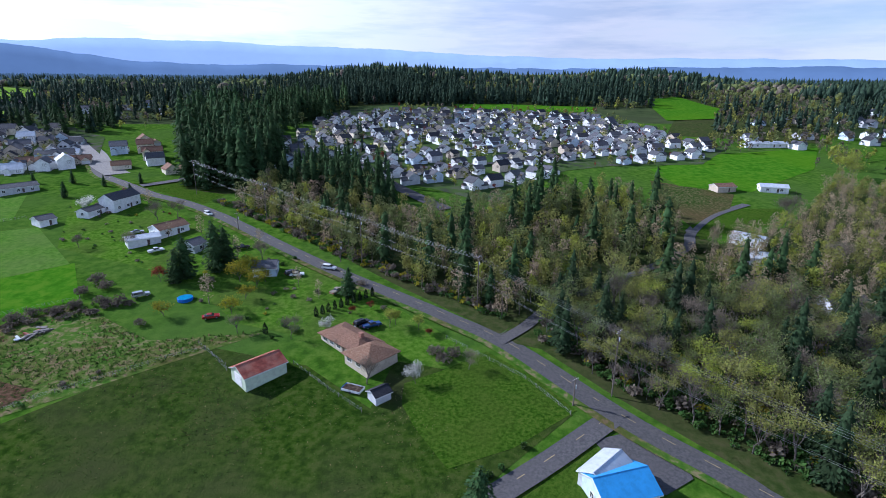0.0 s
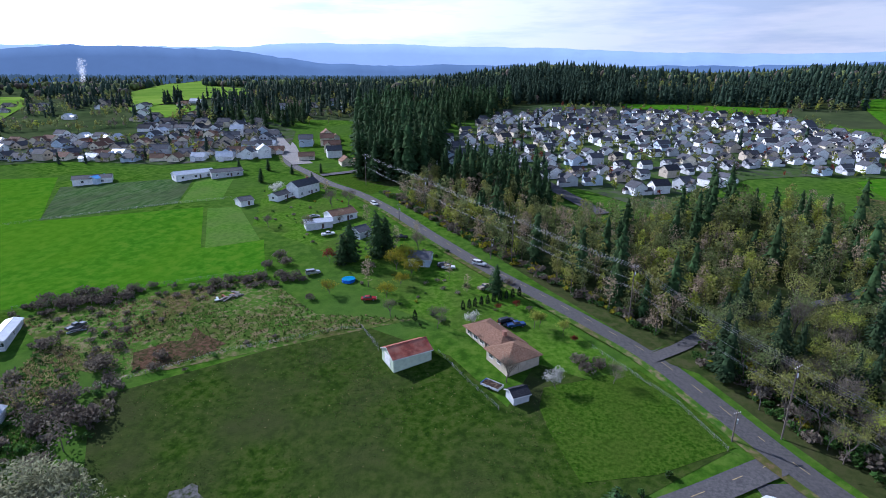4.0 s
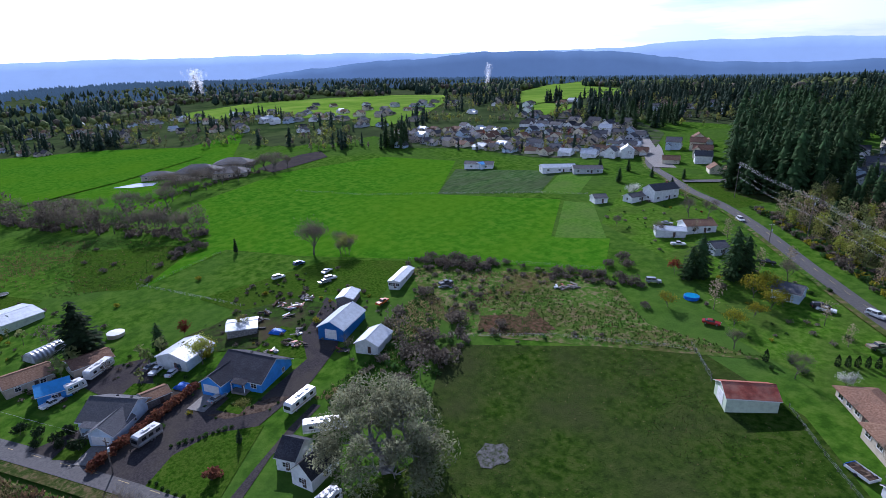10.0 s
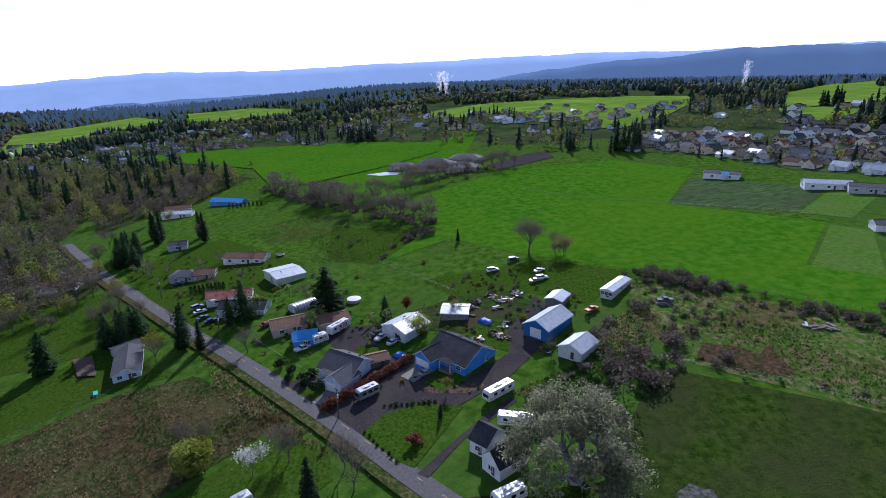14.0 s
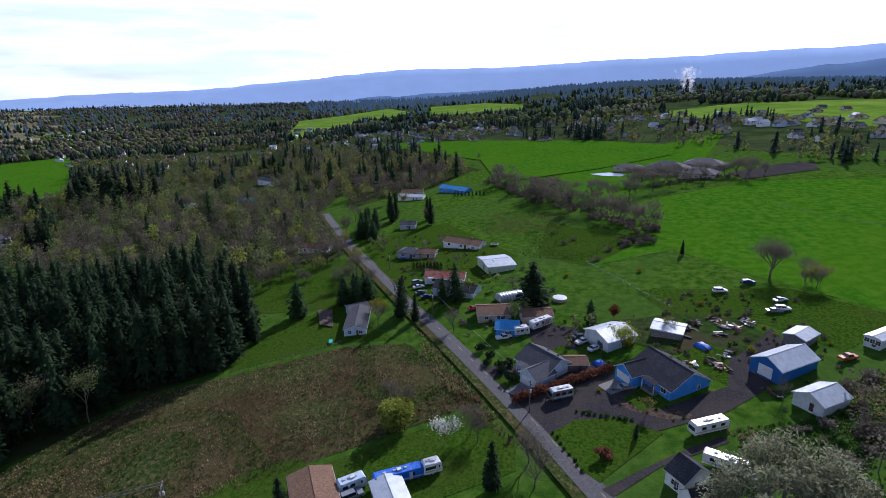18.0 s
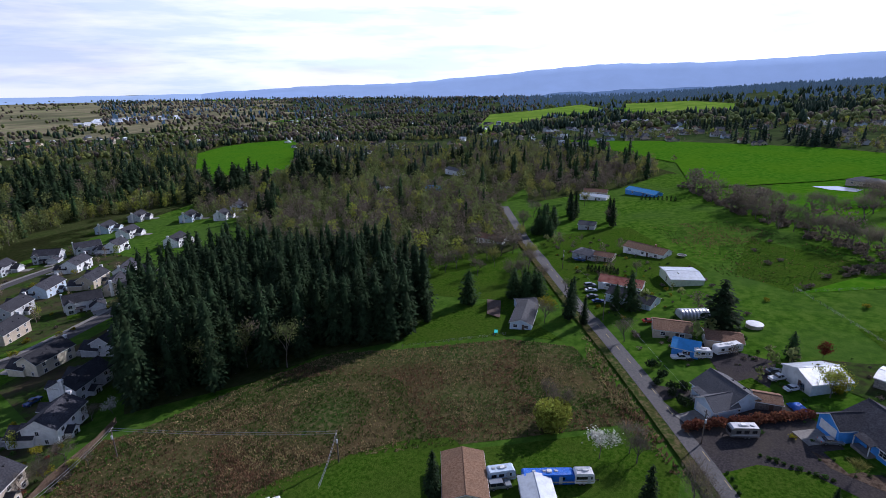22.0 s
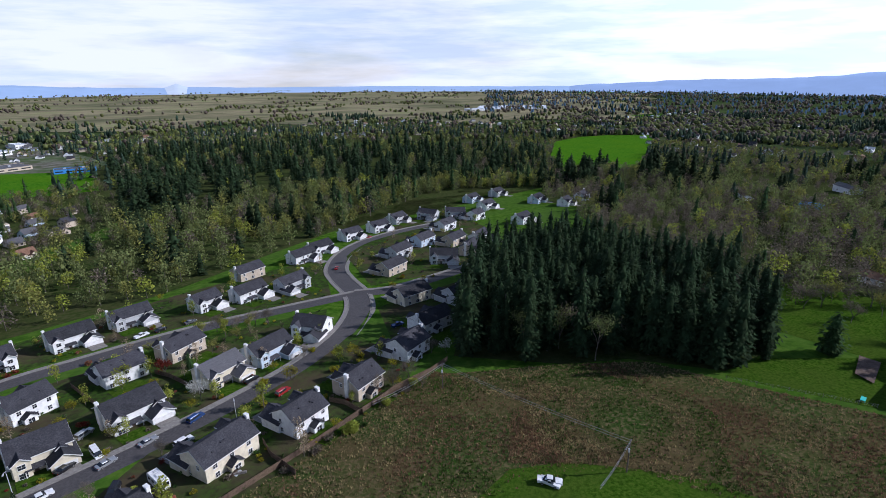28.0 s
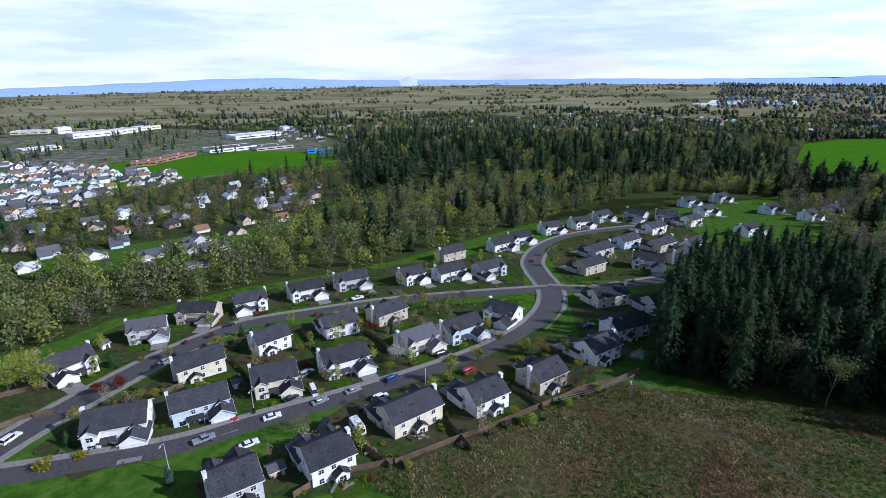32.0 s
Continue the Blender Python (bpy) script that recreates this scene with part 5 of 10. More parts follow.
TREE_KINDS = {}
TREE_SEED = random.Random(11)


def kind_of_tree(name, make, leaf, n=3, bark="bark", label="", category="tree"):
    TREE_KINDS[name] = dict(geos=[make(TREE_SEED) for i in range(n)], leaf=leaf, bark=bark, label=label, category=category)


kind_of_tree("fir", lambda r: fir_geo(r, 20, 3.6, 900, 0.62, 0.05, 7), "needle_dark", 4, label="tall dark green fir tree with drooping boughs")
kind_of_tree("spruce", lambda r: fir_geo(r, 12, 2.9, 700, 0.5, 0.02, 7), "needle", 3, label="dense green pyramid-shaped spruce tree")
kind_of_tree("blue_spruce", lambda r: conifer_geo(r, 7, 0.28, 18, 10, 0.02), "needle_blue", 2, label="small blue-green spruce tree")
kind_of_tree("alder", lambda r: broadleaf_geo(r, 13, 4.5, 0.7, 0.32, 1100, 0.95), "leaf_olive", 4, label="budding olive-green deciduous tree in early spring")
kind_of_tree("maple", lambda r: broadleaf_geo(r, 11, 3.2, 0.9, 0.3, 1000, 0.9), "leaf_lime", 3, label="lime-green deciduous tree in fresh spring leaf")
kind_of_tree("gold_tree", lambda r: broadleaf_geo(r, 6, 1.6, 1.0, 0.22, 800, 0.6), "leaf_gold", 2, label="yellow-green rounded tree in spring leaf")
kind_of_tree("willow", lambda r: great_willow_geo(r), "leaf_silver", 1, "bark_pale", label="broad silvery-grey willow tree coming into leaf")
kind_of_tree("bare", lambda r: bare_geo(r, 11, 2.6, 0.95, 1700, 0.8), "twig", 4, label="bare grey-brown deciduous tree without leaves")
kind_of_tree("blossom", lambda r: broadleaf_geo(r, 6, 1.5, 0.9, 0.2, 800, 0.55), "blossom", 2, label="small fruit tree in white blossom")
kind_of_tree("red_tree", lambda r: broadleaf_geo(r, 5, 1.3, 0.9, 0.22, 700, 0.5), "leaf_red", 2, label="small dark red-leaved tree")
kind_of_tree("bush", lambda r: bush_geo(r), "leaf_green", 3, label="rounded green garden shrub", category="shrub")
kind_of_tree("red_bush", lambda r: bush_geo(r), "leaf_red", 2, label="rounded red-leaved garden shrub", category="shrub")
kind_of_tree("rust_bush", lambda r: bush_geo(r, 1.4, 2.2, 360, 0.2), "leaf_rust", 2, label="rust-brown twiggy hedge shrub", category="shrub")
kind_of_tree("grey_bush", lambda r: bush_geo(r, 2.0, 2.2, 420, 0.2), "twig", 2, label="leafless grey and brown thicket shrub", category="shrub")
kind_of_tree("gold_bush", lambda r: bush_geo(r, 1.6, 2.0, 360, 0.2), "leaf_gold", 2, label="rounded yellow-green spring shrub", category="shrub")
kind_of_tree("juniper", lambda r: bush_geo(r, 1.9, 2.9, 520, 0.22), "needle_dark", 2, label="dark blue-green rounded juniper bush beside the lane", category="shrub")
kind_of_tree("sallow", lambda r: bush_geo(r, 4.6, 6.2, 3600, 0.32), "leaf_lime", 1, label="large rounded olive-green sallow bush coming into leaf", category="shrub")
kind_of_tree("column", lambda r: column_geo(r), "needle_dark", 2, label="narrow dark evergreen column tree", category="tree")
TREE_MESH = {}


def tree(kind, x, y, size=1.0, wide=None, group="", label="", turn=None):
    """One tree or shrub: trunk and crown under an empty at its foot. size: times the kind's own height."""
    k = TREE_KINDS[kind]
    i = TREE_SEED.randrange(len(k["geos"]))
    if (kind, i) not in TREE_MESH:
        made = []
        for nm, geo, material in (("trunk", k["geos"][i][0], k["bark"]), ("crown", k["geos"][i][1], k["leaf"])):
            me = bpy.data.meshes.new(nm)
            me.from_pydata(*[geo[0], [], geo[1]])
            me.materials.append(M[material])
            made.append(me)
        TREE_MESH[kind, i] = made
    o = new("shrub" if k["category"] == "shrub" else "tree")
    w = wide or size
    o.matrix_basis = pose(x, y, gz(x, y), 0, 0, TREE_SEED.uniform(0, 360) if turn is None else turn) @ Matrix.Diagonal((w, w, size, 1))
    tagged(o, label or k["label"], k["category"], group)
    for nm, me in zip(("stems" if k["category"] == "shrub" else "trunk", "crown"), TREE_MESH[kind, i]):
        c = new(nm, me)
        c.parent = o
    return o


def wood(name, places, label, category="woodland"):
    """Many trees as one mesh. places: (kind, x, y, size)."""
    arrays = {}
    mats, slot = [], {}
    vs, fs, ms = [], [], []
    off = 0
    for kind, x, y, size in places:
        k = TREE_KINDS[kind]
        i = TREE_SEED.randrange(len(k["geos"]))
        if (kind, i) not in arrays:
            got = []
            for geo, material in ((k["geos"][i][0], k["bark"]), (k["geos"][i][1], k["leaf"])):
                tri = []
                for f in geo[1]:
                    tri += [(f[0], f[j], f[j + 1]) for j in range(1, len(f) - 1)]
                got.append((np.array(geo[0]), np.array(tri, dtype=np.int32), material))
            arrays[kind, i] = got
        a = TREE_SEED.uniform(0, 6.283)
        c, s = math.cos(a) * size, math.sin(a) * size
        tall = size * TREE_SEED.uniform(0.88, 1.12)
        z0 = gz(x, y)
        for v, f, material in arrays[kind, i]:
            if material not in slot:
                slot[material] = len(mats)
                mats.append(M[material])
            w = np.empty_like(v)
            w[:, 0], w[:, 1], w[:, 2] = v[:, 0] * c - v[:, 1] * s + x, v[:, 0] * s + v[:, 1] * c + y, v[:, 2] * tall + z0
            vs.append(w)
            fs.append(f + off)
            ms.append(np.full(len(f), slot[material], dtype=np.int32))
            off += len(v)
    return big_mesh(name, np.concatenate(vs), np.concatenate(fs), mats, np.concatenate(ms), label, category)


def big_mesh(name, v, f, mats, mi, label, category):
    me = bpy.data.meshes.new(name)
    me.vertices.add(len(v))
    me.vertices.foreach_set("co", v.astype(np.float32).ravel())
    me.loops.add(f.size)
    me.loops.foreach_set("vertex_index", f.astype(np.int32).ravel())
    me.polygons.add(len(f))
    me.polygons.foreach_set("loop_start", np.arange(0, f.size, 3, dtype=np.int32))
    for m in mats:
        me.materials.append(m)
    me.polygons.foreach_set("material_index", mi.astype(np.int32))
    me.update(calc_edges=True)
    return tagged(new(name, me), label, category, kind="stuff")


# light trees for woods and for the distance
kind_of_tree("wood_fir", lambda r: fir_geo(r, 24, 4.6, 560, 0.68), "needle_dark", 7)
kind_of_tree("bulk_fir", lambda r: fir_geo(r, 22, 6.4, 170, 1.6, 0.02), "needle_dark", 7)
kind_of_tree("mid_fir", lambda r: fir_geo(r, 24, 4.8, 150, 1.25, 0.03), "needle", 8)
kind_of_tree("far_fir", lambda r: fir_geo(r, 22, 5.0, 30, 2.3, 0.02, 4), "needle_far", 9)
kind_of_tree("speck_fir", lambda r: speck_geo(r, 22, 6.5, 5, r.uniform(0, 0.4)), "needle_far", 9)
# Haze stands in this kind's bluish, glowing colour.
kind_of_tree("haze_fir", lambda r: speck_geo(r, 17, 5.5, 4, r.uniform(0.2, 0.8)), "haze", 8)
kind_of_tree("speck_leaf", lambda r: speck_geo(r, 14, 6.5, 5, 1.0), "leaf_moss", 8)
kind_of_tree("speck_gold", lambda r: speck_geo(r, 13, 6.0, 5, 1.0), "leaf_moss", 6)
kind_of_tree("speck_bare", lambda r: speck_geo(r, 13, 6.0, 5, 1.0), "twig", 6)
kind_of_tree("far_leaf", lambda r: crown_geo(r, 11, 3.6), "leaf_olive", 5)
kind_of_tree("far_lime", lambda r: crown_geo(r, 10, 3.4), "leaf_lime", 4)
kind_of_tree("far_red", lambda r: crown_geo(r, 9, 3.2, 0.2, 34, 1.0), "leaf_red", 4)
kind_of_tree("far_bare", lambda r: crown_geo(r, 10, 3.2, 0.25, 30, 1.1), "twig", 4)
kind_of_tree("far_moss", lambda r: crown_geo(r, 11, 3.6), "leaf_moss", 4)
kind_of_tree("wood_alder", lambda r: broadleaf_geo(r, 14, 4.0, 0.62, 0.24, 1000, 0.8, 3, 4, 4), "leaf_olive", 6)
kind_of_tree("wood_maple", lambda r: broadleaf_geo(r, 12, 3.0, 0.75, 0.24, 1000, 0.75, 3, 4, 4), "leaf_lime", 5)
kind_of_tree("wood_ash", lambda r: broadleaf_geo(r, 14, 4.0, 0.62, 0.24, 900, 0.85, 3, 4, 4), "leaf_moss", 6)
kind_of_tree("wood_bare", lambda r: bare_geo(r, 13, 4.5, 0.6, 700, 0.75, 3, 0.05, 4), "twig", 6)
kind_of_tree("mid_alder", lambda r: crown_geo(r, 14, 3.7, 0.12, 330, 0.42, 12), "leaf_olive", 7)
kind_of_tree("mid_maple", lambda r: crown_geo(r, 12, 3.5, 0.12, 330, 0.42, 12), "leaf_lime", 6)
kind_of_tree("mid_ash", lambda r: crown_geo(r, 14, 3.7, 0.1, 330, 0.42, 12), "leaf_moss", 7)
kind_of_tree("mid_bare", lambda r: crown_geo(r, 12, 3.4, 0.1, 300, 0.3, 12), "twig_tan", 6)
kind_of_tree("grove_alder", lambda r: crown_geo(r, 14, 5.6, 0.08, 190, 0.72, 14), "leaf_olive", 6)
kind_of_tree("grove_maple", lambda r: crown_geo(r, 13, 5.2, 0.08, 180, 0.72, 14), "leaf_lime", 6)
kind_of_tree("grove_ash", lambda r: crown_geo(r, 14, 5.8, 0.08, 190, 0.72, 14), "leaf_moss", 6)
kind_of_tree("grove_bare", lambda r: crown_geo(r, 12, 5.2, 0.08, 190, 0.55, 14), "twig", 6)
kind_of_tree("low_bush", lambda r: bush_geo(r, 1.3, 1.6, 60, 0.36), "leaf_green", 4)
kind_of_tree("low_grey", lambda r: bush_geo(r, 2.0, 2.2, 70, 0.42), "twig", 4)
kind_of_tree("low_gold", lambda r: bush_geo(r, 1.6, 2.0, 60, 0.4), "leaf_gold", 3)


def inside(x, y, outline):
    hit = False
    for (a, b), (c, d) in zip(outline, outline[1:] + outline[:1]):
        if (b > y) != (d > y) and x < (c - a) * (y - b) / (d - b) + a:
            hit = not hit
    return hit


GLADE = [(-494, -656), (-667, -874), (-772, -927), (-853, -926), (-927, -871), (-682, -640), (-516, -502), (-455, -514), (-430, -545)]


def fill(outline, n, kinds, lo=0.7, hi=1.15, seed=1, gap=0.0, keep_off=(), clump=0.0):
    """Random places inside an outline. kinds: names with weights. keep_off: lines with a clearance."""
    rnd = random.Random(seed)
    xs, ys = [p[0] for p in outline], [p[1] for p in outline]
    names, weights = list(kinds), list(kinds.values())
    out, tries = [], 0
    while len(out) < n and tries < n * 40:
        tries += 1
        x, y = rnd.uniform(min(xs), max(xs)), rnd.uniform(min(ys), max(ys))
        if not inside(x, y, outline) or inside(x, y, GLADE):
            continue
        if clump and noise.noise(Vector((x * clump, y * clump, 5.3))) + 0.5 * noise.noise(Vector((x * clump * 3.1, y * clump * 3.1, 1.3))) < rnd.uniform(-0.08, 0.22):
            continue
        if any(math.hypot(q.x - x, q.y - y) < far for line, far in keep_off for q in line):
            continue
        if gap and any(abs(p[1] - x) < gap and abs(p[2] - y) < gap for p in out):
            continue
        out.append((rnd.choices(names, weights)[0], x, y, rnd.uniform(lo, hi)))
    return out


def tufts(outline, n, materials, seed, lo=0.3, hi=0.9, label="tussocks of rough grass", name="grass_tufts", keep_off=()):
    """Tussocks of long grass: a few leaning blades each, all in one mesh."""
    rnd = random.Random(seed)
    xs, ys = [p[0] for p in outline], [p[1] for p in outline]
    vs, ms = [], []
    made = tries = 0
    while made < n and tries < n * 6:
        tries += 1
        x, y = rnd.uniform(min(xs), max(xs)), rnd.uniform(min(ys), max(ys))
        if not inside(x, y, outline):
            continue
        k = noise.noise(Vector((x * 0.06, y * 0.06, seed * 3.1)))
        if k < rnd.uniform(-0.6, 0.25):
            continue
        made += 1
        z, h = gz(x, y), rnd.uniform(lo, hi)
        mi = rnd.randrange(len(materials)) if rnd.random() < 0.35 else int(min(len(materials) - 1, max(0, (noise.noise(Vector((x * 0.03, y * 0.03, 7.7))) * 0.9 + 0.5) * len(materials))))
        for b in range(3):
            a, w = rnd.uniform(0, 6.283), h * rnd.uniform(0.2, 0.38)
            cx, cy = x + rnd.uniform(-0.3, 0.3) * h, y + rnd.uniform(-0.3, 0.3) * h
            ex, ey = math.cos(a), math.sin(a)
            vs += [(cx - ey * w, cy + ex * w, z - 0.05), (cx + ey * w, cy - ex * w, z - 0.05), (cx + ex * h * 0.6, cy + ey * h * 0.6, z + h * rnd.uniform(0.6, 1.0))]
            ms.append(mi)
    v = np.array(vs)
    return big_mesh(name, v, np.arange(len(v), dtype=np.int32).reshape(-1, 3), [M[m] for m in materials], np.array(ms), label, "grass")

# ---- yard things ----
def round_pool(x, y, r):
    o = base("paddling_pool", x, y, 0, "round blue garden pool on grass", "pool")
    piece("pool_wall", ring_tube([(0, 0, -0.2), (0, 0, 0.8), (0, 0, 0.9)], [r, r, r * 0.97], 20), M["tarp_blue"], o)
    piece("water", ring_tube([(0, 0, 0.82), (0, 0, 0.91)], [r * 0.93, r * 0.93], 20), M["water"], o)


def above_pool(x, y):
    o = base("above_ground_pool", x, y, 0, "round above-ground pool with white cover", "pool")
    piece("pool_wall", ring_tube([(0, 0, -0.3), (0, 0, 1.2)], [2.6, 2.6], 20), M["siding_tan"], o)
    piece("cover", ring_tube([(0, 0, 1.2), (0, 0, 1.26), (0, 0, 1.4)], [2.7, 2.6, 0.3], 20), M["plastic_white"], o)


def trampoline(x, y):
    o = base("trampoline", x, y, 0, "round black garden trampoline on grass", "trampoline")
    piece("mat", ring_tube([(0, 0, 0.85), (0, 0, 0.9)], [1.7, 1.7], 18), M["rubber"], o)
    piece("rim", joined(*[ring_tube([(2.0 * math.cos(a), 2.0 * math.sin(a), 0.9), (2.0 * math.cos(a + 0.35), 2.0 * math.sin(a + 0.35), 0.9)], [0.12, 0.12], 5) for a in [k * 0.349 for k in range(18)]]), M["siding_grey"], o)
    for k in range(6):
        shared("leg", "tramp", lambda: ring_tube([(0, 0, -0.3), (0, 0, 0.9)], [0.04, 0.04], 5), M["chrome"], o, pose(2 * math.cos(k), 2 * math.sin(k), 0))


def teal_bench(x, y):
    o = base("garden_table", x, y, 20, "teal plastic table on the lawn", "table")
    piece("tabletop", box(-1.2, 1.2, -0.6, 0.6, 0.72, 0.8), M["plastic_teal"], o)
    for a in (-1.0, 1.0):
        for b in (-0.5, 0.5):
            shared("leg", "table", lambda: box(-0.05, 0.05, -0.05, 0.05, -0.3, 0.72), M["plastic_teal"], o, pose(a, b, 0))


def garden_trailer(x, y, rot):
    o = base("utility_trailer", x, y, rot, "blue-sided utility trailer full of soil", "trailer")
    piece("bed", box(-2.4, 2.4, -1.3, 1.3, 0.4, 0.55), M["wood_grey"], o)
    for n, g in (("side_board", box(-2.4, 2.4, -1.36, -1.3, 0.4, 1.0)), ("side_board", box(-2.4, 2.4, 1.3, 1.36, 0.4, 1.0)), ("end_board", box(2.4, 2.46, -1.36, 1.36, 0.4, 1.0))):
        piece(n, g, M["plastic_white"], o)
    piece("end_board", box(-2.46, -2.4, -1.36, 1.36, 0.4, 1.0), M["tarp_blue"], o)
    rnd = random.Random(5)
    v = [(-2.3 + 4.6 * i / 9, -1.2 + 2.4 * j / 5, 0.6 + rnd.uniform(0.05, 0.4)) for j in range(6) for i in range(10)]
    piece("soil_load", (v, [(j * 10 + i, j * 10 + i + 1, j * 10 + i + 11, j * 10 + i + 10) for j in range(5) for i in range(9)]), M["soil"], o)
    for s in (-1, 1):
        shared("wheel", 3, lambda: ring_tube([(0, -0.1, 0), (0, 0.1, 0)], [0.34, 0.34], 12), M["rubber"], o, pose(0, s * 1.45, 0.34))


def tarp_heap(x, y):
    o = base("covered_pile", x, y, 30, "heap covered by a crumpled blue tarp", "pile")
    rnd = random.Random(int(x) + 9)
    n = 9
    v = []
    for j in range(n):
        for i in range(n):
            u, w = i / (n - 1) * 2 - 1, j / (n - 1) * 2 - 1
            z = max(0.0, 1.3 * (1 - max(abs(u), abs(w)) ** 3)) + rnd.uniform(-0.12, 0.12)
            v.append((u * 2.6, w * 1.6, z - 0.1))
    piece("tarp", (v, [(j * n + i, j * n + i + 1, j * n + i + n + 1, j * n + i + n) for j in range(n - 1) for i in range(n - 1)]), M["tarp_blue"], o)
    for k in (-1, 1):
        shared("weight", 1, lambda: ring_tube([(0, 0, 0), (0, 0, 0.3)], [0.3, 0.3], 10), M["rubber"], o, pose(k * 1.9, 1.8, -0.1))


def quonset(x, y, rot):
    """A half-round ribbed steel hut."""
    o = base("arched_hut", x, y, rot, "silver half-round ribbed steel hut", "hut")
    n, v, f = 14, [], []
    for i in range(17):
        r = 2.9 + (0.1 if i % 2 else 0.0)
        for k in range(n + 1):
            a = math.pi * k / n
            v.append((-5 + 10 * i / 16, r * math.cos(a), r * math.sin(a)))
        if i:
            f += [((i - 1) * (n + 1) + k, (i - 1) * (n + 1) + k + 1, i * (n + 1) + k + 1, i * (n + 1) + k) for k in range(n)]
    piece("shell", (v, f), M["chrome"], o)
    for s in (-1, 1):
        piece("end_wall", ([(s * 4.9, 2.85 * math.cos(math.pi * k / n), 2.85 * math.sin(math.pi * k / n)) for k in range(n + 1)], [tuple(range(n + 1))]), M["roof_white"], o)
        piece("hut_door", box(s * 4.95 - 0.05, s * 4.95 + 0.05, -1.2, 1.2, 0, 2.1), M["siding_grey"], o)


def smoke_plume(x, y, h, r, seed):
    """A column of white smoke that leans and widens upwards, of many thin shreds."""
    rnd = random.Random(seed)
    o = base("smoke_plume", x, y, 0, "white smoke rising from a garden fire far off", "smoke")
    cs = []
    for i in range(900):
        f = rnd.random() ** 1.6
        q = r * (0.25 + 0.75 * f)
        cs.append((rnd.gauss(0, q * 0.5) + f * h * 0.35, rnd.gauss(0, q * 0.5) - f * h * 0.2, f * h + rnd.gauss(0, 2.0)))
    piece("plume", quad_cloud(cs, r * 0.3, rnd), M["smoke"], o)


def scrap_pile(x, y, seed):
    """A heap of boards, sheets and tubs."""
    rnd = random.Random(seed)
    o = base("scrap_pile", x, y, rnd.uniform(0, 360), "untidy heap of weathered boards and scrap", "scrap", "scrap heaps")
    for i in range(7):
        l, w = rnd.uniform(1.2, 3.6), rnd.uniform(0.2, 0.9)
        shared("board", (seed, i), lambda: box(-l / 2, l / 2, -w / 2, w / 2, 0, rnd.uniform(0.05, 0.5)), M[rnd.choice(("wood_grey", "wood_grey", "wood_grey", "wood_fence", "soil", "roof_grey", "roof_white", "roof_rust", "rubber"))], o,
               pose(rnd.uniform(-1.8, 1.8), rnd.uniform(-1.4, 1.4), rnd.uniform(-0.05, 0.5), rnd.uniform(-12, 12), rnd.uniform(-12, 12), rnd.uniform(0, 180)))


def street_lamp(x, y):
    o = base("street_lamp", x, y, 90, "slim grey street lamp by the kerb", "street lamp", "street lamps")
    piece("pole", ring_tube([(0, 0, -0.5), (0, 0, 4), (0, 0, 7.6)], [0.1, 0.08, 0.06], 7), M["siding_grey"], o)
    piece("arm", ring_tube([(0, 0, 7.5), (0.8, 0, 7.9), (1.6, 0, 7.95)], [0.05, 0.045, 0.04], 6), M["siding_grey"], o)
    piece("lamp_head", box(1.4, 2.1, -0.14, 0.14, 7.85, 8.05), M["siding_grey"], o)

make_ground()
MAIN_ROAD = [(120.0, 15.0), (92.0, 46.0), (64.4, 78.1), (46.9, 98.5), (26.8, 128.2), (12.5, 142.6), (-4.4, 158.2), (-24.4, 175.8), (-49.0, 200.3), (-80.7, 233.6), (-106.3, 256.5), (-128.3, 271.1), (-151.7, 291.9), (-173.8, 312.2), (-197.2, 349.8), (-229.7, 398.1)]
LANE = [(43.3, 97.4), (18.3, 80.5), (-32.0, 51.0), (-82.5, 21.5), (-113.5, 4.5), (-152.0, -18.0), (-191.8, -42.4), (-235.5, -68.5), (-274.5, -92.0), (-363.4, -140.1)]
STREET = [(150.0, -96.0), (94.6, -104.6), (62.3, -112.5), (44.3, -122.1), (23.1, -132.3), (-1.8, -145.6), (-25.8, -161.9), (-45.4, -182.2), (-57.9, -204.6), (-63.1, -226.6), (-63.2, -251.9), (-65.7, -274.0), (-78.0, -301.1), (-100.0, -325.2), (-135.0, -341.9), (-170.7, -350.1)]
CRESCENT = [(-63.0, -224.0), (-29.5, -220.8), (8.9, -215.3), (41.8, -205.1), (69.3, -193.6), (87.0, -170.1), (98.0, -144.9), (106.0, -122.0), (110.0, -103.0)]
SIDE_STREET = [(-61.7, -225.3), (-80.5, -221.5), (-108.1, -228.3), (-136.7, -238.1), (-176.5, -253.0)]


def road(name, line, width, material, label, kerbs=False, lines=False, lift=0.12):
    base = ribbon(name, line, width, material, lift)
    tagged(base, label, "road", kind="structure")
    if lines:
        ribbon("centre_line", line, 0.16, M["paint_line"], lift + 0.03, dash=(3.0, 6.0), parent=base)
    if kerbs:
        for s in (1, -1):
            tagged(ribbon("kerb", line, 0.35, M["concrete"], lift + 0.15, s * (width / 2 + 0.17), 0.3), "pale concrete kerb along the street", "kerb", kind="structure")
            tagged(ribbon("pavement", line, 1.7, M["concrete"], lift + 0.08, s * (width / 2 + 1.3), 0.3), "pale concrete pavement beside the street", "pavement", kind="structure")
    return base


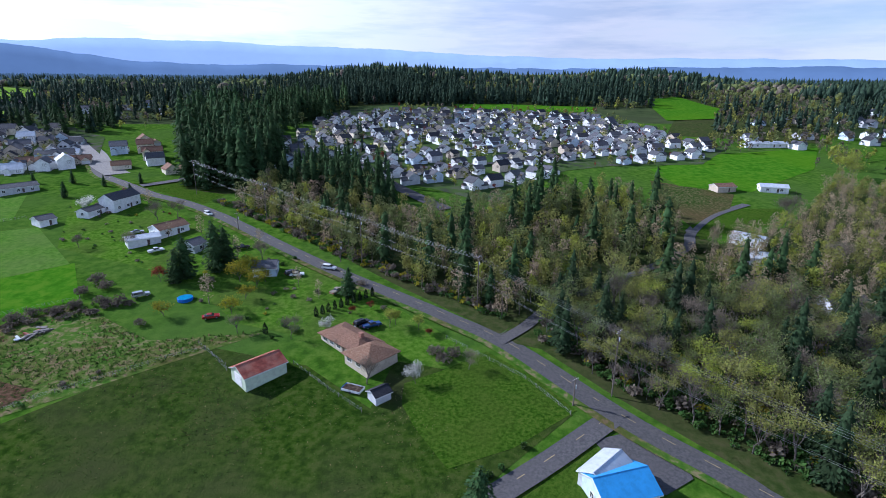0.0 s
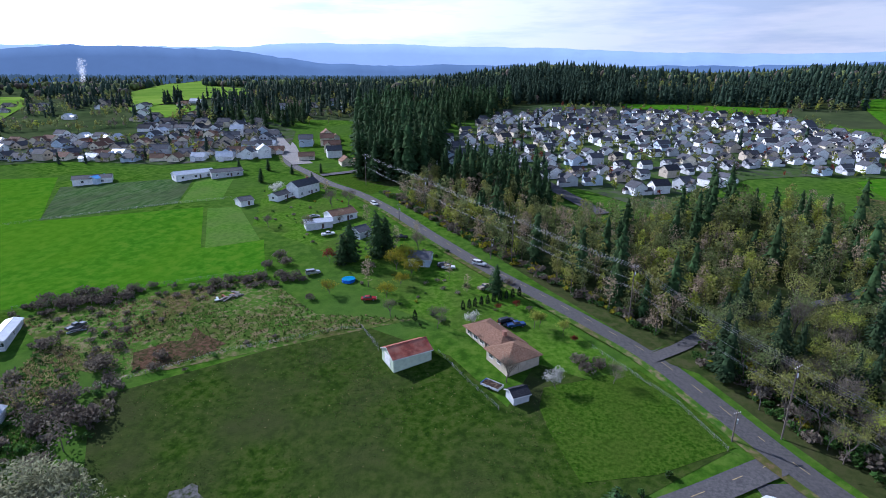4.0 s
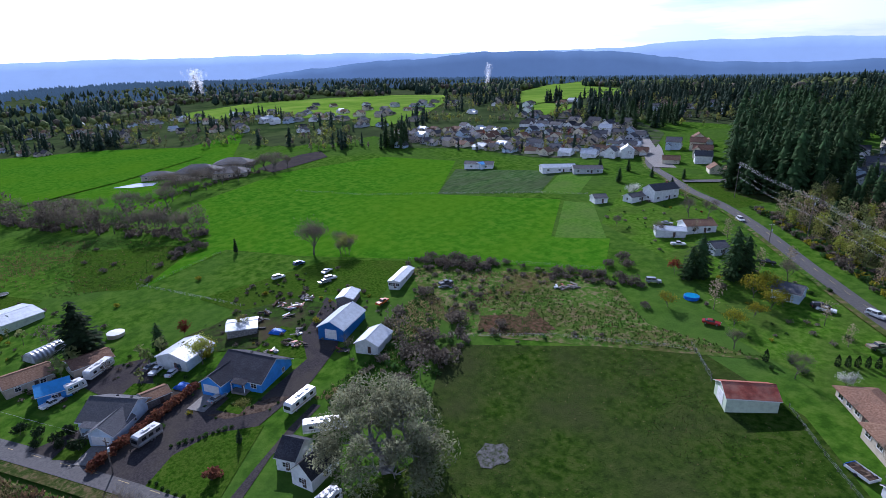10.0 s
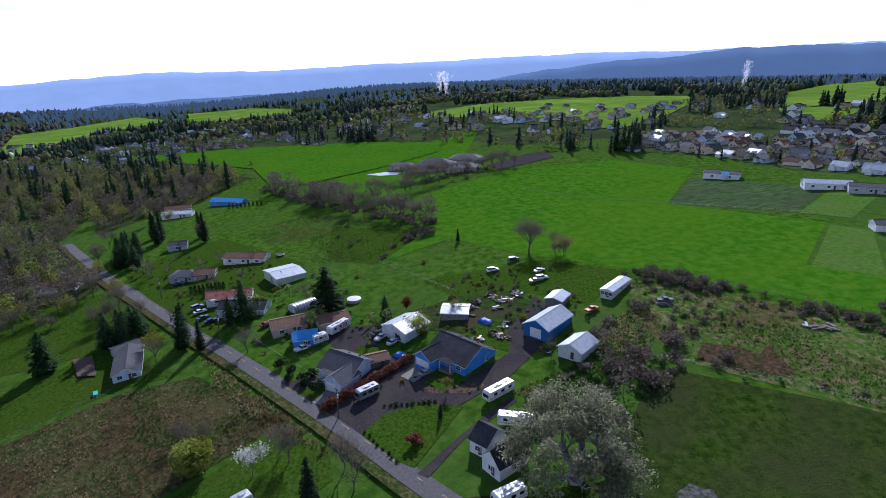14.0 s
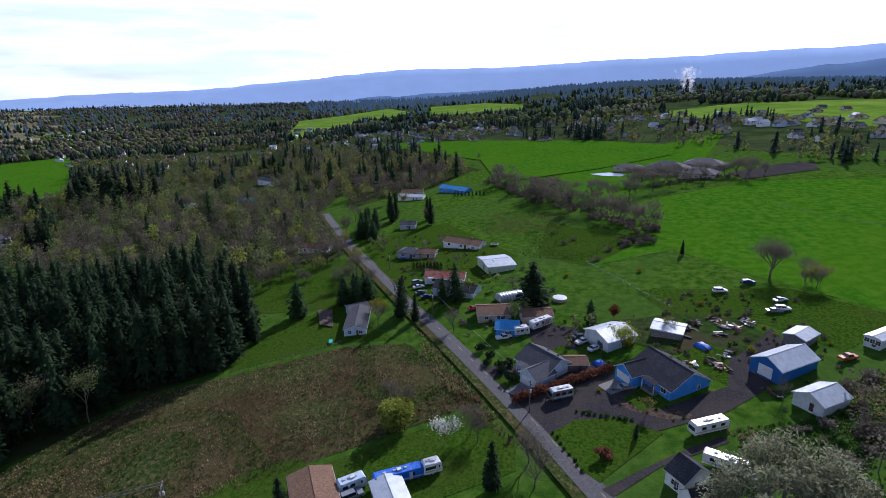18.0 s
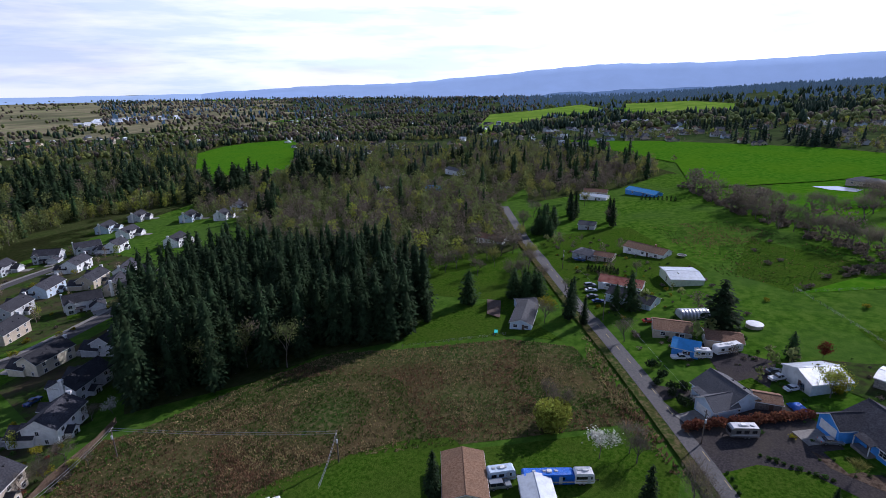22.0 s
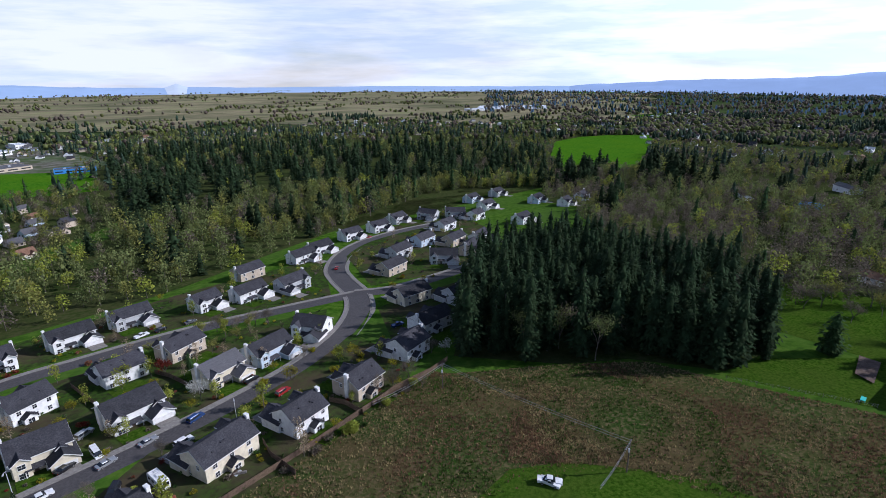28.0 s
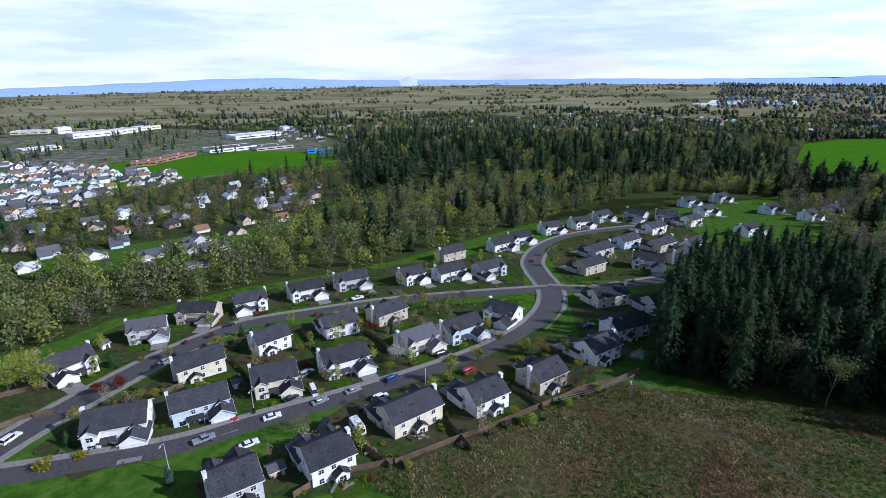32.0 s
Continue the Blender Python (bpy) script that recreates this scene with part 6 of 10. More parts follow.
road("main_road", MAIN_ROAD, 7.6, M["asphalt"], "worn grey two-lane country road with a faded centre line", lines=True)
road("lane_road", LANE, 6.4, M["asphalt"], "straight grey country lane with a dashed centre line", lines=True, lift=0.16)
road("street_road", STREET, 9.4, M["asphalt_street"], "dark asphalt residential street between houses", True, lift=0.14)
road("crescent_road", CRESCENT, 8.6, M["asphalt_street"], "dark asphalt residential crescent between houses", True, lift=0.16)
road("side_street_road", SIDE_STREET, 8.6, M["asphalt_street"], "dark asphalt side street", True, lift=0.18)
WOODS_DRIVE = [(23.9, 129.4), (33.4, 137.7), (43.8, 149.1), (63.5, 162.1), (90.2, 178.4), (110.2, 194.8), (119.8, 210.4), (141.3, 232.3), (168.2, 249.3)]
road("woods_drive", WOODS_DRIVE, 5.0, M["asphalt"], "narrow drive through the woods")
for side, key in ((1, "brown_meadow"), (-1, "scrub")):
    tagged(ribbon("verge", LANE[2:], 2.6, M[key], 0.1, side * 4.6), "strip of dry verge grass along the lane", "verge", kind="structure")
for side in (1, -1):
    tagged(ribbon("verge", MAIN_ROAD, 2.2, M["scrub"], 0.09, side * 4.9), "rough grass verge along the road", "verge", kind="structure")

# fields
patch('field', [(-104, 86), (-65, 121), (-52, 129), (-26, 120), (-9, 103), (-4, 121), (28, 111), (36, 99), (16, 82), (-80, 26), (-73, 55), (-83, 62), (-102, 83)], M['field_dark'], 0.05, 'rough dark green field grass with mossy patches', 'field')
patch('pasture', [(-222, 30), (-240, 69), (-205, 88), (-165, 117), (-101, 157), (-118, 185), (-138, 172), (-170, 218), (-232, 186), (-294, 253), (-357, 232), (-377, 154), (-336, 71), (-267, 71)], M['pasture'], 0.07, 'bright green level pasture grass', 'field')
patch('pasture', [(-136, 172), (-119, 184), (-153, 222), (-167, 217)], M['pale_grass'], 0.08, 'paler mown grass strip beside the pasture', 'field')
patch('garden_plot', [(-233, 187), (-273, 235), (-212, 268), (-187, 221)], M['plot'], 0.07, 'weedy dark green garden plot behind houses', 'field')
patch('field', [(-186, 221), (-209, 267), (-189, 273), (-169, 231)], M['pale_grass'], 0.08, 'pale green enclosed paddock grass', 'field')
patch('field', [(-341, 21), (-351, 44), (-360, 74), (-423, 79), (-447, 140), (-661, 232), (-557, 105), (-615, 51)], M['pasture'], 0.10, 'bright green far pasture grass', 'field')
patch('scrub_field', [(-158, 111), (-99, 154), (-70, 133), (-40, 136), (-104, 93), (-120, 95)], M['scrub'], 0.07, 'overgrown strip of brambles and dead grass', 'field')
patch('field', [(-241, 10), (-223, 29), (-237, 66), (-267, 54), (-299, 16)], M['lawn'], 0.05, 'rough green paddock with weeds', 'field')
patch('dry_meadow', [(19, -98), (5, -102), (-4, -106), (-18, -113), (-33, -122), (-45, -128), (-62, -137), (-67, -133), (-102, -120), (-125, -109), (-136, -87), (-154, -56), (-155, -35), (-121, -8), (-103, -36), (-82, -70), (-72, -75), (-49, -78), (-42, -68)], M['brown_meadow'], 0.06, 'dry brown meadow with dead tussocks', 'field')
patch('lawn', [(-138, -90), (-157, -93), (-191, -73), (-166, -49), (-158, -39), (-157, -57)], M['lawn'], 0.09, 'bright mown lawn behind a house', 'lawn')
patch('lawn', [(-80, -70), (-101, -35), (-117, -10), (-103, 1), (-95, 1), (-52, -75), (-64, -79)], M['lawn'], 0.08, 'mown green lawn beside parked vehicles', 'lawn')
patch('lawn', [(-238, -141), (-253, -83), (-197, -51), (-186, -76), (-183, -110)], M['lawn'], 0.08, 'green lawn under scattered trees', 'lawn')
patch('lawn', [(-107, 8), (-113, 15), (-114, 24), (-108, 34), (-92, 18), (-96, 14)], M['lawn'], 0.12, 'triangular green lawn by the driveway', 'lawn')
patch('gravel_yard', [(-115, 1), (-139, -10), (-140, 11), (-170, 0), (-163, 21), (-143, 18), (-133, 29), (-117, 34), (-127, 54), (-144, 60), (-159, 77), (-145, 77), (-126, 63), (-116, 50), (-108, 31), (-109, 12), (-104, 6)], M['gravel'], 0.11, 'worn brown-grey gravel yard and driveway', 'yard')
patch('track', [(-90, 18), (-96, 27), (-103, 38), (-107, 46), (-105, 47), (-97, 31), (-88, 20)], M['gravel'], 0.10, 'narrow dirt track through grass', 'track')
patch('lawn', [(-127, 54), (-143, 69), (-157, 59), (-141, 45)], M['lawn'], 0.09, 'small green lawn among farm sheds', 'lawn')
patch('lawn', [(-171, 51), (-194, 44), (-190, 95), (-162, 117), (-144, 89), (-161, 78), (-168, 63)], M['lawn'], 0.08, 'mown green yard beside the pasture', 'lawn')
patch('lawn', [(-273, -85), (-296, -72), (-314, -44), (-242, -0), (-203, -20), (-176, -35), (-234, -66)], M['lawn'], 0.05, 'green lawns round country houses', 'lawn')
patch('lawn', [(-49, 141), (-73, 168), (-96, 182), (-132, 199), (-163, 265), (-119, 255), (-65, 203), (-26, 171), (-4, 149), (9, 134), (28, 112), (-4, 121), (-25, 132)], M['garden_lawn'], 0.07, 'bright green gardens and lawns beside the road', 'lawn')
patch('field', [(215, 366), (317, 396), (259, 323), (185, 271), (150, 283), (151, 323)], M['pasture'], 0.12, 'bright green paddock behind houses', 'field')
patch('scrub_field', [(139, 295), (172, 266), (153, 238), (124, 219), (123, 252)], M['brown_meadow'], 0.10, 'tawny rough grass clearing', 'field')
patch('lawn', [(124, 219), (158, 242), (184, 242), (159, 218), (120, 202)], M['lawn'], 0.10, 'green lawn inside a curving drive', 'lawn')
patch('verge', [(-148, 291), (-122, 299), (-92, 269), (-97, 253), (-119, 269)], M['lawn'], 0.06, 'green road verge below tall firs', 'verge')
patch('lawn', [(18, 77), (37, 90), (44, 82), (40, 76), (35, 71), (12, 72)], M['lawn'], 0.08, 'green lawn beside a blue-roofed house', 'lawn')
patch('town_ground', [(319, -381), (314, -408), (297, -479), (273, -656), (174, -726), (112, -1000), (213, -1242), (612, -1419), (964, -1331), (1003, -1282)], M['town'], 0.12, 'grey paved yards and lots of the town', 'ground')
patch('field', [(448, -827), (338, -942), (241, -941), (121, -905), (97, -714), (251, -689), (332, -579), (396, -589)], M['pasture'], 0.30, 'green school playing field', 'field')
patch('field', [(330, -430), (305, -493), (292, -470), (311, -404)], M['lawn'], 0.25, 'strip of green grass beside mobile homes', 'field')
patch('field', [(-2454, -3131), (-3354, -2288), (-3954, -2936), (-2999, -3830)], M['pasture'], 2.20, 'distant green farmland strip on the plain', 'field')
patch('lake', [(-1053, -1904), (-1347, -1821), (-1475, -2016), (-1201, -2120)], M['lake'], 2.00, 'pale distant water on the plain', 'water')
patch('garden_ground', [(17, -136), (-4, -148), (-48, -181), (-58, -151), (-52, -130), (6, -101), (23, -93), (38, -86), (53, -99), (37, -110)], M['garden'], 0.05, 'patchy earth and grass gardens between estate houses', 'garden')
patch('garden_ground', [(80, -103), (64, -116), (43, -128), (7, -149), (-34, -172), (-46, -214), (9, -207), (67, -187), (81, -164), (93, -137), (98, -116)], M['garden'], 0.05, 'patchy earth and grass gardens between estate houses', 'garden')
patch('garden_ground', [(113, -127), (103, -155), (91, -179), (72, -206), (9, -226), (-52, -230), (-64, -302), (10, -274), (81, -235), (121, -198), (129, -161), (129, -140)], M['garden'], 0.05, 'patchy earth and grass gardens between estate houses', 'garden')
patch('garden_ground', [(-73, -235), (-131, -237), (-188, -315), (-195, -413), (-129, -358), (-78, -300)], M['garden'], 0.05, 'patchy earth and grass gardens between estate houses', 'garden')
patch('garden_ground', [(-66, -204), (-122, -221), (-118, -199), (-67, -150), (-56, -151)], M['garden'], 0.05, 'patchy earth and grass gardens between estate houses', 'garden')
patch('garden_bed', [(-122, 25), (-117, 28), (-113, 36), (-114, 43), (-117, 40), (-118, 32)], M['soil'], 0.14, 'dug garden bed with small plants', 'garden')
patch('worn_ground', [(-168, 32), (-169, 42), (-172, 51), (-167, 69), (-155, 74), (-142, 61), (-151, 57), (-144, 46), (-152, 35)], M['garden'], 0.13, 'worn bare earth and weeds among sheds', 'ground')

patch('forecourt', [(38, 91), (47, 93), (54, 86), (54, 80), (47, 76.5), (41.5, 80)], M['asphalt'], 0.2, 'asphalt forecourt of the blue-roofed house', 'yard')
patch('bramble_bed', [(-109, 104), (-103, 111), (-96, 113), (-87, 110), (-94, 102), (-103, 97)], M['bramble_ground'], 0.12, 'red-brown dead bramble patch', 'field')
patch('bramble_bed', [(-101, 119), (-96, 116), (-87, 113), (-91, 107), (-98, 112)], M['bramble_ground'], 0.13, 'red-brown dead bramble patch', 'field')
patch('mud_patch', [(-64 + (3.4 + 0.7 * math.sin(k * 2.3)) * math.cos(k * 0.4488), 65 + (3.6 + 0.6 * math.cos(k * 1.7)) * math.sin(k * 0.4488)) for k in range(14)], M['mud'], 0.13, 'round patch of dried grey mud in the field', 'mud')
patch('lawn', [(-1.5, 111.7), (8.4, 116.7), (20.2, 124.4), (30.5, 112.4), (37.3, 100.3), (21.1, 89.7), (7.0, 84.7), (0.7, 96.8), (-2.0, 104.2)], M['lawn'], 0.1, 'mown green paddock beside the road', 'lawn')
tagged(ribbon('verge', MAIN_ROAD[1:5], 3.0, M['garden_lawn'], 0.12, -6.8), 'bright green mown verge below the wood', 'verge', kind='structure')
# farmyard along the lane
caravan(16.3, -117.5, 117, 6.0, 'white and blue camper parked beside a house')
plain_house(-134.9, 69.9, 33, 8.4, 14.5, 3.6, 2.2, 'metal_blue', 'roof_white', 'dark blue steel barn with pale metal roof', along='y', wins=0, door=False, garage=2, category='barn', name='barn')
plain_house(-119.1, 71.3, 32, 7.0, 9.5, 2.8, 1.7, 'metal_white', 'roof_white', 'white steel shed with translucent roof strips', along='y', wins=0, door=True, category='shed', name='shed')
plain_house(-150.0, 80.7, 42, 5.7, 8.0, 2.8, 0.9, 'wood_grey', 'roof_white', 'open grey shed with white metal roof', along='y', wins=0, door=False, category='shed', name='shed')
plain_house(-149.9, 102.8, 34, 4.0, 15.0, 2.6, 0.5, 'metal_white', 'roof_white', 'long white single-wide mobile home', along='y', wins=3, category='mobile home', name='mobile_home')
town_house(-130.4, 40.3, 31, 'siding_blue', 'roof_dark', 14.6, 13.0, storeys=1, wing=-1, chimney=0, bump_out=False, group='farmyard houses', label='bright blue one-storey house with dark roof')
caravan(-108.9, 43.6, -65, 9.2, 'white motor home with beige stripes', motor=True, name='motor_home')
caravan(-96.1, 43.7, 64, 10.0, 'white fifth-wheel trailer with grey graphics', stripe='siding_grey')
caravan(-76.2, 33.0, -76, 7.0, 'white travel trailer beside the willow')
caravan(-122.5, 12.2, -64, 6.4, 'silver travel trailer with rounded ends', wall='chrome', stripe='siding_grey')
caravan(-164.9, 8.4, 133, 9.0, 'white travel trailer with roof vents')
caravan(-159.4, 1.9, 112, 5.0, 'small white camper trailer')
plain_house(-92.4, 34.6, 33, 4.5, 7.0, 3.0, 2.4, 'siding_white', 'roof_dark', 'white cottage wing with steep black roof', along='x', wins=1)
plain_house(-85.4, 35.9, 21, 5.4, 8.0, 3.0, 2.6, 'siding_white', 'roof_dark', 'small white cottage with black roof under a willow', along='y', wins=1)
plain_house(-153.4, 28.9, 34, 10.3, 11.0, 3.2, 1.8, 'metal_white', 'roof_white', 'pale steel workshop with white metal roof', along='y', wins=0, category='shed', name='shed')
town_house(-137.3, 8.5, 44, 'siding_paleblue', 'roof_grey', 11.7, 11.0, storeys=1, wing=1, chimney=0, bump_out=False, group='farmyard houses', label='grey-blue house with grey roof behind a hedge')
plain_house(-138.2, 17.3, 98, 5.8, 5.0, 2.3, 0.9, 'wood_grey', 'roof_brown', 'low shed with faded brown roof', wins=0, category='shed', name='shed')
plain_house(-157.7, 47.0, 67, 8.8, 8.0, 2.4, 0.8, 'wood_grey', 'roof_white', 'patched grey shed with pale tin roof', wins=0, door=False, category='shed', name='shed')
plain_house(-174.6, -8.0, 100, 11.5, 9.0, 2.7, 1.6, 'siding_tan', 'roof_brown', 'low house with brown shingle roof', wins=2)
plain_house(-161.5, -2.6, 89, 7.4, 7.0, 2.8, 1.6, 'siding_blue', 'roof_blue', 'small blue house with blue metal roof', wins=1)
plain_house(-171.3, 6.9, 100, 10.3, 8.0, 2.6, 1.2, 'siding_tan', 'roof_brown', 'long low outbuilding with brown roof', wins=1, category='outbuilding')
plain_house(-227.6, -9.4, 23, 14.7, 13.0, 3.0, 1.0, 'metal_green', 'roof_white', 'pale steel barn with rust-stained roof', along='y', wins=0, category='barn', name='barn')
plain_house(-262.6, -27.4, 69, 20.3, 9.0, 2.7, 1.8, 'siding_white', 'roof_brown', 'ranch house with dark red-brown roof', wins=3, chimney=True)
plain_house(-251.2, -53.0, 76, 12.4, 9.0, 2.7, 1.8, 'siding_grey', 'roof_grey', 'grey ranch house with hipped roof', hip=True, wins=2)
plain_house(-249.4, -44.7, 86, 8.7, 7.0, 2.5, 1.2, 'siding_tan', 'roof_brown', 'carport with pale brown roof', wins=0, category='carport')
plain_house(-213.0, -30.5, 88, 16.9, 8.0, 2.7, 1.7, 'siding_white', 'roof_rust', 'white house with red-brown roof', wins=2)
plain_house(-198.3, -23.8, 73, 17.5, 9.0, 2.7, 1.9, 'siding_paleblue', 'roof_dark', 'pale blue house with dark roof', wins=2)
plain_house(-395.3, -82.2, 86, 19.3, 9.0, 2.8, 1.2, 'siding_white', 'roof_white', 'white building with pale metal roof', wins=2)
plain_house(-413.0, -50.3, 60, 26.0, 9.0, 2.8, 1.8, 'siding_blue', 'roof_blue', 'blue house with dark blue roof', wins=2)
plain_house(-307.9, -66.8, 93, 9.5, 7.0, 2.8, 1.6, 'siding_grey', 'roof_grey', 'grey cottage with grey roof', wins=1)
plain_house(-171.0, -57.2, 101, 7.7, 18.0, 2.6, 1.5, 'siding_paleblue', 'roof_grey', 'pale blue ranch house with grey roof beside the meadow', wins=2, along='y')
plain_house(-181.9, -60.5, 124, 7.7, 7.0, 2.5, 1.3, 'siding_paleblue', 'roof_grey', 'grey-roofed garage wing of a ranch house', wins=0, along='x')
patch('deck', [(-171, -72), (-169, -66), (-185, -72), (-185, -78)], M['wood_fence'], 0.50, 'red-brown wooden deck beside the ranch house', 'deck')
plain_house(-269.4, -111.7, 85, 17.6, 8.0, 2.7, 1.8, 'siding_white', 'roof_brown', 'white house half hidden by bare trees', wins=2)
plain_house(-412.9, -85.3, 98, 17.2, 8.0, 2.7, 1.8, 'siding_tan', 'roof_brown', 'red-brown farm shed among trees', wins=0, category='shed', name='shed')
plain_house(-521.2, -261.3, 61, 26.0, 9.0, 5.0, 2.4, 'siding_white', 'roof_grey', 'two-storey pale house on a green rise', wins=2)
plain_house(-423.7, -233.9, 107, 14.9, 9.0, 3.0, 2.0, 'siding_blue', 'roof_blue', 'far blue-roofed barn among trees', wins=0, category='barn', name='barn')
plain_house(-422.6, -289.1, 81, 14.6, 7.0, 3.0, 1.5, 'siding_white', 'roof_white', 'far white shed among trees', wins=0, category='shed', name='shed')
car('suv', 'white', -188.3, 71.9, 97, group='vehicles in the farmyards')
car('sedan', 'white', -178.8, 87.6, 113, group='vehicles in the farmyards')
car('sedan', 'silver', -170.3, 82.2, 95, group='vehicles in the farmyards')
car('suv', 'white', -171.5, 85.2, 93, group='vehicles in the farmyards')
car('suv', 'blue', -195.0, 83.6, 101, group='vehicles in the farmyards')
car('sedan', 'silver', -126.2, 29.1, 111, group='vehicles in the farmyards')
car('sedan', 'grey', -155.9, 20.1, 121, group='vehicles in the farmyards')
car('pickup', 'white', -152.3, 20.7, 133, group='vehicles in the farmyards')
car('sedan', 'white', -147.9, 23.7, 132, group='vehicles in the farmyards')
car('pickup', 'white', -156.4, -3.6, 116, group='vehicles in the farmyards')
car('pickup', 'orange', -139.5, 87.6, 111, group='vehicles in the farmyards')
car('pickup', 'grey', -134.8, 111.3, 79, group='vehicles in the farmyards')
car('suv', 'silver', -210.6, -42.7, 129, group='vehicles in the farmyards')
car('sedan', 'white', -205.4, -41.0, 124, group='vehicles in the farmyards')
car('sedan', 'grey', -198.8, -39.0, 130, group='vehicles in the farmyards')
car('sedan', 'blue', -194.3, -35.7, 121, group='vehicles in the farmyards')
car('sedan', 'red', -180.7, -15.4, 118, group='vehicles in the farmyards')
car('pickup', 'blue', -244.0, -55.2, 93, group='vehicles in the farmyards')
car('suv', 'grey', -148.9, 27.5, 98, group='vehicles in the farmyards')
caravan(-211.4, -34.1, 134, 9.0, 'white travel trailer beside a house')

# road side
plain_house(-36.5, 116.1, 43, 10.7, 7.0, 3.3, 1.7, 'metal_green', 'roof_rust', 'pale green steel barn with rusty red roof', along='x', wins=0, door=False, garage=-1, category='barn', name='barn')
ranch_house(-14.0, 127.0, -47)
plain_house(-7.1, 106.4, 36, 4.1, 3.6, 2.1, 0.9, 'siding_grey', 'roof_dark', 'small pale garden shed with dark roof', wins=0, door=False, category='shed', name='shed')
plain_house(-132.5, 248.5, 74, 15.7, 8.0, 5.2, 2.4, 'siding_white', 'roof_grey', 'white two-storey farmhouse with grey roof', wins=3, chimney=True)
plain_house(-139.8, 238.4, 77, 11.1, 6.0, 2.6, 1.4, 'siding_white', 'roof_grey', 'small white outbuilding with grey roof', wins=1, category='outbuilding')
plain_house(-152.7, 225.9, 57, 6.5, 7.0, 2.6, 1.4, 'siding_white', 'roof_grey', 'small white shed in the pasture', wins=0, category='shed', name='shed')
plain_house(-97.2, 214.7, 54, 12.4, 8.0, 3.0, 1.7, 'siding_white', 'roof_brown', 'low white house with brown roof', wins=2)
plain_house(-102.6, 203.2, 36, 11.3, 7.0, 2.8, 0.8, 'metal_white', 'roof_white', 'long white metal workshop among trees', wins=0, category='shed', name='shed')
plain_house(-80.8, 196.4, 62, 6.1, 7.0, 2.8, 1.6, 'siding_grey', 'roof_grey', 'grey cottage between dark firs', wins=1)
plain_house(-49.0, 175.0, 5, 7.7, 7.0, 2.8, 1.8, 'siding_paleblue', 'roof_grey', 'pale blue house with grey roof behind shrubs', wins=1)
plain_house(36.8, 80.3, -51, 6.4, 9.0, 3.2, 1.6, 'metal_white', 'roof_white', 'white shed with weathered metal roof', along='y', wins=0, category='shed', name='shed', garage=2)
plain_house(38.0, 77.1, 13, 11.0, 9.0, 3.0, 2.2, 'siding_paleblue', 'roof_blue', 'house with bright blue metal roof', wins=1)
plain_house(169.9, 273.9, 10, 11.5, 7.0, 2.8, 1.3, 'siding_tan', 'roof_brown', 'tan shed at the edge of a paddock', wins=0, category='shed', name='shed')
plain_house(197.3, 272.4, -19, 13.6, 7.0, 2.8, 1.3, 'siding_white', 'roof_white', 'white mobile home at a field edge', wins=2)
plain_house(136.7, 196.5, -51, 11.7, 8.0, 3.0, 1.5, 'siding_white', 'roof_white', 'white house among bare trees', wins=2)
plain_house(128.6, 178.4, -19, 8.4, 7.0, 3.0, 1.5, 'siding_white', 'roof_white', 'white workshop among bare trees', wins=0)
plain_house(133.8, 143.1, -2, 12.3, 8.0, 3.0, 1.8, 'siding_grey', 'roof_grey', 'grey house deep in the woods', wins=1)
plain_house(275.9, 398.9, 1, 36.5, 8.0, 2.8, 1.5, 'siding_white', 'roof_white', 'long white house beside a paddock', wins=2)
car('suv', 'white', -27.9, 177.0, -19, group='vehicles near the main road')
car('suv', 'white', -89.2, 236.5, -46, group='vehicles near the main road')
car('pickup', 'black', -63.1, 196.3, 21, group='vehicles near the main road')
car('suv', 'black', -39.8, 173.0, 38, group='vehicles near the main road')
car('sedan', 'white', -38.1, 172.1, 12, group='vehicles near the main road')
car('suv', 'black', -13.6, 139.0, 41, group='vehicles near the main road')
car('pickup', 'blue', -10.7, 137.7, 29, group='vehicles near the main road')
car('sedan', 'red', -57.4, 144.3, 19, group='vehicles near the main road')
car('suv', 'silver', -83.3, 158.4, 37, group='vehicles near the main road')
car('sedan', 'white', -84.1, 198.5, 67, group='vehicles near the main road')
car('pickup', 'tan', -23.0, 159.1, 55, group='vehicles near the main road')
car('pickup', 'white', -93.9, 194.1, 43, group='vehicles near the main road')
car('sedan', 'silver', -109.7, 214.1, 33, group='vehicles near the main road')

# estate below the meadow
town_house(2.6, -120.8, 33, 'siding_cream', 'roof_dark', 15.0, 9.5, wing=1)
town_house(-18.0, -127.2, 30, 'siding_white', 'roof_dark', 11.1, 9.5, wing=1)
town_house(-37.6, -137.5, 31, 'siding_tan', 'roof_dark', 11.3, 9.5, wing=-1)
town_house(-60.4, -154.4, 30, 'siding_white', 'roof_dark', 12.8, 9.5, wing=1)
town_house(22.1, -103.1, 31, 'siding_white', 'roof_dark', 10.6, 10.0, wing=1)
town_house(40.9, -95.6, 30, 'siding_grey', 'roof_dark', 10.0, 10.0, wing=-1)
town_house(78.9, -122.4, -165, 'siding_white', 'roof_dark', 14.5, 10.5, wing=1)
town_house(61.2, -130.5, -154, 'siding_paleblue', 'roof_dark', 14.5, 9.5, wing=1, bump_out=False)
town_house(43.8, -143.7, -161, 'siding_cream', 'roof_dark', 12.7, 10.0, wing=1)
town_house(24.4, -154.5, -154, 'siding_white', 'roof_dark', 14.7, 10.0, wing=1)
town_house(0.4, -167.8, -148, 'siding_cream', 'roof_grey', 13.3, 9.0, wing=1, bump_out=True)
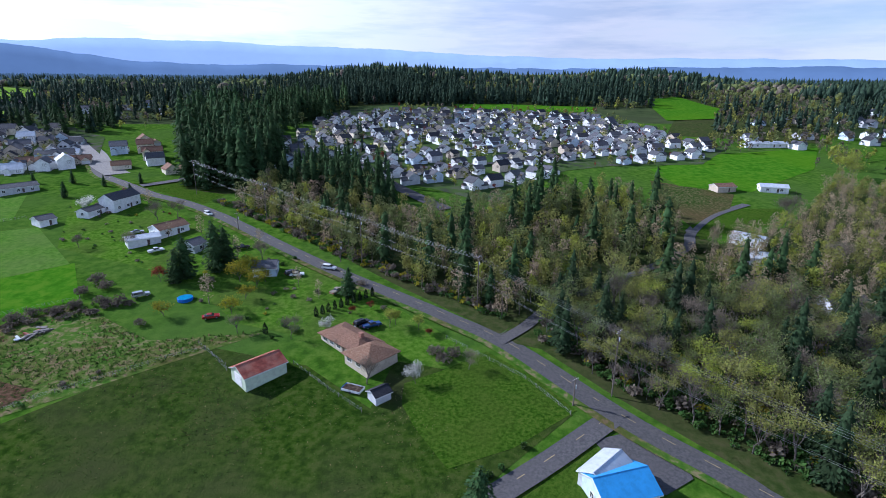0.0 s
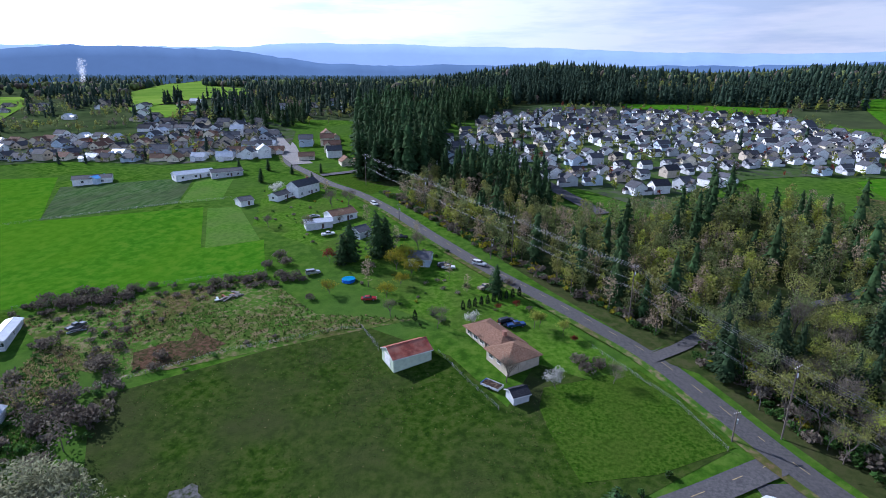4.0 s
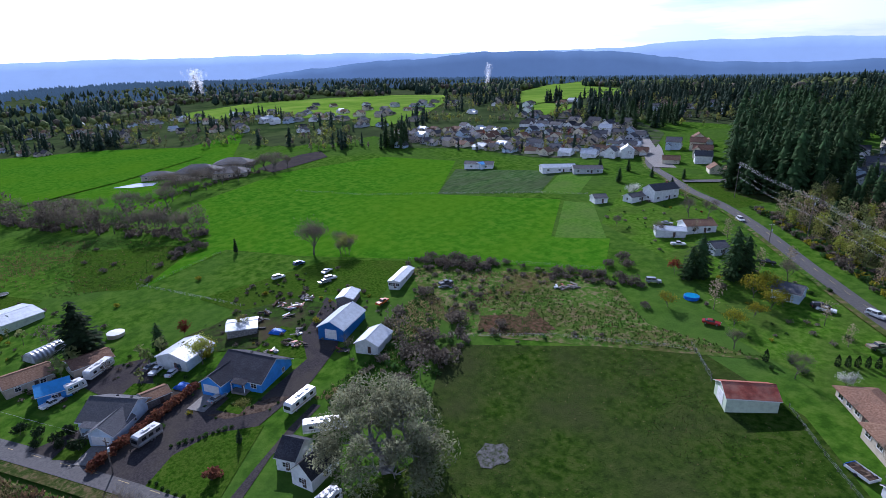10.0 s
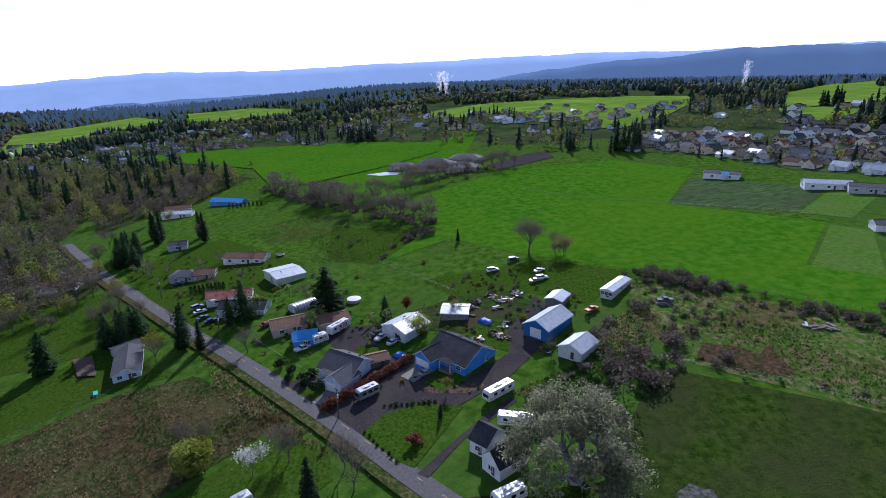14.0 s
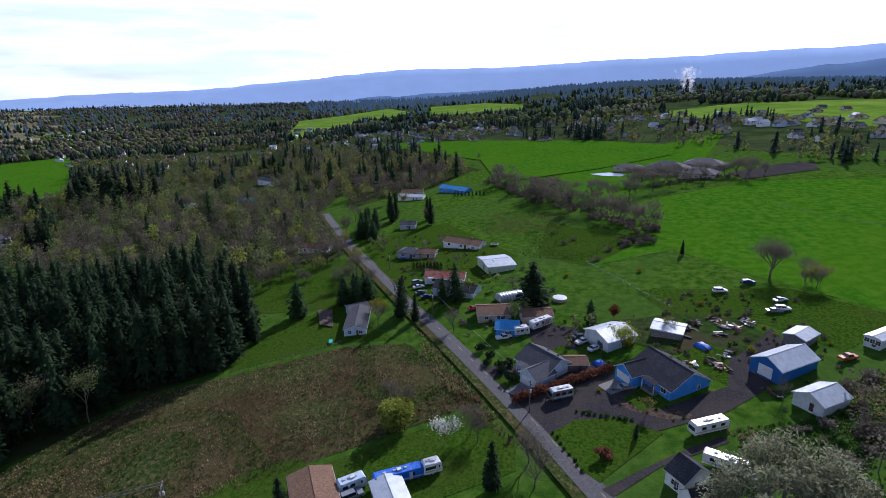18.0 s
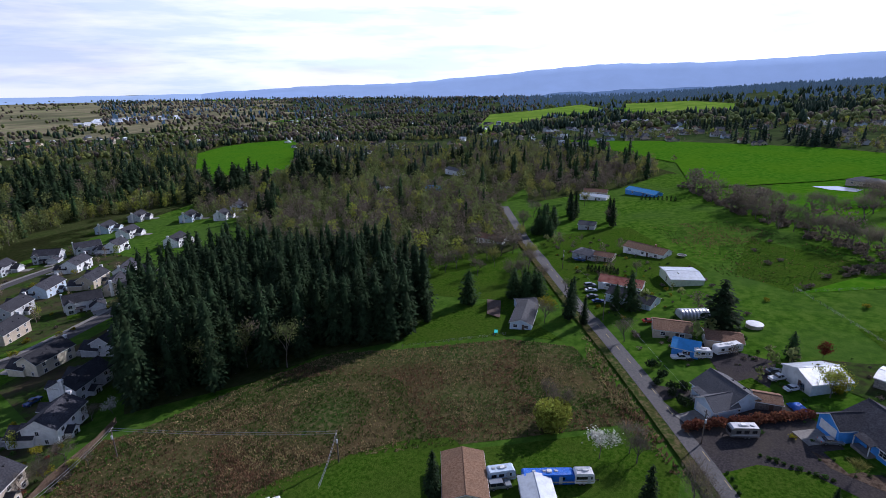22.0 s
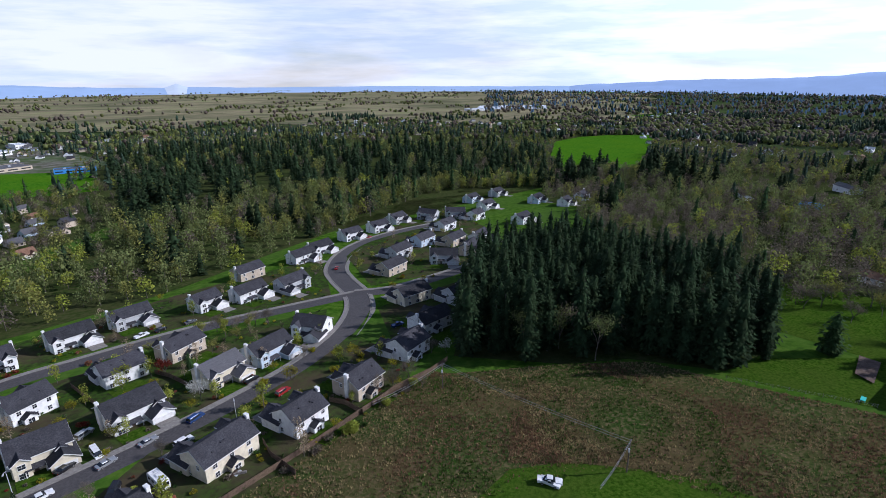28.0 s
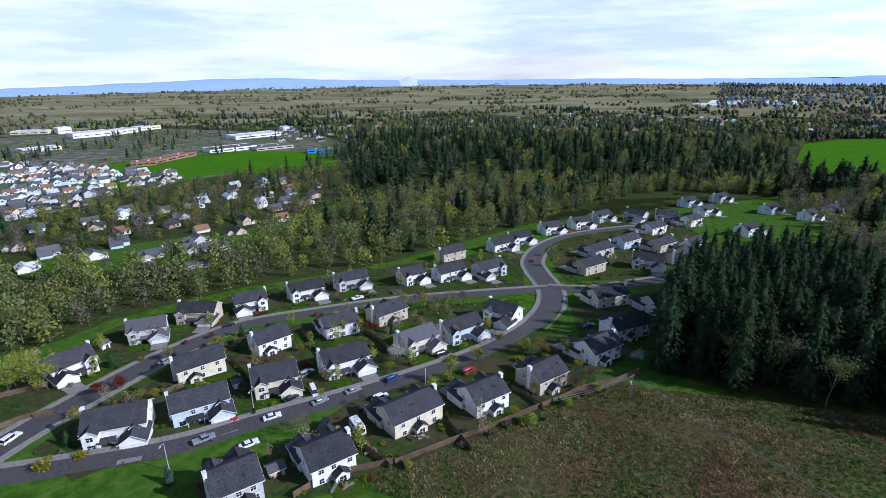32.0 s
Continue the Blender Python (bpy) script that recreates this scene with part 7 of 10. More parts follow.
town_house(-15.9, -176.4, -149, 'siding_paleblue', 'roof_dark', 15.0, 9.0, wing=1)
town_house(-34.7, -189.7, 140, 'siding_white', 'roof_dark', 12.4, 9.0, wing=1)
town_house(71.1, -155.4, 35, 'siding_cream', 'roof_dark', 14.4, 9.5, wing=-1)
town_house(52.7, -172.9, 38, 'siding_white', 'roof_dark', 12.0, 9.5, wing=-1)
town_house(29.5, -184.5, 26, 'siding_white', 'roof_dark', 13.1, 9.0, wing=1, bump_out=False)
town_house(11.6, -195.3, 37, 'siding_tan', 'roof_dark', 13.8, 9.0, wing=-1)
town_house(113.6, -159.0, -129, 'siding_white', 'roof_dark', 12.7, 9.5, wing=-1)
town_house(101.7, -187.3, -160, 'siding_grey', 'roof_grey', 12.9, 9.0, wing=1)
town_house(88.7, -203.7, 178, 'siding_tan', 'roof_dark', 15.0, 9.0, wing=1)
town_house(71.5, -214.6, -155, 'siding_white', 'roof_dark', 12.7, 9.0, wing=-1)
town_house(50.3, -227.6, -155, 'siding_white', 'roof_dark', 15.0, 9.0, wing=1)
town_house(31.2, -240.3, -156, 'siding_grey', 'roof_dark', 15.0, 9.0, wing=1)
town_house(2.1, -244.8, -150, 'siding_white', 'roof_dark', 11.7, 9.0, wing=1)
town_house(-17.0, -248.1, -150, 'siding_white', 'roof_dark', 15.0, 9.0, wing=1, bump_out=False)
town_house(-37.6, -251.5, -150, 'siding_grey', 'roof_dark', 15.0, 9.0, wing=-1)
town_house(-20.6, -284.2, 30, 'siding_tan', 'roof_dark', 15.0, 9.0, wing=0, bump_out=False)
town_house(-51.9, -300.8, -150, 'siding_white', 'roof_dark', 15.0, 9.0, wing=1, bump_out=False)
town_house(-65.8, -314.9, -153, 'siding_white', 'roof_dark', 15.0, 9.0, wing=1)
town_house(-92.8, -341.0, -158, 'siding_white', 'roof_dark', 15.0, 9.0, wing=1)
town_house(-117.4, -354.2, -159, 'siding_white', 'roof_dark', 15.0, 9.0, wing=1)
town_house(-139.0, -373.6, -149, 'siding_grey', 'roof_dark', 15.0, 9.0, wing=1)
town_house(-166.3, -373.6, 130, 'siding_grey', 'roof_dark', 15.0, 9.0, wing=1)
town_house(-89.9, -251.0, 30, 'siding_tan', 'roof_dark', 15.0, 9.0, wing=1, bump_out=False)
town_house(-105.3, -280.4, 30, 'siding_grey', 'roof_dark', 15.0, 9.0, wing=1)
town_house(-128.9, -299.0, 30, 'siding_paleblue', 'roof_dark', 15.0, 9.0, wing=1)
town_house(-123.0, -255.4, 154, 'siding_white', 'roof_dark', 15.0, 9.0, wing=1)
town_house(-146.0, -288.5, 30, 'siding_tan', 'roof_dark', 15.0, 9.0, wing=1)
town_house(-144.1, -263.6, -136, 'siding_tan', 'roof_dark', 15.0, 9.0, wing=1)
town_house(-162.6, -285.3, -143, 'siding_white', 'roof_dark', 15.0, 9.0, wing=1)
town_house(-160.8, -331.6, 30, 'siding_white', 'roof_dark', 15.0, 9.0, wing=1)
town_house(-187.1, -367.7, 157, 'siding_grey', 'roof_dark', 15.0, 9.0, wing=1)
town_house(-196.5, -351.0, 30, 'siding_white', 'roof_dark', 12.7, 9.0, wing=1)
town_house(-230.2, -420.7, -150, 'siding_paleblue', 'roof_dark', 15.0, 9.0, wing=1)
town_house(-224.6, -383.7, -155, 'siding_white', 'roof_dark', 15.0, 9.0, wing=1)
town_house(-265.8, -435.2, -150, 'siding_grey', 'roof_dark', 15.0, 9.0, wing=1)
town_house(-276.6, -384.4, -150, 'siding_paleblue', 'roof_dark', 15.0, 9.0, wing=1)
town_house(-287.6, -357.5, -150, 'siding_white', 'roof_dark', 12.6, 9.0, wing=1)
town_house(-318.9, -373.8, -150, 'siding_paleblue', 'roof_dark', 13.0, 9.0, wing=-1)
town_house(-217.7, -319.4, -155, 'siding_white', 'roof_dark', 14.8, 9.0, wing=1)
town_house(-82.5, -204.4, 15, 'siding_cream', 'roof_dark', 15.0, 8.5, wing=1, bump_out=False)
town_house(-77.0, -171.7, 20, 'siding_white', 'roof_dark', 15.0, 9.0, wing=-1)
town_house(-101.6, -194.0, 19, 'siding_grey', 'roof_dark', 15.0, 9.0, wing=1)
town_house(156.8, -308.9, -144, 'siding_tan', 'roof_grey', 12.7, 9.0, wing=-1, storeys=1, bump_out=False)
town_house(140.3, -320.9, -158, 'siding_grey', 'roof_grey', 11.0, 9.0, wing=1, storeys=1, bump_out=False)
town_house(125.1, -325.5, -152, 'siding_white', 'roof_grey', 14.2, 9.0, wing=1, storeys=1, bump_out=False)
plain_house(122.9, -283.8, -159, 23.2, 8.0, 2.6, 1.2, 'siding_grey', 'roof_grey', 'long low grey-roofed house behind woods', wins=2)
car('sedan', 'white', 40.3, -125.5, -154, group='cars parked along the street')
car('sedan', 'white', 43.0, -113.2, -147, group='cars parked along the street')
car('suv', 'white', 11.1, -133.0, -149, group='cars parked along the street')
car('pickup', 'silver', 55.2, -116.2, -145, group='cars parked along the street')
car('sedan', 'silver', 28.5, -132.5, -145, group='cars parked along the street')
car('sedan', 'silver', 19.6, -137.9, -148, group='cars parked along the street')
car('suv', 'blue', 8.1, -144.1, -141, group='cars parked along the street')
car('sedan', 'silver', 85.6, -163.7, -125, group='cars parked along the street')
car('suv', 'white', 105.9, -120.9, -105, group='cars parked along the street')
car('pickup', 'white', 26.1, -221.1, -149, group='cars parked along the street')
car('sedan', 'black', 19.5, -224.2, -139, group='cars parked along the street')
car('sedan', 'grey', 8.5, -227.3, -150, group='cars parked along the street')
car('suv', 'black', -8.5, -160.2, -149, group='cars parked along the street')
car('sedan', 'black', 74.5, -194.5, -147, group='cars parked along the street')
car('sedan', 'white', -40.5, -191.6, -164, group='cars parked along the street')
car('sedan', 'red', -65.7, -273.3, -112, group='cars parked along the street')
car('sedan', 'black', 37.4, -135.1, -132, group='cars parked along the street')
car('van', 'white', 31.2, -138.1, 113, group='cars parked along the street')
car('suv', 'black', 25.7, -119.5, 72, group='cars parked along the street')
car('sedan', 'red', 51.3, -126.5, 122, group='cars parked along the street')
car('suv', 'red', -16.3, -147.1, -145, group='cars parked along the street')
car('pickup', 'blue', -65.8, -179.3, -163, group='cars parked along the street')
car('sedan', 'red', -105.0, -336.2, -144, group='cars parked along the street')
car('suv', 'silver', 35.5, -150.4, -132, group='cars parked along the street')
car('pickup', 'white', -91.9, -42.2, 118, group='vehicles on the lawn')
car('pickup', 'white', -62.3, -75.7, 144, group='vehicles on the lawn')
car('sedan', 'white', -62.2, -75.4, 123, group='vehicles on the lawn')
car('suv', 'silver', -86.1, -32.6, 127, group='vehicles on the lawn')
plain_house(-84.2, -40.0, 119, 9.0, 14.0, 2.8, 1.2, 'siding_tan', 'roof_brown', 'long low building with faded brown roof', wins=2, along='y')
caravan(-88.7, -33.4, 128, 6.0, 'pale blue camper trailer', wall='siding_paleblue')
caravan(-91.3, -23.8, 119, 11.0, 'long motor home under a blue tarp', wall='tarp_blue')
caravan(-94.4, -17.1, 119, 4.0, 'small white box trailer')
plain_house(-85.5, -24.2, 119, 6.3, 8.0, 2.6, 0.8, 'metal_white', 'roof_white', 'white-roofed carport on a lawn', wins=0, door=False, along='y', category='carport')

# far estates and the town
patch('garden_ground', [(-88, 323), (-99, 383), (-80, 492), (-69, 640), (-1, 695), (40, 675), (122, 663), (224, 640), (212, 503), (229, 411), (243, 394), (192, 336), (130, 332), (97, 319), (78, 298), (55, 280), (44, 254), (33, 259), (11, 280), (-10, 293), (-29, 326), (-57, 334), (-67, 313)], M['yards'], 0.2, 'small lawns, drives and paving between estate houses', 'garden')
patch('garden_ground', [(-381, 262), (-460, 319), (-434, 360), (-350, 382), (-395, 450), (-285, 482), (-232, 430), (-190, 338), (-208, 315), (-254, 292), (-325, 290)], M['yards'], 0.2, 'small lawns, drives and paving between old estate houses', 'garden')
PALE = [('siding_white', 'roof_dark'), ('siding_white', 'roof_slate'), ('siding_grey', 'roof_slate'), ('siding_tan', 'roof_dark'), ('siding_white', 'roof_slate'), ('siding_cream', 'roof_slate'), ('siding_white', 'roof_dark'), ('siding_paleblue', 'roof_slate')]
LOW = [('siding_grey', 'roof_grey'), ('siding_white', 'roof_grey'), ('siding_white', 'roof_white'), ('siding_tan', 'roof_grey'), ('siding_paleblue', 'roof_grey'), ('siding_cream', 'roof_brown'), ('siding_tan', 'roof_dark')]
estate([(-85, 323), (-96, 383), (-84, 492), (-76, 580), (-20, 612), (40, 622), (122, 610), (185, 580), (208, 503), (226, 411), (240, 394), (192, 339), (130, 336), (97, 323), (78, 302), (55, 284), (44, 257), (33, 262), (11, 284), (-10, 296), (-29, 330), (-57, 338), (-67, 316)], 15.0, 20.5, 22, 1, PALE, 'houses of the hillside estate', 1.0, 0.08, 1.5, singles=64, bend=9.0, turns=(90, 90, -90, -90, 90, 0), size=0.8)
road('street_road', [(-30, 545), (20, 560), (80, 555), (140, 530), (180, 480)], 7.0, M['asphalt_street'], 'dark curving street of a hillside estate', lift=0.45)
road('street_road', [(-46, 440), (10, 432), (70, 450), (130, 440), (195, 455)], 7.0, M['asphalt_street'], 'dark curving street of a hillside estate', lift=0.45)
road('street_road', [(-10, 320), (40, 335), (100, 352), (150, 385), (195, 400)], 7.0, M['asphalt_street'], 'dark curving street of a hillside estate', lift=0.45)
road('street_road', [(-140, 285), (-122, 299), (-98, 321), (-63, 331), (-30, 330)], 7.0, M['asphalt_street'], 'dark side street below tall firs', lift=0.4)
road('street_road', [(17.7, 242.5), (4.8, 262.8), (-13.5, 295.9), (-29.1, 335.0), (-43.8, 373.6), (-52.9, 417.8), (-49.3, 469.0), (-34.7, 547.0)], 8.0, M['asphalt_street'], 'dark curving street of a hillside estate', lift=0.5)
estate([(-381, 265), (-456, 319), (-431, 358), (-348, 378), (-322, 406), (-266, 416), (-236, 402), (-193, 336), (-208, 319), (-254, 295), (-325, 293)], 15.5, 20.0, 12, 2, LOW, 'houses of the old estate', 0.25, singles=18, bend=5.0, size=0.88)
estate([(-353, 384), (-270, 421), (-287, 478), (-395, 447)], 16.5, 23.0, 12, 3, PALE, 'houses of the old estate', 0.2, singles=0)
estate([(-219, 297), (-289, 401), (-281, 425), (-249, 426), (-178, 303), (-197, 299)], 18.0, 26.0, 30, 4, LOW, 'houses of the old estate', 0.4, singles=9)
estate([(-162, 303), (-200, 382), (-194, 415), (-165, 392), (-130, 316)], 18.0, 24.0, 30, 5, LOW, 'houses of the old estate', 0.4, singles=12)
estate([(-723, 63), (-649, 179), (-527, 269), (-480, 328), (-636, 427), (-912, 298), (-1113, 107)], 32.0, 36.0, 20, 6, LOW, 'scattered country houses', 0.3, 0.35, 14.0, singles=9)
estate([(-745, -236), (-779, -28), (-645, 79), (-915, 115), (-1781, -538)], 42.0, 42.0, 20, 7, LOW, 'scattered country houses', 0.3, 0.4, 20.0, singles=0)
estate([(-679, -619), (-822, -263), (-806, 0), (-1212, -124), (-1790, -1467), (-1266, -1321)], 40.0, 40.0, 20, 8, LOW, 'scattered country houses', 0.3, 0.4, 18.0, singles=0)
estate([(322, -419), (309, -499), (320, -614), (264, -587), (289, -695), (502, -835), (632, -856)], 19.0, 24.0, 40, 9, LOW, 'houses of the old town', 0.2, 0.1, 4.0, singles=9)
estate([(214, -268), (178, -294), (113, -355), (98, -431), (80, -577), (200, -636), (242, -476), (293, -378)], 30.0, 32.0, 40, 10, LOW, 'houses of the old town', 0.2, 0.3, 5.0, singles=9)
estate([(240, 388), (298, 388), (377, 401), (369, 358), (568, 563), (541, 688), (333, 508)], 26.0, 40.0, 10, 11, PALE, 'houses on the eastern rise', 0.4, 0.4, 6.0, singles=8)
estate([(257, -1007), (-76, -1198), (-704, -1104), (-1007, -730), (-1442, -1054), (-436, -1648), (341, -1375)], 44.0, 44.0, 10, 12, LOW, 'scattered houses below the plain', 0.3, 0.4, 20.0, singles=0)
flat_building(900, -1351, -173, 80, 40, 8.0, 'siding_cream', 'roof_white', 'cream flat-roofed warehouse in the town')
flat_building(832, -1351, -132, 28, 30, 14.0, 'siding_white', 'roof_white', 'tall white building in the town')
flat_building(726, -1270, -134, 79, 50, 10.0, 'siding_white', 'roof_white', 'large white commercial building in town')
flat_building(684, -1319, -105, 71, 40, 10.0, 'siding_cream', 'roof_white', 'cream commercial building in town')
flat_building(665, -1408, -119, 55, 40, 8.0, 'siding_cream', 'roof_white', 'far cream warehouse in town')
flat_building(338, -1190, -137, 104, 45, 7.0, 'siding_white', 'roof_white', 'long white warehouse before firs')
flat_building(320, -969, -142, 82, 40, 6.0, 'siding_white', 'roof_grey', 'grey-roofed school hall in town')
flat_building(252, -983, -145, 67, 45, 5.0, 'siding_tan', 'roof_grey', 'low grey-roofed school wing in town')
flat_building(147, -912, -173, 51, 20, 6.0, 'siding_blue', 'roof_grey', 'blue grandstand beside a field')
flat_building(391, -802, -157, 32, 25, 6.0, 'brick', 'roof_brown', 'red brick school building in town')
flat_building(378, -862, -107, 90, 25, 5.0, 'brick', 'roof_brown', 'long low red brick building')
flat_building(677, -1019, -129, 62, 30, 6.0, 'siding_white', 'roof_white', 'white commercial building in town')
plain_house(416.5, -560.1, -123, 13.8, 7.0, 3.0, 1.0, 'siding_white', 'roof_white', 'white mobile home in a row', wins=1, category='mobile home', name='mobile_home', group='mobile homes')
plain_house(395.3, -563.5, -124, 14.2, 7.0, 3.0, 1.0, 'siding_white', 'roof_white', 'white mobile home in a row', wins=1, category='mobile home', name='mobile_home', group='mobile homes')
plain_house(341.9, -510.5, -122, 12.1, 7.0, 3.0, 1.0, 'siding_white', 'roof_white', 'white mobile home in a row', wins=1, category='mobile home', name='mobile_home', group='mobile homes')
plain_house(327.7, -518.9, -105, 17.3, 7.0, 3.0, 1.0, 'siding_white', 'roof_white', 'white mobile home in a row', wins=1, category='mobile home', name='mobile_home', group='mobile homes')
plain_house(329.0, -464.4, -137, 9.1, 7.0, 3.0, 1.0, 'siding_white', 'roof_white', 'white mobile home in a row', wins=1, category='mobile home', name='mobile_home', group='mobile homes')
plain_house(328.8, -441.2, -152, 7.3, 7.0, 3.0, 1.0, 'siding_white', 'roof_white', 'white mobile home in a row', wins=1, category='mobile home', name='mobile_home', group='mobile homes')
plain_house(314.6, -620.2, -156, 14.1, 7.0, 3.0, 1.0, 'siding_white', 'roof_white', 'white mobile home in a row', wins=1, category='mobile home', name='mobile_home', group='mobile homes')
plain_house(289.8, -619.2, -130, 18.1, 7.0, 3.0, 1.0, 'siding_white', 'roof_white', 'white mobile home in a row', wins=1, category='mobile home', name='mobile_home', group='mobile homes')
flat_building(300, -1325, -152, 20, 40, 8.0, 'siding_white', 'roof_white', 'far white warehouse by trees')
flat_building(-1028, -1856, -179, 62, 60, 8.0, 'siding_white', 'roof_white', 'far white shed on the plain by trees')
plain_house(-428, 112, 60, 34.0, 24.0, 3.6, 5.5, 'siding_tan', 'roof_slate', 'school hall with hipped grey roof', hip=True, wins=4, category='school')
plain_house(-404, 128, 60, 24.0, 18.0, 3.4, 3.6, 'siding_tan', 'roof_slate', 'school wing with low hipped grey roof', hip=True, wins=3, category='school')
plain_house(-438, 142, 60, 30.0, 20.0, 3.4, 4.0, 'siding_tan', 'roof_slate', 'school wing with hipped grey roof', hip=True, wins=3, category='school')
plain_house(-450, 88, 60, 22.0, 12.0, 3.2, 2.4, 'siding_tan', 'roof_grey', 'low school wing beside the field', hip=True, wins=3, category='school')
patch('car_park', [(-409, 149), (-433, 196), (-431, 215), (-400, 205), (-383, 151)], M['gravel'], 0.3, 'grey school car park', 'car park')
patch('puddle', [(-446, 56), (-446, 71), (-433, 83), (-425, 78), (-433, 65)], M['lake'], 0.3, 'pale standing water in the pasture', 'water')
plain_house(-262.3, 246.7, 39, 19.2, 8.0, 3.0, 1.5, 'siding_white', 'roof_grey', 'white house behind a garden plot', wins=2)
plain_house(-259.8, 247.8, 84, 8.2, 7.0, 3.0, 1.2, 'siding_paleblue', 'roof_blue', 'shed with bright blue roof', wins=0, category='shed', name='shed')
plain_house(-212.5, 267.5, 55, 21.4, 9.0, 3.0, 1.5, 'siding_white', 'roof_white', 'long white house with pale roof', wins=3)
plain_house(-195.3, 274.4, 45, 17.4, 8.0, 3.0, 1.5, 'siding_grey', 'roof_grey', 'low grey house beside the pasture', wins=3)
road('street_road', [(-164.2, 310.2), (-184.7, 333.7), (-205.0, 364.2), (-228.6, 395.9), (-256.6, 435.4)], 13.0, M['concrete'], 'wide pale street into the old estate', lift=0.3)
estate([(-609, 283), (-443, 422), (-221, 539), (-304, 718), (-654, 607), (-899, 426)], 36.0, 40.0, 15, 21, LOW, 'scattered country houses', 0.3, 0.45, 14.0, singles=0)

# poles, wires and fences
POLES = [(84.0, 61.0), (47.0, 105.0), (20.5, 147.0), (-17.0, 182.5), (-61.0, 226.0), (-106.0, 269.5)]
for px, py in POLES:
    utility_pole(px, py, 17.5, 2.8, 45.0)
for k, h in ((-1.2, 16.9), (-0.4, 16.9), (0.4, 16.9), (1.2, 16.9), (0.2, 12.8), (0.2, 10.6), (0.2, 10.2)):
    wire([(120.0 + k * 0.7, 18.0 + k * 0.7, h)] + [(px + k * 0.7, py + k * 0.7, h) for px, py in POLES], 0.9)
utility_pole(37.0, 102.2, 7.5, 1.8, 30.0)
utility_pole(-178.4, -30.6, 9.8, 1.8, 30.0)
utility_pole(-230.9, -59.9, 9.5, 1.8, 30.0)
utility_pole(-116.5, 4.1, 9.0, 1.8, 30.0)
utility_pole(-79.8, -70.6, 9.0, 1.8, 30.0)
utility_pole(-59.9, -125.6, 9.0, 1.8, 30.0)
utility_pole(-24.7, 183.6, 8.0, 1.8, 30.0)
utility_pole(-70.4, 216.9, 8.0, 1.8, 30.0)
wire([(-79.8, -70.6, 8.8), (-59.9, -125.6, 8.8)], 0.8, 0.045)
wire([(-79.8, -70.6, 8.1), (-59.9, -125.6, 8.1)], 0.8, 0.045)
wire([(-79.8, -70.6, 8.8), (-63.8, -62.2, 8.8)], 0.8, 0.045)
wire([(-79.8, -70.6, 8.1), (-63.8, -62.2, 8.1)], 0.8, 0.045)
wire([(-59.9, -125.6, 8.8), (-34.5, -114.6, 8.8)], 0.8, 0.045)
wire([(-59.9, -125.6, 8.1), (-34.5, -114.6, 8.1)], 0.8, 0.045)
wire([(-178.4, -30.6, 9.6), (-230.9, -59.9, 9.3)], 0.8)
wire([(-178.4, -30.6, 9.6), (-116.5, 4.1, 8.8)], 0.8)
board_fence([(27.8, -93.2), (21.4, -99.5), (6.0, -103.3)])
board_fence([(6.0, -102.9), (-3.6, -108.0), (-17.2, -114.9)])
board_fence([(-17.2, -114.9), (-32.7, -123.7), (-44.3, -130.3)])
board_fence([(-12.5, -106.1), (-8.4, -116.2), (-7.4, -123.1)])
board_fence([(7.3, -101.4), (14.7, -110.8), (17.2, -114.6)])
board_fence([(-34.3, -123.5), (-31.2, -131.5), (-27.7, -135.2)])
board_fence([(-44.3, -130.3), (-53.6, -132.8), (-69.6, -142.0)])
board_fence([(107.2, -131.3), (102.9, -132.9)])
board_fence([(113.1, -126.8), (109.8, -130.7), (104.3, -133.9)])
board_fence([(63.3, -162.8), (56.8, -154.0), (49.1, -142.3)])
board_fence([(43.8, -185.0), (35.7, -169.0), (31.3, -159.7)])
board_fence([(76.4, -141.4), (74.4, -144.6), (72.5, -146.2)])
board_fence([(19.9, -182.5), (15.3, -176.8), (9.7, -166.5)])
board_fence([(-38.1, -126.3), (-47.2, -132.3), (-60.7, -137.1)])
board_fence([(125.6, -144.2), (118.7, -148.7), (113.9, -151.8)])
post_fence([(-107.1, 89.1), (-84.8, 109.4), (-58.8, 126.1), (-53.2, 127.6)])
post_fence([(-56.1, 130.7), (-45.8, 120.2)])
post_fence([(-53.6, 128.4), (-45.1, 118.5)])
post_fence([(-29.3, 120.7), (-19.4, 110.2), (-10.8, 101.9)])
post_fence([(-101.0, 157.4), (-116.4, 148.9), (-138.9, 135.4), (-164.5, 116.5)])
post_fence([(-227.6, 29.9), (-194.3, 44.5), (-175.7, 52.6)])
post_fence([(-231.9, 186.3), (-265.4, 159.1), (-313.2, 137.1)])
post_fence([(-231.9, 186.3), (-188.7, 219.4), (-165.1, 233.9)])
post_fence([(10.0, 131.0), (28.1, 112.1), (35.5, 99.0)])
post_fence([(-136.7, -88.6), (-156.3, -58.9)])
post_fence([(-193.8, 340.2), (-213.5, 307.2)])
post_fence([(-222.7, 29.2), (-237.1, 65.6)])

# smoke from garden fires far off
smoke_plume(-1500, 420, 70.0, 20.0, 1)
smoke_plume(-1050, 1010, 60.0, 9.0, 2)

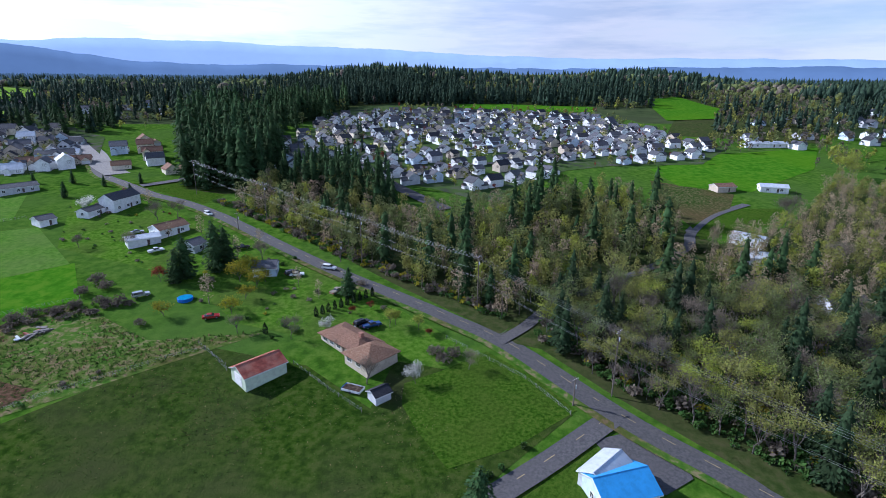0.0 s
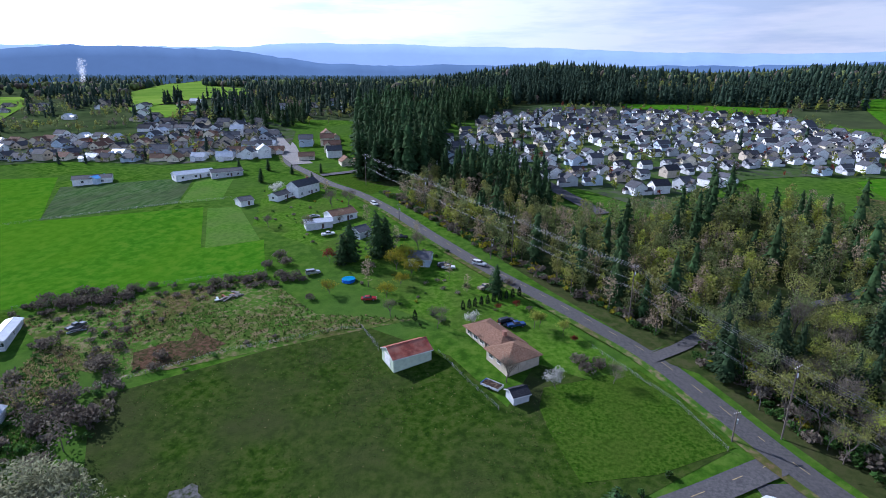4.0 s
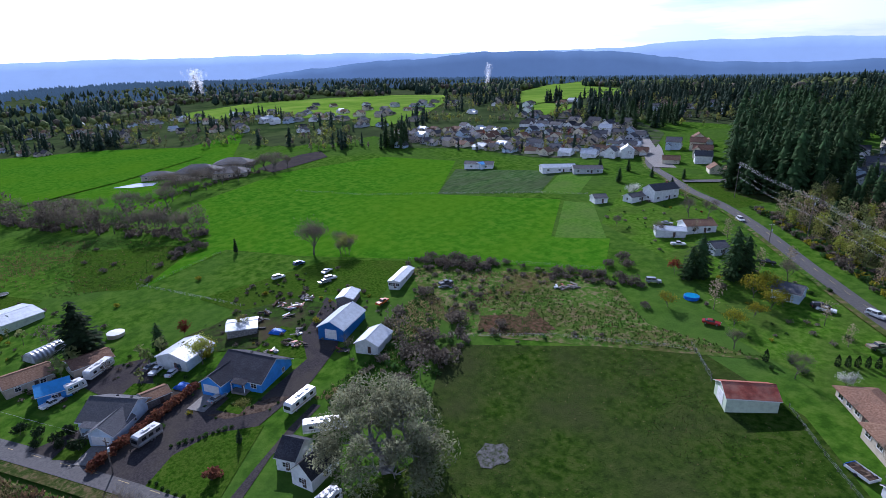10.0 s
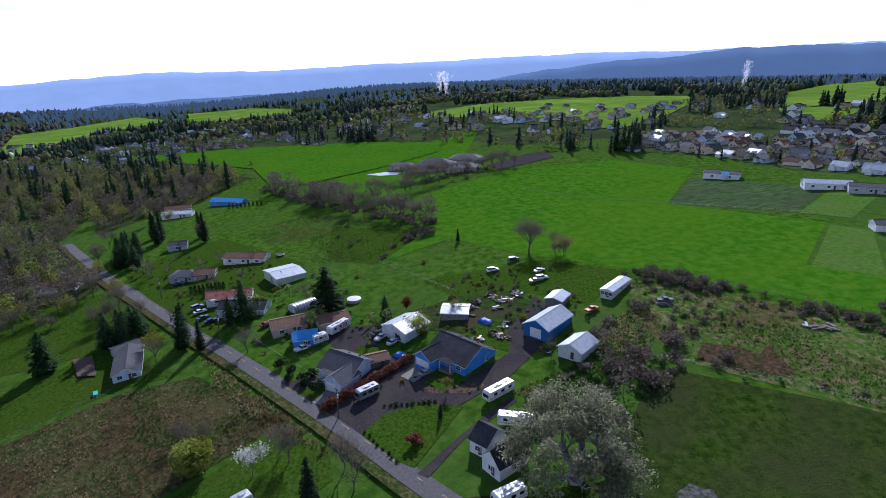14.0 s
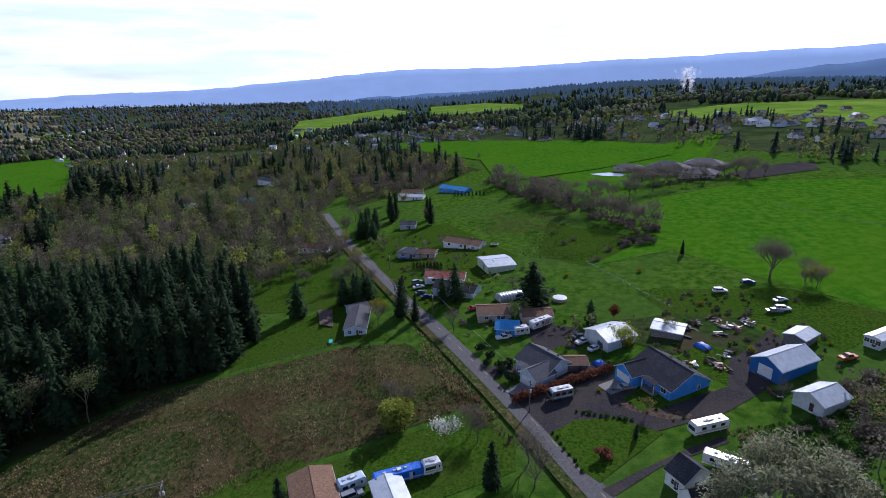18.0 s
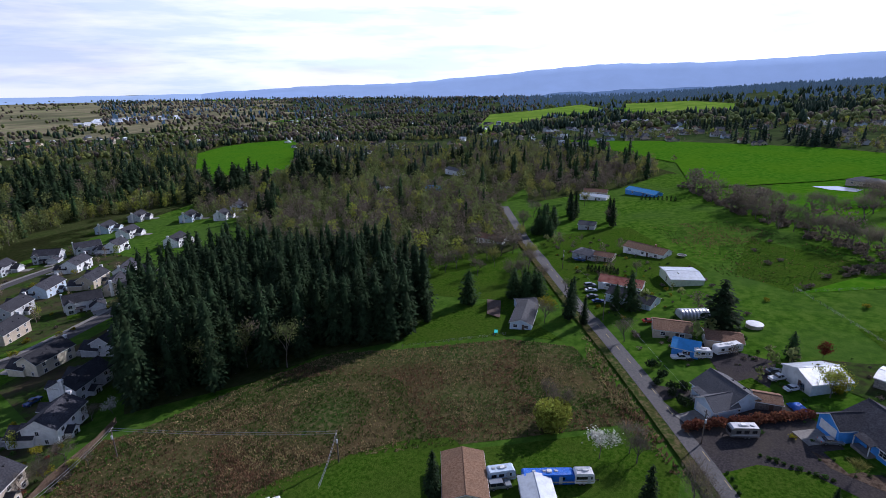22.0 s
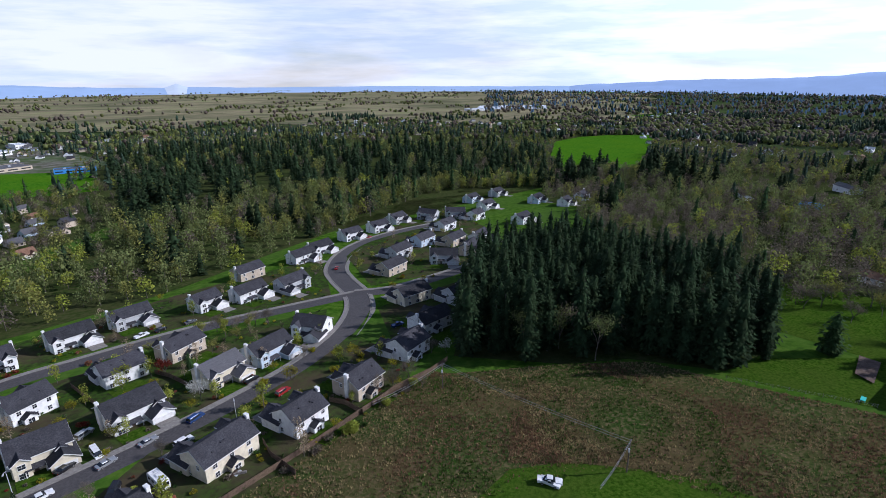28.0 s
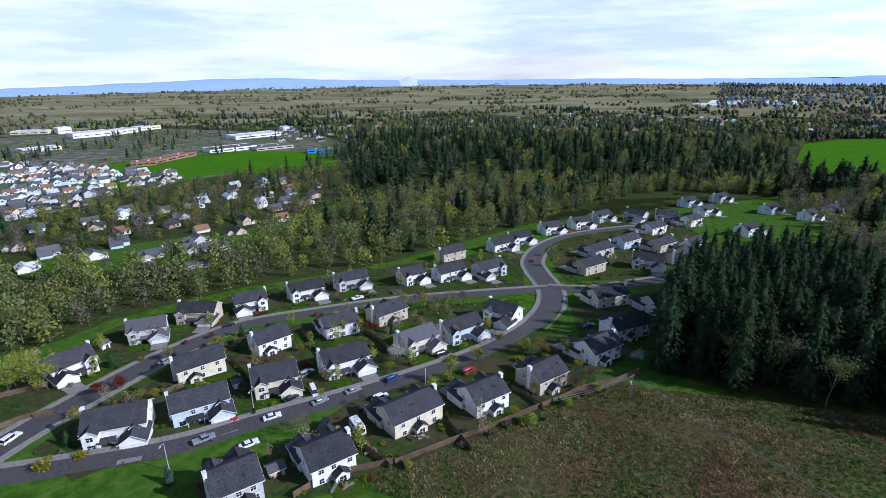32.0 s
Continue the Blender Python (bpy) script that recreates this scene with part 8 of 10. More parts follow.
# yard clutter
round_pool(-69.1, 156.1, 2.3)
garden_trailer(-13.4, 109.5, -25)
tarp_heap(-138.9, 24.4)
tarp_heap(-148.1, 54.4)
teal_bench(-156.9, -62.6)
trampoline(-260.9, -11.9)
above_pool(-186.7, 16.0)
quonset(-190.1, -2.6, 120)
scrap_pile(-163.3, 58.1, 0)
scrap_pile(-165.9, 62.3, 1)
scrap_pile(-161.1, 63.7, 2)
scrap_pile(-161.1, 66.9, 3)
scrap_pile(-160.1, 54.8, 4)
scrap_pile(-156.2, 60.6, 5)
scrap_pile(-161.6, 72.7, 6)
scrap_pile(-165.7, 71.1, 7)
scrap_pile(-155.1, 51.0, 8)
scrap_pile(-143.1, 58.3, 9)
scrap_pile(-139.0, 54.7, 10)
scrap_pile(-135.9, 56.2, 11)
scrap_pile(-139.0, 48.1, 12)
scrap_pile(-134.0, 110.5, 44)
scrap_pile(-134.0, 110.5, 43)
scrap_pile(-101.3, 139.4, 20)
scrap_pile(-103.1, 135.2, 21)
scrap_pile(-123.4, 63.4, 22)
scrap_pile(18.5, -96.4, 23)
scrap_pile(-0.3, -114.8, 24)
scrap_pile(12.4, -108.3, 25)
scrap_pile(-13.8, 139.3, 26)
plain_house(33.6, -101.8, -148, 3.3, 3.0, 2.2, 0.8, 'siding_tan', 'roof_grey', 'small tan garden shed among trees', wins=0, door=True, category='shed', name='shed')
plain_house(113.6, -178.5, -125, 2.7, 2.6, 2.2, 0.8, 'siding_white', 'roof_grey', 'small white garden shed among trees', wins=0, door=True, category='shed', name='shed')
plain_house(55.6, -144.6, -151, 2.5, 2.6, 2.2, 0.8, 'siding_grey', 'roof_grey', 'small grey garden shed among trees', wins=0, door=True, category='shed', name='shed')
street_lamp(59.3, -105.3)
street_lamp(-2.2, -137.5)
street_lamp(46.1, -128.7)

# the large woods
ROAD_KEEP = ((smooth_line(MAIN_ROAD, 8.0), 8.5), (smooth_line(LANE, 8.0), 6.5), (smooth_line(STREET, 8.0), 8.0), (smooth_line(CRESCENT, 8.0), 8.0), (smooth_line(SIDE_STREET, 8.0), 8.0), (smooth_line(WOODS_DRIVE, 8.0), 5.0))
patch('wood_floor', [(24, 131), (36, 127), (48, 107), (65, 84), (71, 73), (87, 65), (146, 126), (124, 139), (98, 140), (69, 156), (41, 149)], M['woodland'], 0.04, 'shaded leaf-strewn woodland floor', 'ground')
wood('woodland', fill([(24, 131), (36, 127), (48, 107), (65, 84), (71, 73), (87, 65), (146, 126), (124, 139), (98, 140), (69, 156), (41, 149)], 300, {'wood_alder': 2.2, 'wood_bare': 1.6, 'wood_fir': 1.5, 'wood_maple': 0.9, 'wood_ash': 4.4}, 0.5, 0.95, 1, 3.4, ROAD_KEEP), 'dense spring woodland of alders and firs beside the road')
patch('wood_floor', [(24, 130), (35, 125), (47, 106), (64, 83), (70, 72), (85, 63), (136, 116), (63, 141), (40, 142)], M['woodland'], 0.04, 'shaded leaf-strewn woodland floor', 'ground')
wood('undergrowth', fill([(24, 130), (35, 125), (47, 106), (64, 83), (70, 72), (85, 63), (136, 116), (63, 141), (40, 142)], 1000, {'low_bush': 5, 'low_grey': 1.2, 'low_gold': 0.4}, 0.60, 1.50, 2, 0.0, ROAD_KEEP), 'undergrowth at the edge of the wood')
wood('undergrowth', fill([(-107, 259), (-35, 197), (-5, 163), (24, 132), (29, 143), (-5, 175), (-38, 212), (-82, 254)], 420, {'low_bush': 3, 'low_grey': 1.5, 'low_gold': 0.8}, 0.60, 1.30, 3, 0.0, ROAD_KEEP), 'undergrowth along the road bank')
wood('undergrowth', fill([(-165, 117), (-127, 139), (-98, 155), (-82, 154), (-94, 147), (-157, 111)], 90, {'low_grey': 4, 'low_bush': 1}, 0.50, 1.00, 4, 0.0, ROAD_KEEP), 'brambles and bushes along the hedge line')
wood('undergrowth', fill([(-132, 86), (-145, 113), (-105, 140), (-118, 87), (-73, 121), (-102, 83)], 70, {'low_grey': 4, 'low_bush': 2}, 0.30, 0.80, 5, 0.0, ROAD_KEEP), 'scattered scrub bushes on rough ground')
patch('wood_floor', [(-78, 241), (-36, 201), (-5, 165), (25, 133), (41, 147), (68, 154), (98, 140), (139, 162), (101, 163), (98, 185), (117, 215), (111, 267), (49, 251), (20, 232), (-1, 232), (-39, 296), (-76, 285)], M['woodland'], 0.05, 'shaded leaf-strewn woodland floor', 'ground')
wood('woodland', fill([(-78, 241), (-36, 201), (-5, 165), (25, 133), (41, 147), (68, 154), (98, 140), (139, 162), (101, 163), (98, 185), (117, 215), (111, 267), (49, 251), (20, 232), (-1, 232), (-39, 296), (-76, 285)], 600, {'mid_alder': 2.6, 'mid_ash': 4, 'mid_bare': 3, 'mid_fir': 1.1, 'mid_maple': 1.3}, 0.5, 1.0, 6, 2.7, ROAD_KEEP), 'dense spring woodland of alders and firs above the road')
patch('wood_floor', [(98, 140), (149, 129), (248, 232), (252, 295), (170, 218), (117, 193), (101, 163)], M['woodland'], 0.05, 'shaded leaf-strewn woodland floor', 'ground')
wood('woodland', fill([(98, 140), (149, 129), (248, 232), (252, 295), (170, 218), (117, 193), (101, 163)], 260, {'mid_bare': 5, 'mid_alder': 2, 'mid_maple': 0.5}, 0.50, 0.95, 7, 3.0, ROAD_KEEP), 'grey bare thicket and budding trees on a slope')
patch('wood_floor', [(-58, 268), (-34, 254), (-6, 240), (-10, 284), (-42, 323), (-64, 316)], M['woodland'], 0.06, 'shaded leaf-strewn woodland floor', 'ground')
wood('woodland', fill([(-58, 268), (-34, 254), (-6, 240), (-10, 284), (-42, 323), (-64, 316)], 60, {'mid_fir': 1}, 0.60, 0.95, 8, 3.6, ROAD_KEEP), 'dark fir clump above the road')
patch('wood_floor', [(-115, 279), (-92, 269), (-77, 279), (-78, 338), (-122, 473), (-182, 526), (-180, 441)], M['woodland'], 0.06, 'shaded leaf-strewn woodland floor', 'ground')
wood('woodland', fill([(-115, 279), (-92, 269), (-77, 279), (-78, 338), (-122, 473), (-182, 526), (-180, 441)], 210, {'mid_fir': 6, 'mid_ash': 1, 'mid_alder': 0.7}, 0.95, 1.5, 9, 4.0, ROAD_KEEP), 'dark block of tall firs beside the estate road')
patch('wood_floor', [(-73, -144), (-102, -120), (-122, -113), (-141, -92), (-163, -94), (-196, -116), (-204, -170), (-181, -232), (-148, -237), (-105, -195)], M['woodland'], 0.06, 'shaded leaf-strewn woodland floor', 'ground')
wood('woodland', fill([(-73, -144), (-102, -120), (-122, -113), (-141, -92), (-163, -94), (-196, -116), (-204, -170), (-181, -232), (-148, -237), (-105, -195)], 370, {'wood_fir': 14, 'wood_ash': 1, 'wood_bare': 1}, 0.8, 1.3, 10, 2.6, ROAD_KEEP), 'tall dark stand of firs at the edge of the meadow')
patch('wood_floor', [(-199, -124), (-236, -102), (-263, -90), (-369, -147), (-423, -210), (-336, -290), (-280, -336), (-233, -243), (-199, -148)], M['woodland'], 0.06, 'shaded leaf-strewn woodland floor', 'ground')
wood('woodland', fill([(-199, -124), (-236, -102), (-263, -90), (-369, -147), (-423, -210), (-336, -290), (-280, -336), (-233, -243), (-199, -148)], 380, {'grove_bare': 7, 'grove_ash': 2.4, 'grove_alder': 0.4, 'grove_maple': 0.3, 'mid_fir': 0.15}, 0.60, 1.05, 11, 3.4, ROAD_KEEP), 'bare and budding trees behind the fir stand')
patch('wood_floor', [(157, -172), (148, -175), (135, -186), (126, -207), (110, -223), (84, -244), (40, -265), (11, -284), (-44, -334), (-91, -373), (-154, -432), (-231, -493), (-222, -612), (-43, -558), (46, -475), (97, -353), (119, -305), (165, -282), (222, -278), (232, -270)], M['woodland'], 0.07, 'shaded leaf-strewn woodland floor', 'ground')
wood('woodland', fill([(157, -172), (148, -175), (135, -186), (126, -207), (110, -223), (84, -244), (40, -265), (11, -284), (-44, -334), (-91, -373), (-154, -432), (-231, -493), (-222, -612), (-43, -558), (46, -475), (97, -353), (119, -305), (165, -282), (222, -278), (232, -270)], 520, {'grove_alder': 2, 'grove_maple': 1.2, 'grove_ash': 6, 'grove_bare': 2, 'bulk_fir': 0.8}, 0.6, 1.3, 14, 5.0, ROAD_KEEP), 'budding oaks and firs behind the estate')
patch('wood_floor', [(54, -449), (-41, -540), (-171, -577), (-238, -509), (-344, -492), (-375, -386), (-532, -560), (-519, -757), (-291, -1000), (-40, -1149), (119, -1075)], M['woodland'], 0.07, 'shaded leaf-strewn woodland floor', 'ground')
wood('woodland', fill([(54, -449), (-41, -540), (-171, -577), (-238, -509), (-344, -492), (-375, -386), (-532, -560), (-519, -757), (-291, -1000), (-40, -1149), (119, -1075)], 620, {'bulk_fir': 6, 'grove_ash': 1.2, 'grove_alder': 0.5, 'grove_bare': 0.8, 'grove_maple': 0.2}, 0.75, 1.5, 15, 5.0, ROAD_KEEP), 'dark fir wood behind the estate')
patch('wood_floor', [(238, -302), (181, -348), (106, -390), (60, -506), (87, -767), (214, -683), (301, -542), (322, -419)], M['woodland'], 0.07, 'shaded leaf-strewn woodland floor', 'ground')
wood('woodland', fill([(238, -302), (181, -348), (106, -390), (60, -506), (87, -767), (214, -683), (301, -542), (322, -419)], 420, {'grove_alder': 1.6, 'grove_bare': 4, 'mid_fir': 0.5, 'grove_maple': 0.8, 'grove_ash': 2}, 0.50, 0.95, 16, 3.0, ROAD_KEEP), 'trees among houses of the old town')
wood('hedgerow', fill([(-440, -29), (-352, 11), (-264, 62), (-276, 75), (-299, 58), (-379, 12), (-465, -26)], 176, {'low_grey': 5, 'grove_bare': 1}, 0.80, 1.50, 17, 0.0, ROAD_KEEP), 'bare hedgerow between the pastures')
wood('hedgerow', fill([(-358, 48), (-372, 76), (-386, 112), (-394, 152), (-400, 152), (-393, 112), (-378, 74), (-364, 46)], 60, {'low_grey': 1}, 0.6, 1.1, 18, 0.0, ROAD_KEEP), 'bare hedgerow beside the school')
wood('hedgerow', fill([(-227, 29), (-274, 65), (-272, 72), (-228, 35)], 24, {'low_grey': 5, 'low_bush': 1}, 0.60, 1.20, 19, 0.0, ROAD_KEEP), 'scattered hedge of the pasture')
wood('woodland', fill([(-85, 323), (-77, 492), (-1, 691), (122, 659), (220, 637), (226, 411), (192, 339), (97, 323), (44, 257), (11, 284), (-29, 330)], 700, {'far_lime': 2.4, 'far_bare': 2, 'far_leaf': 2, 'far_red': 1.2, 'far_moss': 2.4, 'far_fir': 0.2}, 0.30, 0.7, 20, 0.0, ()), 'garden trees of the hillside estate')
wood('woodland', fill([(-381, 265), (-456, 319), (-348, 378), (-266, 416), (-193, 336), (-254, 295)], 240, {'far_lime': 1.4, 'far_bare': 2, 'far_leaf': 1.6, 'far_red': 0.8, 'far_moss': 2, 'far_fir': 0.4}, 0.30, 0.60, 21, 0.0, ()), 'garden trees of the old estate')
patch('wood_floor', [(-641, -841), (-477, -448), (-458, -324), (-437, -216), (-461, -154), (-369, -147), (-342, -198), (-319, -276), (-282, -387)], M['woodland'], 0.08, 'shaded leaf-strewn woodland floor', 'ground')
wood('woodland', fill([(-641, -841), (-477, -448), (-458, -324), (-437, -216), (-461, -154), (-369, -147), (-342, -198), (-319, -276), (-282, -387)], 420, {'grove_bare': 7, 'grove_ash': 3, 'grove_alder': 0.5, 'grove_maple': 0.3, 'mid_fir': 0.3}, 0.60, 1.10, 22, 2.2, ROAD_KEEP), 'woodland of bare and mossy trees beyond the firs')
patch('wood_floor', [(-354, -734), (-425, -430), (-399, -260), (-486, -173), (-663, -154), (-827, -303), (-742, -607), (-482, -991)], M['woodland'], 0.09, 'shaded leaf-strewn woodland floor', 'ground')
wood('woodland', fill([(-354, -734), (-425, -430), (-399, -260), (-486, -173), (-663, -154), (-827, -303), (-742, -607), (-482, -991)], 500, {'grove_bare': 5, 'grove_ash': 3, 'grove_alder': 0.6, 'grove_maple': 0.3, 'far_fir': 0.5}, 0.60, 1.10, 23, 3.0, ROAD_KEEP), 'mixed woods between the lane and the plain')
patch('wood_floor', [(143, -587), (82, -711), (-72, -934), (-319, -1097), (-589, -944), (-757, -809), (-954, -1029), (-409, -1414), (155, -1185)], M['woodland'], 0.09, 'shaded leaf-strewn woodland floor', 'ground')
wood('woodland', fill([(143, -587), (82, -711), (-72, -934), (-319, -1097), (-589, -944), (-757, -809), (-954, -1029), (-409, -1414), (155, -1185)], 800, {'far_fir': 2, 'far_moss': 4, 'far_leaf': 2, 'far_bare': 4}, 0.80, 1.40, 24, 0.0, ()), 'woods along the foot of the slope')
patch('wood_floor', [(-82, -368), (-131, -422), (-193, -468), (-255, -486), (-340, -454), (-388, -522), (-253, -544), (-146, -490), (-92, -416)], M['woodland'], 0.09, 'shaded leaf-strewn woodland floor', 'ground')
wood('woodland', fill([(-82, -368), (-131, -422), (-193, -468), (-255, -486), (-340, -454), (-388, -522), (-253, -544), (-146, -490), (-92, -416)], 272, {'grove_alder': 3, 'grove_maple': 1.4, 'grove_ash': 3, 'mid_fir': 2, 'grove_bare': 2}, 0.60, 1.10, 25, 2.2, ROAD_KEEP), 'firs and oaks behind the crescent')

# clumps of tall firs round the open field
FIR_CLUMPS = ((-466, -430, 5, 1.15), (-455, -387, 6, 1.2), (-463, -363, 4, 1.0), (-348, -443, 5, 0.9), (-377, -439, 6, 1.0), (-307, -320, 4, 0.8), (-496, -297, 3, 0.7), (-608, -299, 4, 0.8), (-546, -228, 3, 0.7))
CLUMP_SEED = random.Random(77)
wood('woodland', [('bulk_fir', cx + CLUMP_SEED.gauss(0, 8), cy + CLUMP_SEED.gauss(0, 8), 1.3 * size * CLUMP_SEED.uniform(0.8, 1.15)) for cx, cy, count, size in FIR_CLUMPS for k in range(count)], 'clumps of tall dark firs beside an open field')
# bright far fields
FAR_FIELDS = [
    [(-1095, 392), (-1043, 532), (-947, 664), (-844, 700), (-693, 570), (-701, 492), (-573, 408), (-620, 349), (-808, 312), (-874, 228), (-1029, 258)],
    [(-1453, 1960), (-707, 960), (-670, 796), (-834, 926)],
    [(-533, 571), (-511, 620), (-405, 595), (-368, 526), (-433, 474)],
    [(-2042, -390), (-1836, -176), (-1717, -3), (-1422, 2), (-1395, -102), (-1475, -240)],
    [(-2183, -654), (-2115, -498), (-1700, -353), (-1510, -394), (-1539, -467)],
    [(-1158, -529), (-1830, -777), (-2021, -696), (-2517, -616), (-1956, -385), (-1699, -473), (-1241, -444), (-1043, -459)],
    [(-2406, -409), (-2290, -150), (-1791, 10), (-1380, 1), (-1513, -130), (-1769, -292)],
    [(-494, -656), (-667, -874), (-772, -927), (-853, -926), (-927, -871), (-682, -640), (-516, -502), (-455, -514), (-430, -545)],
    [(-878, -247), (-801, -77), (-671, 86), (-574, 158), (-514, 137), (-467, 66), (-436, -18), (-579, -43)],
    [(57, 705), (132, 712), (233, 677), (216, 626), (130, 631), (67, 661)],
    [(328, 746), (398, 788), (389, 653), (332, 566), (268, 549)],
    [(-599, 854), (-643, 1006), (-493, 774), (-495, 703)],
    [(-1280, -1443), (-1547, -1349), (-1423, -1239), (-1165, -1312)],
    [(-764, 826), (-1157, 1422), (-658, 1029), (-511, 790), (-538, 680), (-513, 560)],
    [(-706, 442), (-689, 572), (-572, 444), (-509, 343), (-525, 324)],
]
for k, line in enumerate(FAR_FIELDS):
    patch("field", line, M["sunny_field"] if k in (0, 1, 2, 5, 6, 13, 14) else M["pasture"], 0.5 + 0.02 * k, "sunlit far green field between woods", "field")


def open_land(x, y):
    """Land that carries no trees: fields and the built-up estates."""
    return any(inside(x, y, q) for q in FAR_FIELDS) or any(inside(x, y, q) for q in FAR_OPEN)


FAR_OPEN = [
    [(-85, 323), (-96, 383), (-77, 492), (-66, 637), (-1, 691), (122, 659), (220, 637), (226, 411), (192, 339), (97, 323), (44, 257), (-57, 338)],
    [(-381, 265), (-456, 319), (-431, 358), (-395, 447), (-287, 478), (-236, 402), (-193, 336), (-254, 295)],
    [(-222, 30), (-240, 69), (-165, 117), (-101, 157), (-170, 218), (-294, 253), (-357, 232), (-377, 154), (-360, 74), (-267, 71)],
    [(-341, 21), (-360, 74), (-423, 79), (-447, 140), (-557, 205), (-557, 105), (-615, 51)],
    [(215, 366), (317, 396), (259, 323), (185, 271), (150, 283), (151, 323)],
    [(319, -381), (297, -479), (273, -656), (174, -726), (112, -1000), (213, -1242), (612, -1419), (964, -1331), (1003, -1282)],
    [(448, -827), (338, -942), (241, -941), (121, -905), (97, -714), (251, -689), (332, -579), (396, -589)],
]


def scatter(a0, a1, r0, r1, n, conifers, broad, seed, lo=0.8, hi=1.25, fir_share=0.5, gaps=-0.25, grain=0.004):
    """Trees over a wide sector of the distance, in clumps of firs and of broad trees, with open fields left out."""
    rnd = random.Random(seed)
    out, tries = [], 0
    while len(out) < n and tries < n * 6:
        tries += 1
        a, r = radians(rnd.uniform(a0, a1)), math.sqrt(rnd.uniform(r0 * r0, r1 * r1))
        x, y = r * math.sin(a), r * math.cos(a)
        if noise.noise(Vector((x * grain * 1.7, y * grain * 1.7, seed))) < gaps + rnd.uniform(-0.12, 0.12) or open_land(x, y):
            continue
        fir = noise.noise(Vector((x * grain, y * grain, 9.1))) * 0.9 + fir_share > rnd.uniform(0.2, 0.8)
        names = conifers if fir else broad
        out.append((rnd.choices(list(names), list(names.values()))[0], x, y, rnd.uniform(lo, hi)))
    return out


BROAD = {"far_moss": 4, "far_leaf": 2, "far_lime": 0.8, "far_bare": 3.5}
SPECKS = {"speck_leaf": 4, "speck_gold": 2, "speck_bare": 3}
# the wooded rises behind the hillside estate
patch('wood_floor', [(-121, 490), (-81, 654), (-1, 724), (44, 731), (240, 690), (379, 790), (420, 639), (646, 843), (854, 1304), (175, 1355), (-214, 1340), (-285, 814)], M['woodland'], 0.09, 'shaded leaf-strewn woodland floor', 'ground')
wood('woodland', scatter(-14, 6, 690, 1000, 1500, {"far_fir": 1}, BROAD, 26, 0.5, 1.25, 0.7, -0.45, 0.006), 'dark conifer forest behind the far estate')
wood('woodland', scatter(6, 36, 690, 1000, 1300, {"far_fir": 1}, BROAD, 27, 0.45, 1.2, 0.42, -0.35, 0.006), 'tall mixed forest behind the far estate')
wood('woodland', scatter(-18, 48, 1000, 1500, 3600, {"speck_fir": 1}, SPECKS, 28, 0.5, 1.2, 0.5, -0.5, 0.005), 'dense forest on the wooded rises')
wood('woodland', fill([(-330, 470), (-300, 430), (-262, 440), (-240, 470), (-280, 540)], 26, {"mid_fir": 1}, 0.7, 1.0, 60, 4.0), 'dark firs among old houses')
wood('woodland', fill([(-410, 262), (-385, 246), (-372, 262), (-395, 285)], 16, {"mid_fir": 5, "grove_maple": 1}, 0.6, 0.95, 61, 3.0), 'dark garden firs beside the pasture')
wood('woodland', scatter(-14, -6, 480, 690, 110, {"mid_fir": 1}, BROAD, 29, 0.9, 1.3, 0.9, -0.4), 'dark firs beside the estate')
wood('woodland', scatter(30, 56, 420, 1000, 1100, {"far_fir": 1}, {"far_bare": 5, "far_leaf": 3, "far_moss": 2, "far_lime": 0.6}, 30, 0.6, 1.05, 0.25, -0.2, 0.007), 'bare thickets and trees on the eastern slope')
# the valley floor
wood('woodland', scatter(-40, -14, 520, 1000, 800, {"far_fir": 1}, BROAD, 31, 0.55, 1.2, 0.55, -0.05, 0.009), 'firs and garden trees behind the old estate')
wood('woodland', scatter(-76, -40, 470, 1000, 640, {"far_fir": 1}, BROAD, 32, 0.4, 0.95, 0.3, 0.08, 0.011), 'trees round far farms and houses')
wood('woodland', scatter(-112, -76, 560, 1000, 850, {"far_fir": 1}, BROAD, 33, 0.45, 1.0, 0.25, -0.05, 0.009), 'mixed woods and gardens beyond the lane')
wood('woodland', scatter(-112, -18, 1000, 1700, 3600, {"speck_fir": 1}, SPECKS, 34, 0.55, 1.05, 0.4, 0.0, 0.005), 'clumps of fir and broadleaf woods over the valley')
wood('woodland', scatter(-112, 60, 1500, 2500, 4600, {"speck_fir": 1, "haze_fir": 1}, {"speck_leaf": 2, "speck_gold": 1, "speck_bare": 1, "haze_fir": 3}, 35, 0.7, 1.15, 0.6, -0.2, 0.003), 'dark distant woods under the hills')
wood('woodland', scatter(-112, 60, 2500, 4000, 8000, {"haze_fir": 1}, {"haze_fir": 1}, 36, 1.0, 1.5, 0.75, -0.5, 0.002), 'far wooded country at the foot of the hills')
# towards the river plain
wood('woodland', scatter(-142, -108, 1100, 2000, 2600, {"speck_fir": 1}, {"speck_leaf": 3, "speck_bare": 5}, 45, 0.45, 1.0, 0.2, -0.05, 0.005), 'woods and gardens above the river plain')
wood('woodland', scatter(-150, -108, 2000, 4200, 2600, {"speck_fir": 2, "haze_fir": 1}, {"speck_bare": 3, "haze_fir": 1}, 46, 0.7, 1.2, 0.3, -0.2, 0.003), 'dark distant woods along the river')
wood('woodland', scatter(-150, -112, 640, 1100, 1500, {"far_fir": 1}, BROAD, 37, 0.55, 1.0, 0.1, -0.02, 0.007), 'dark woods below the meadow')
wood('woodland', scatter(150, 210, 900, 1500, 1700, {"far_fir": 1}, BROAD, 38, 0.5, 1.1, 0.18, -0.05, 0.007), 'woods and gardens east of the estate')
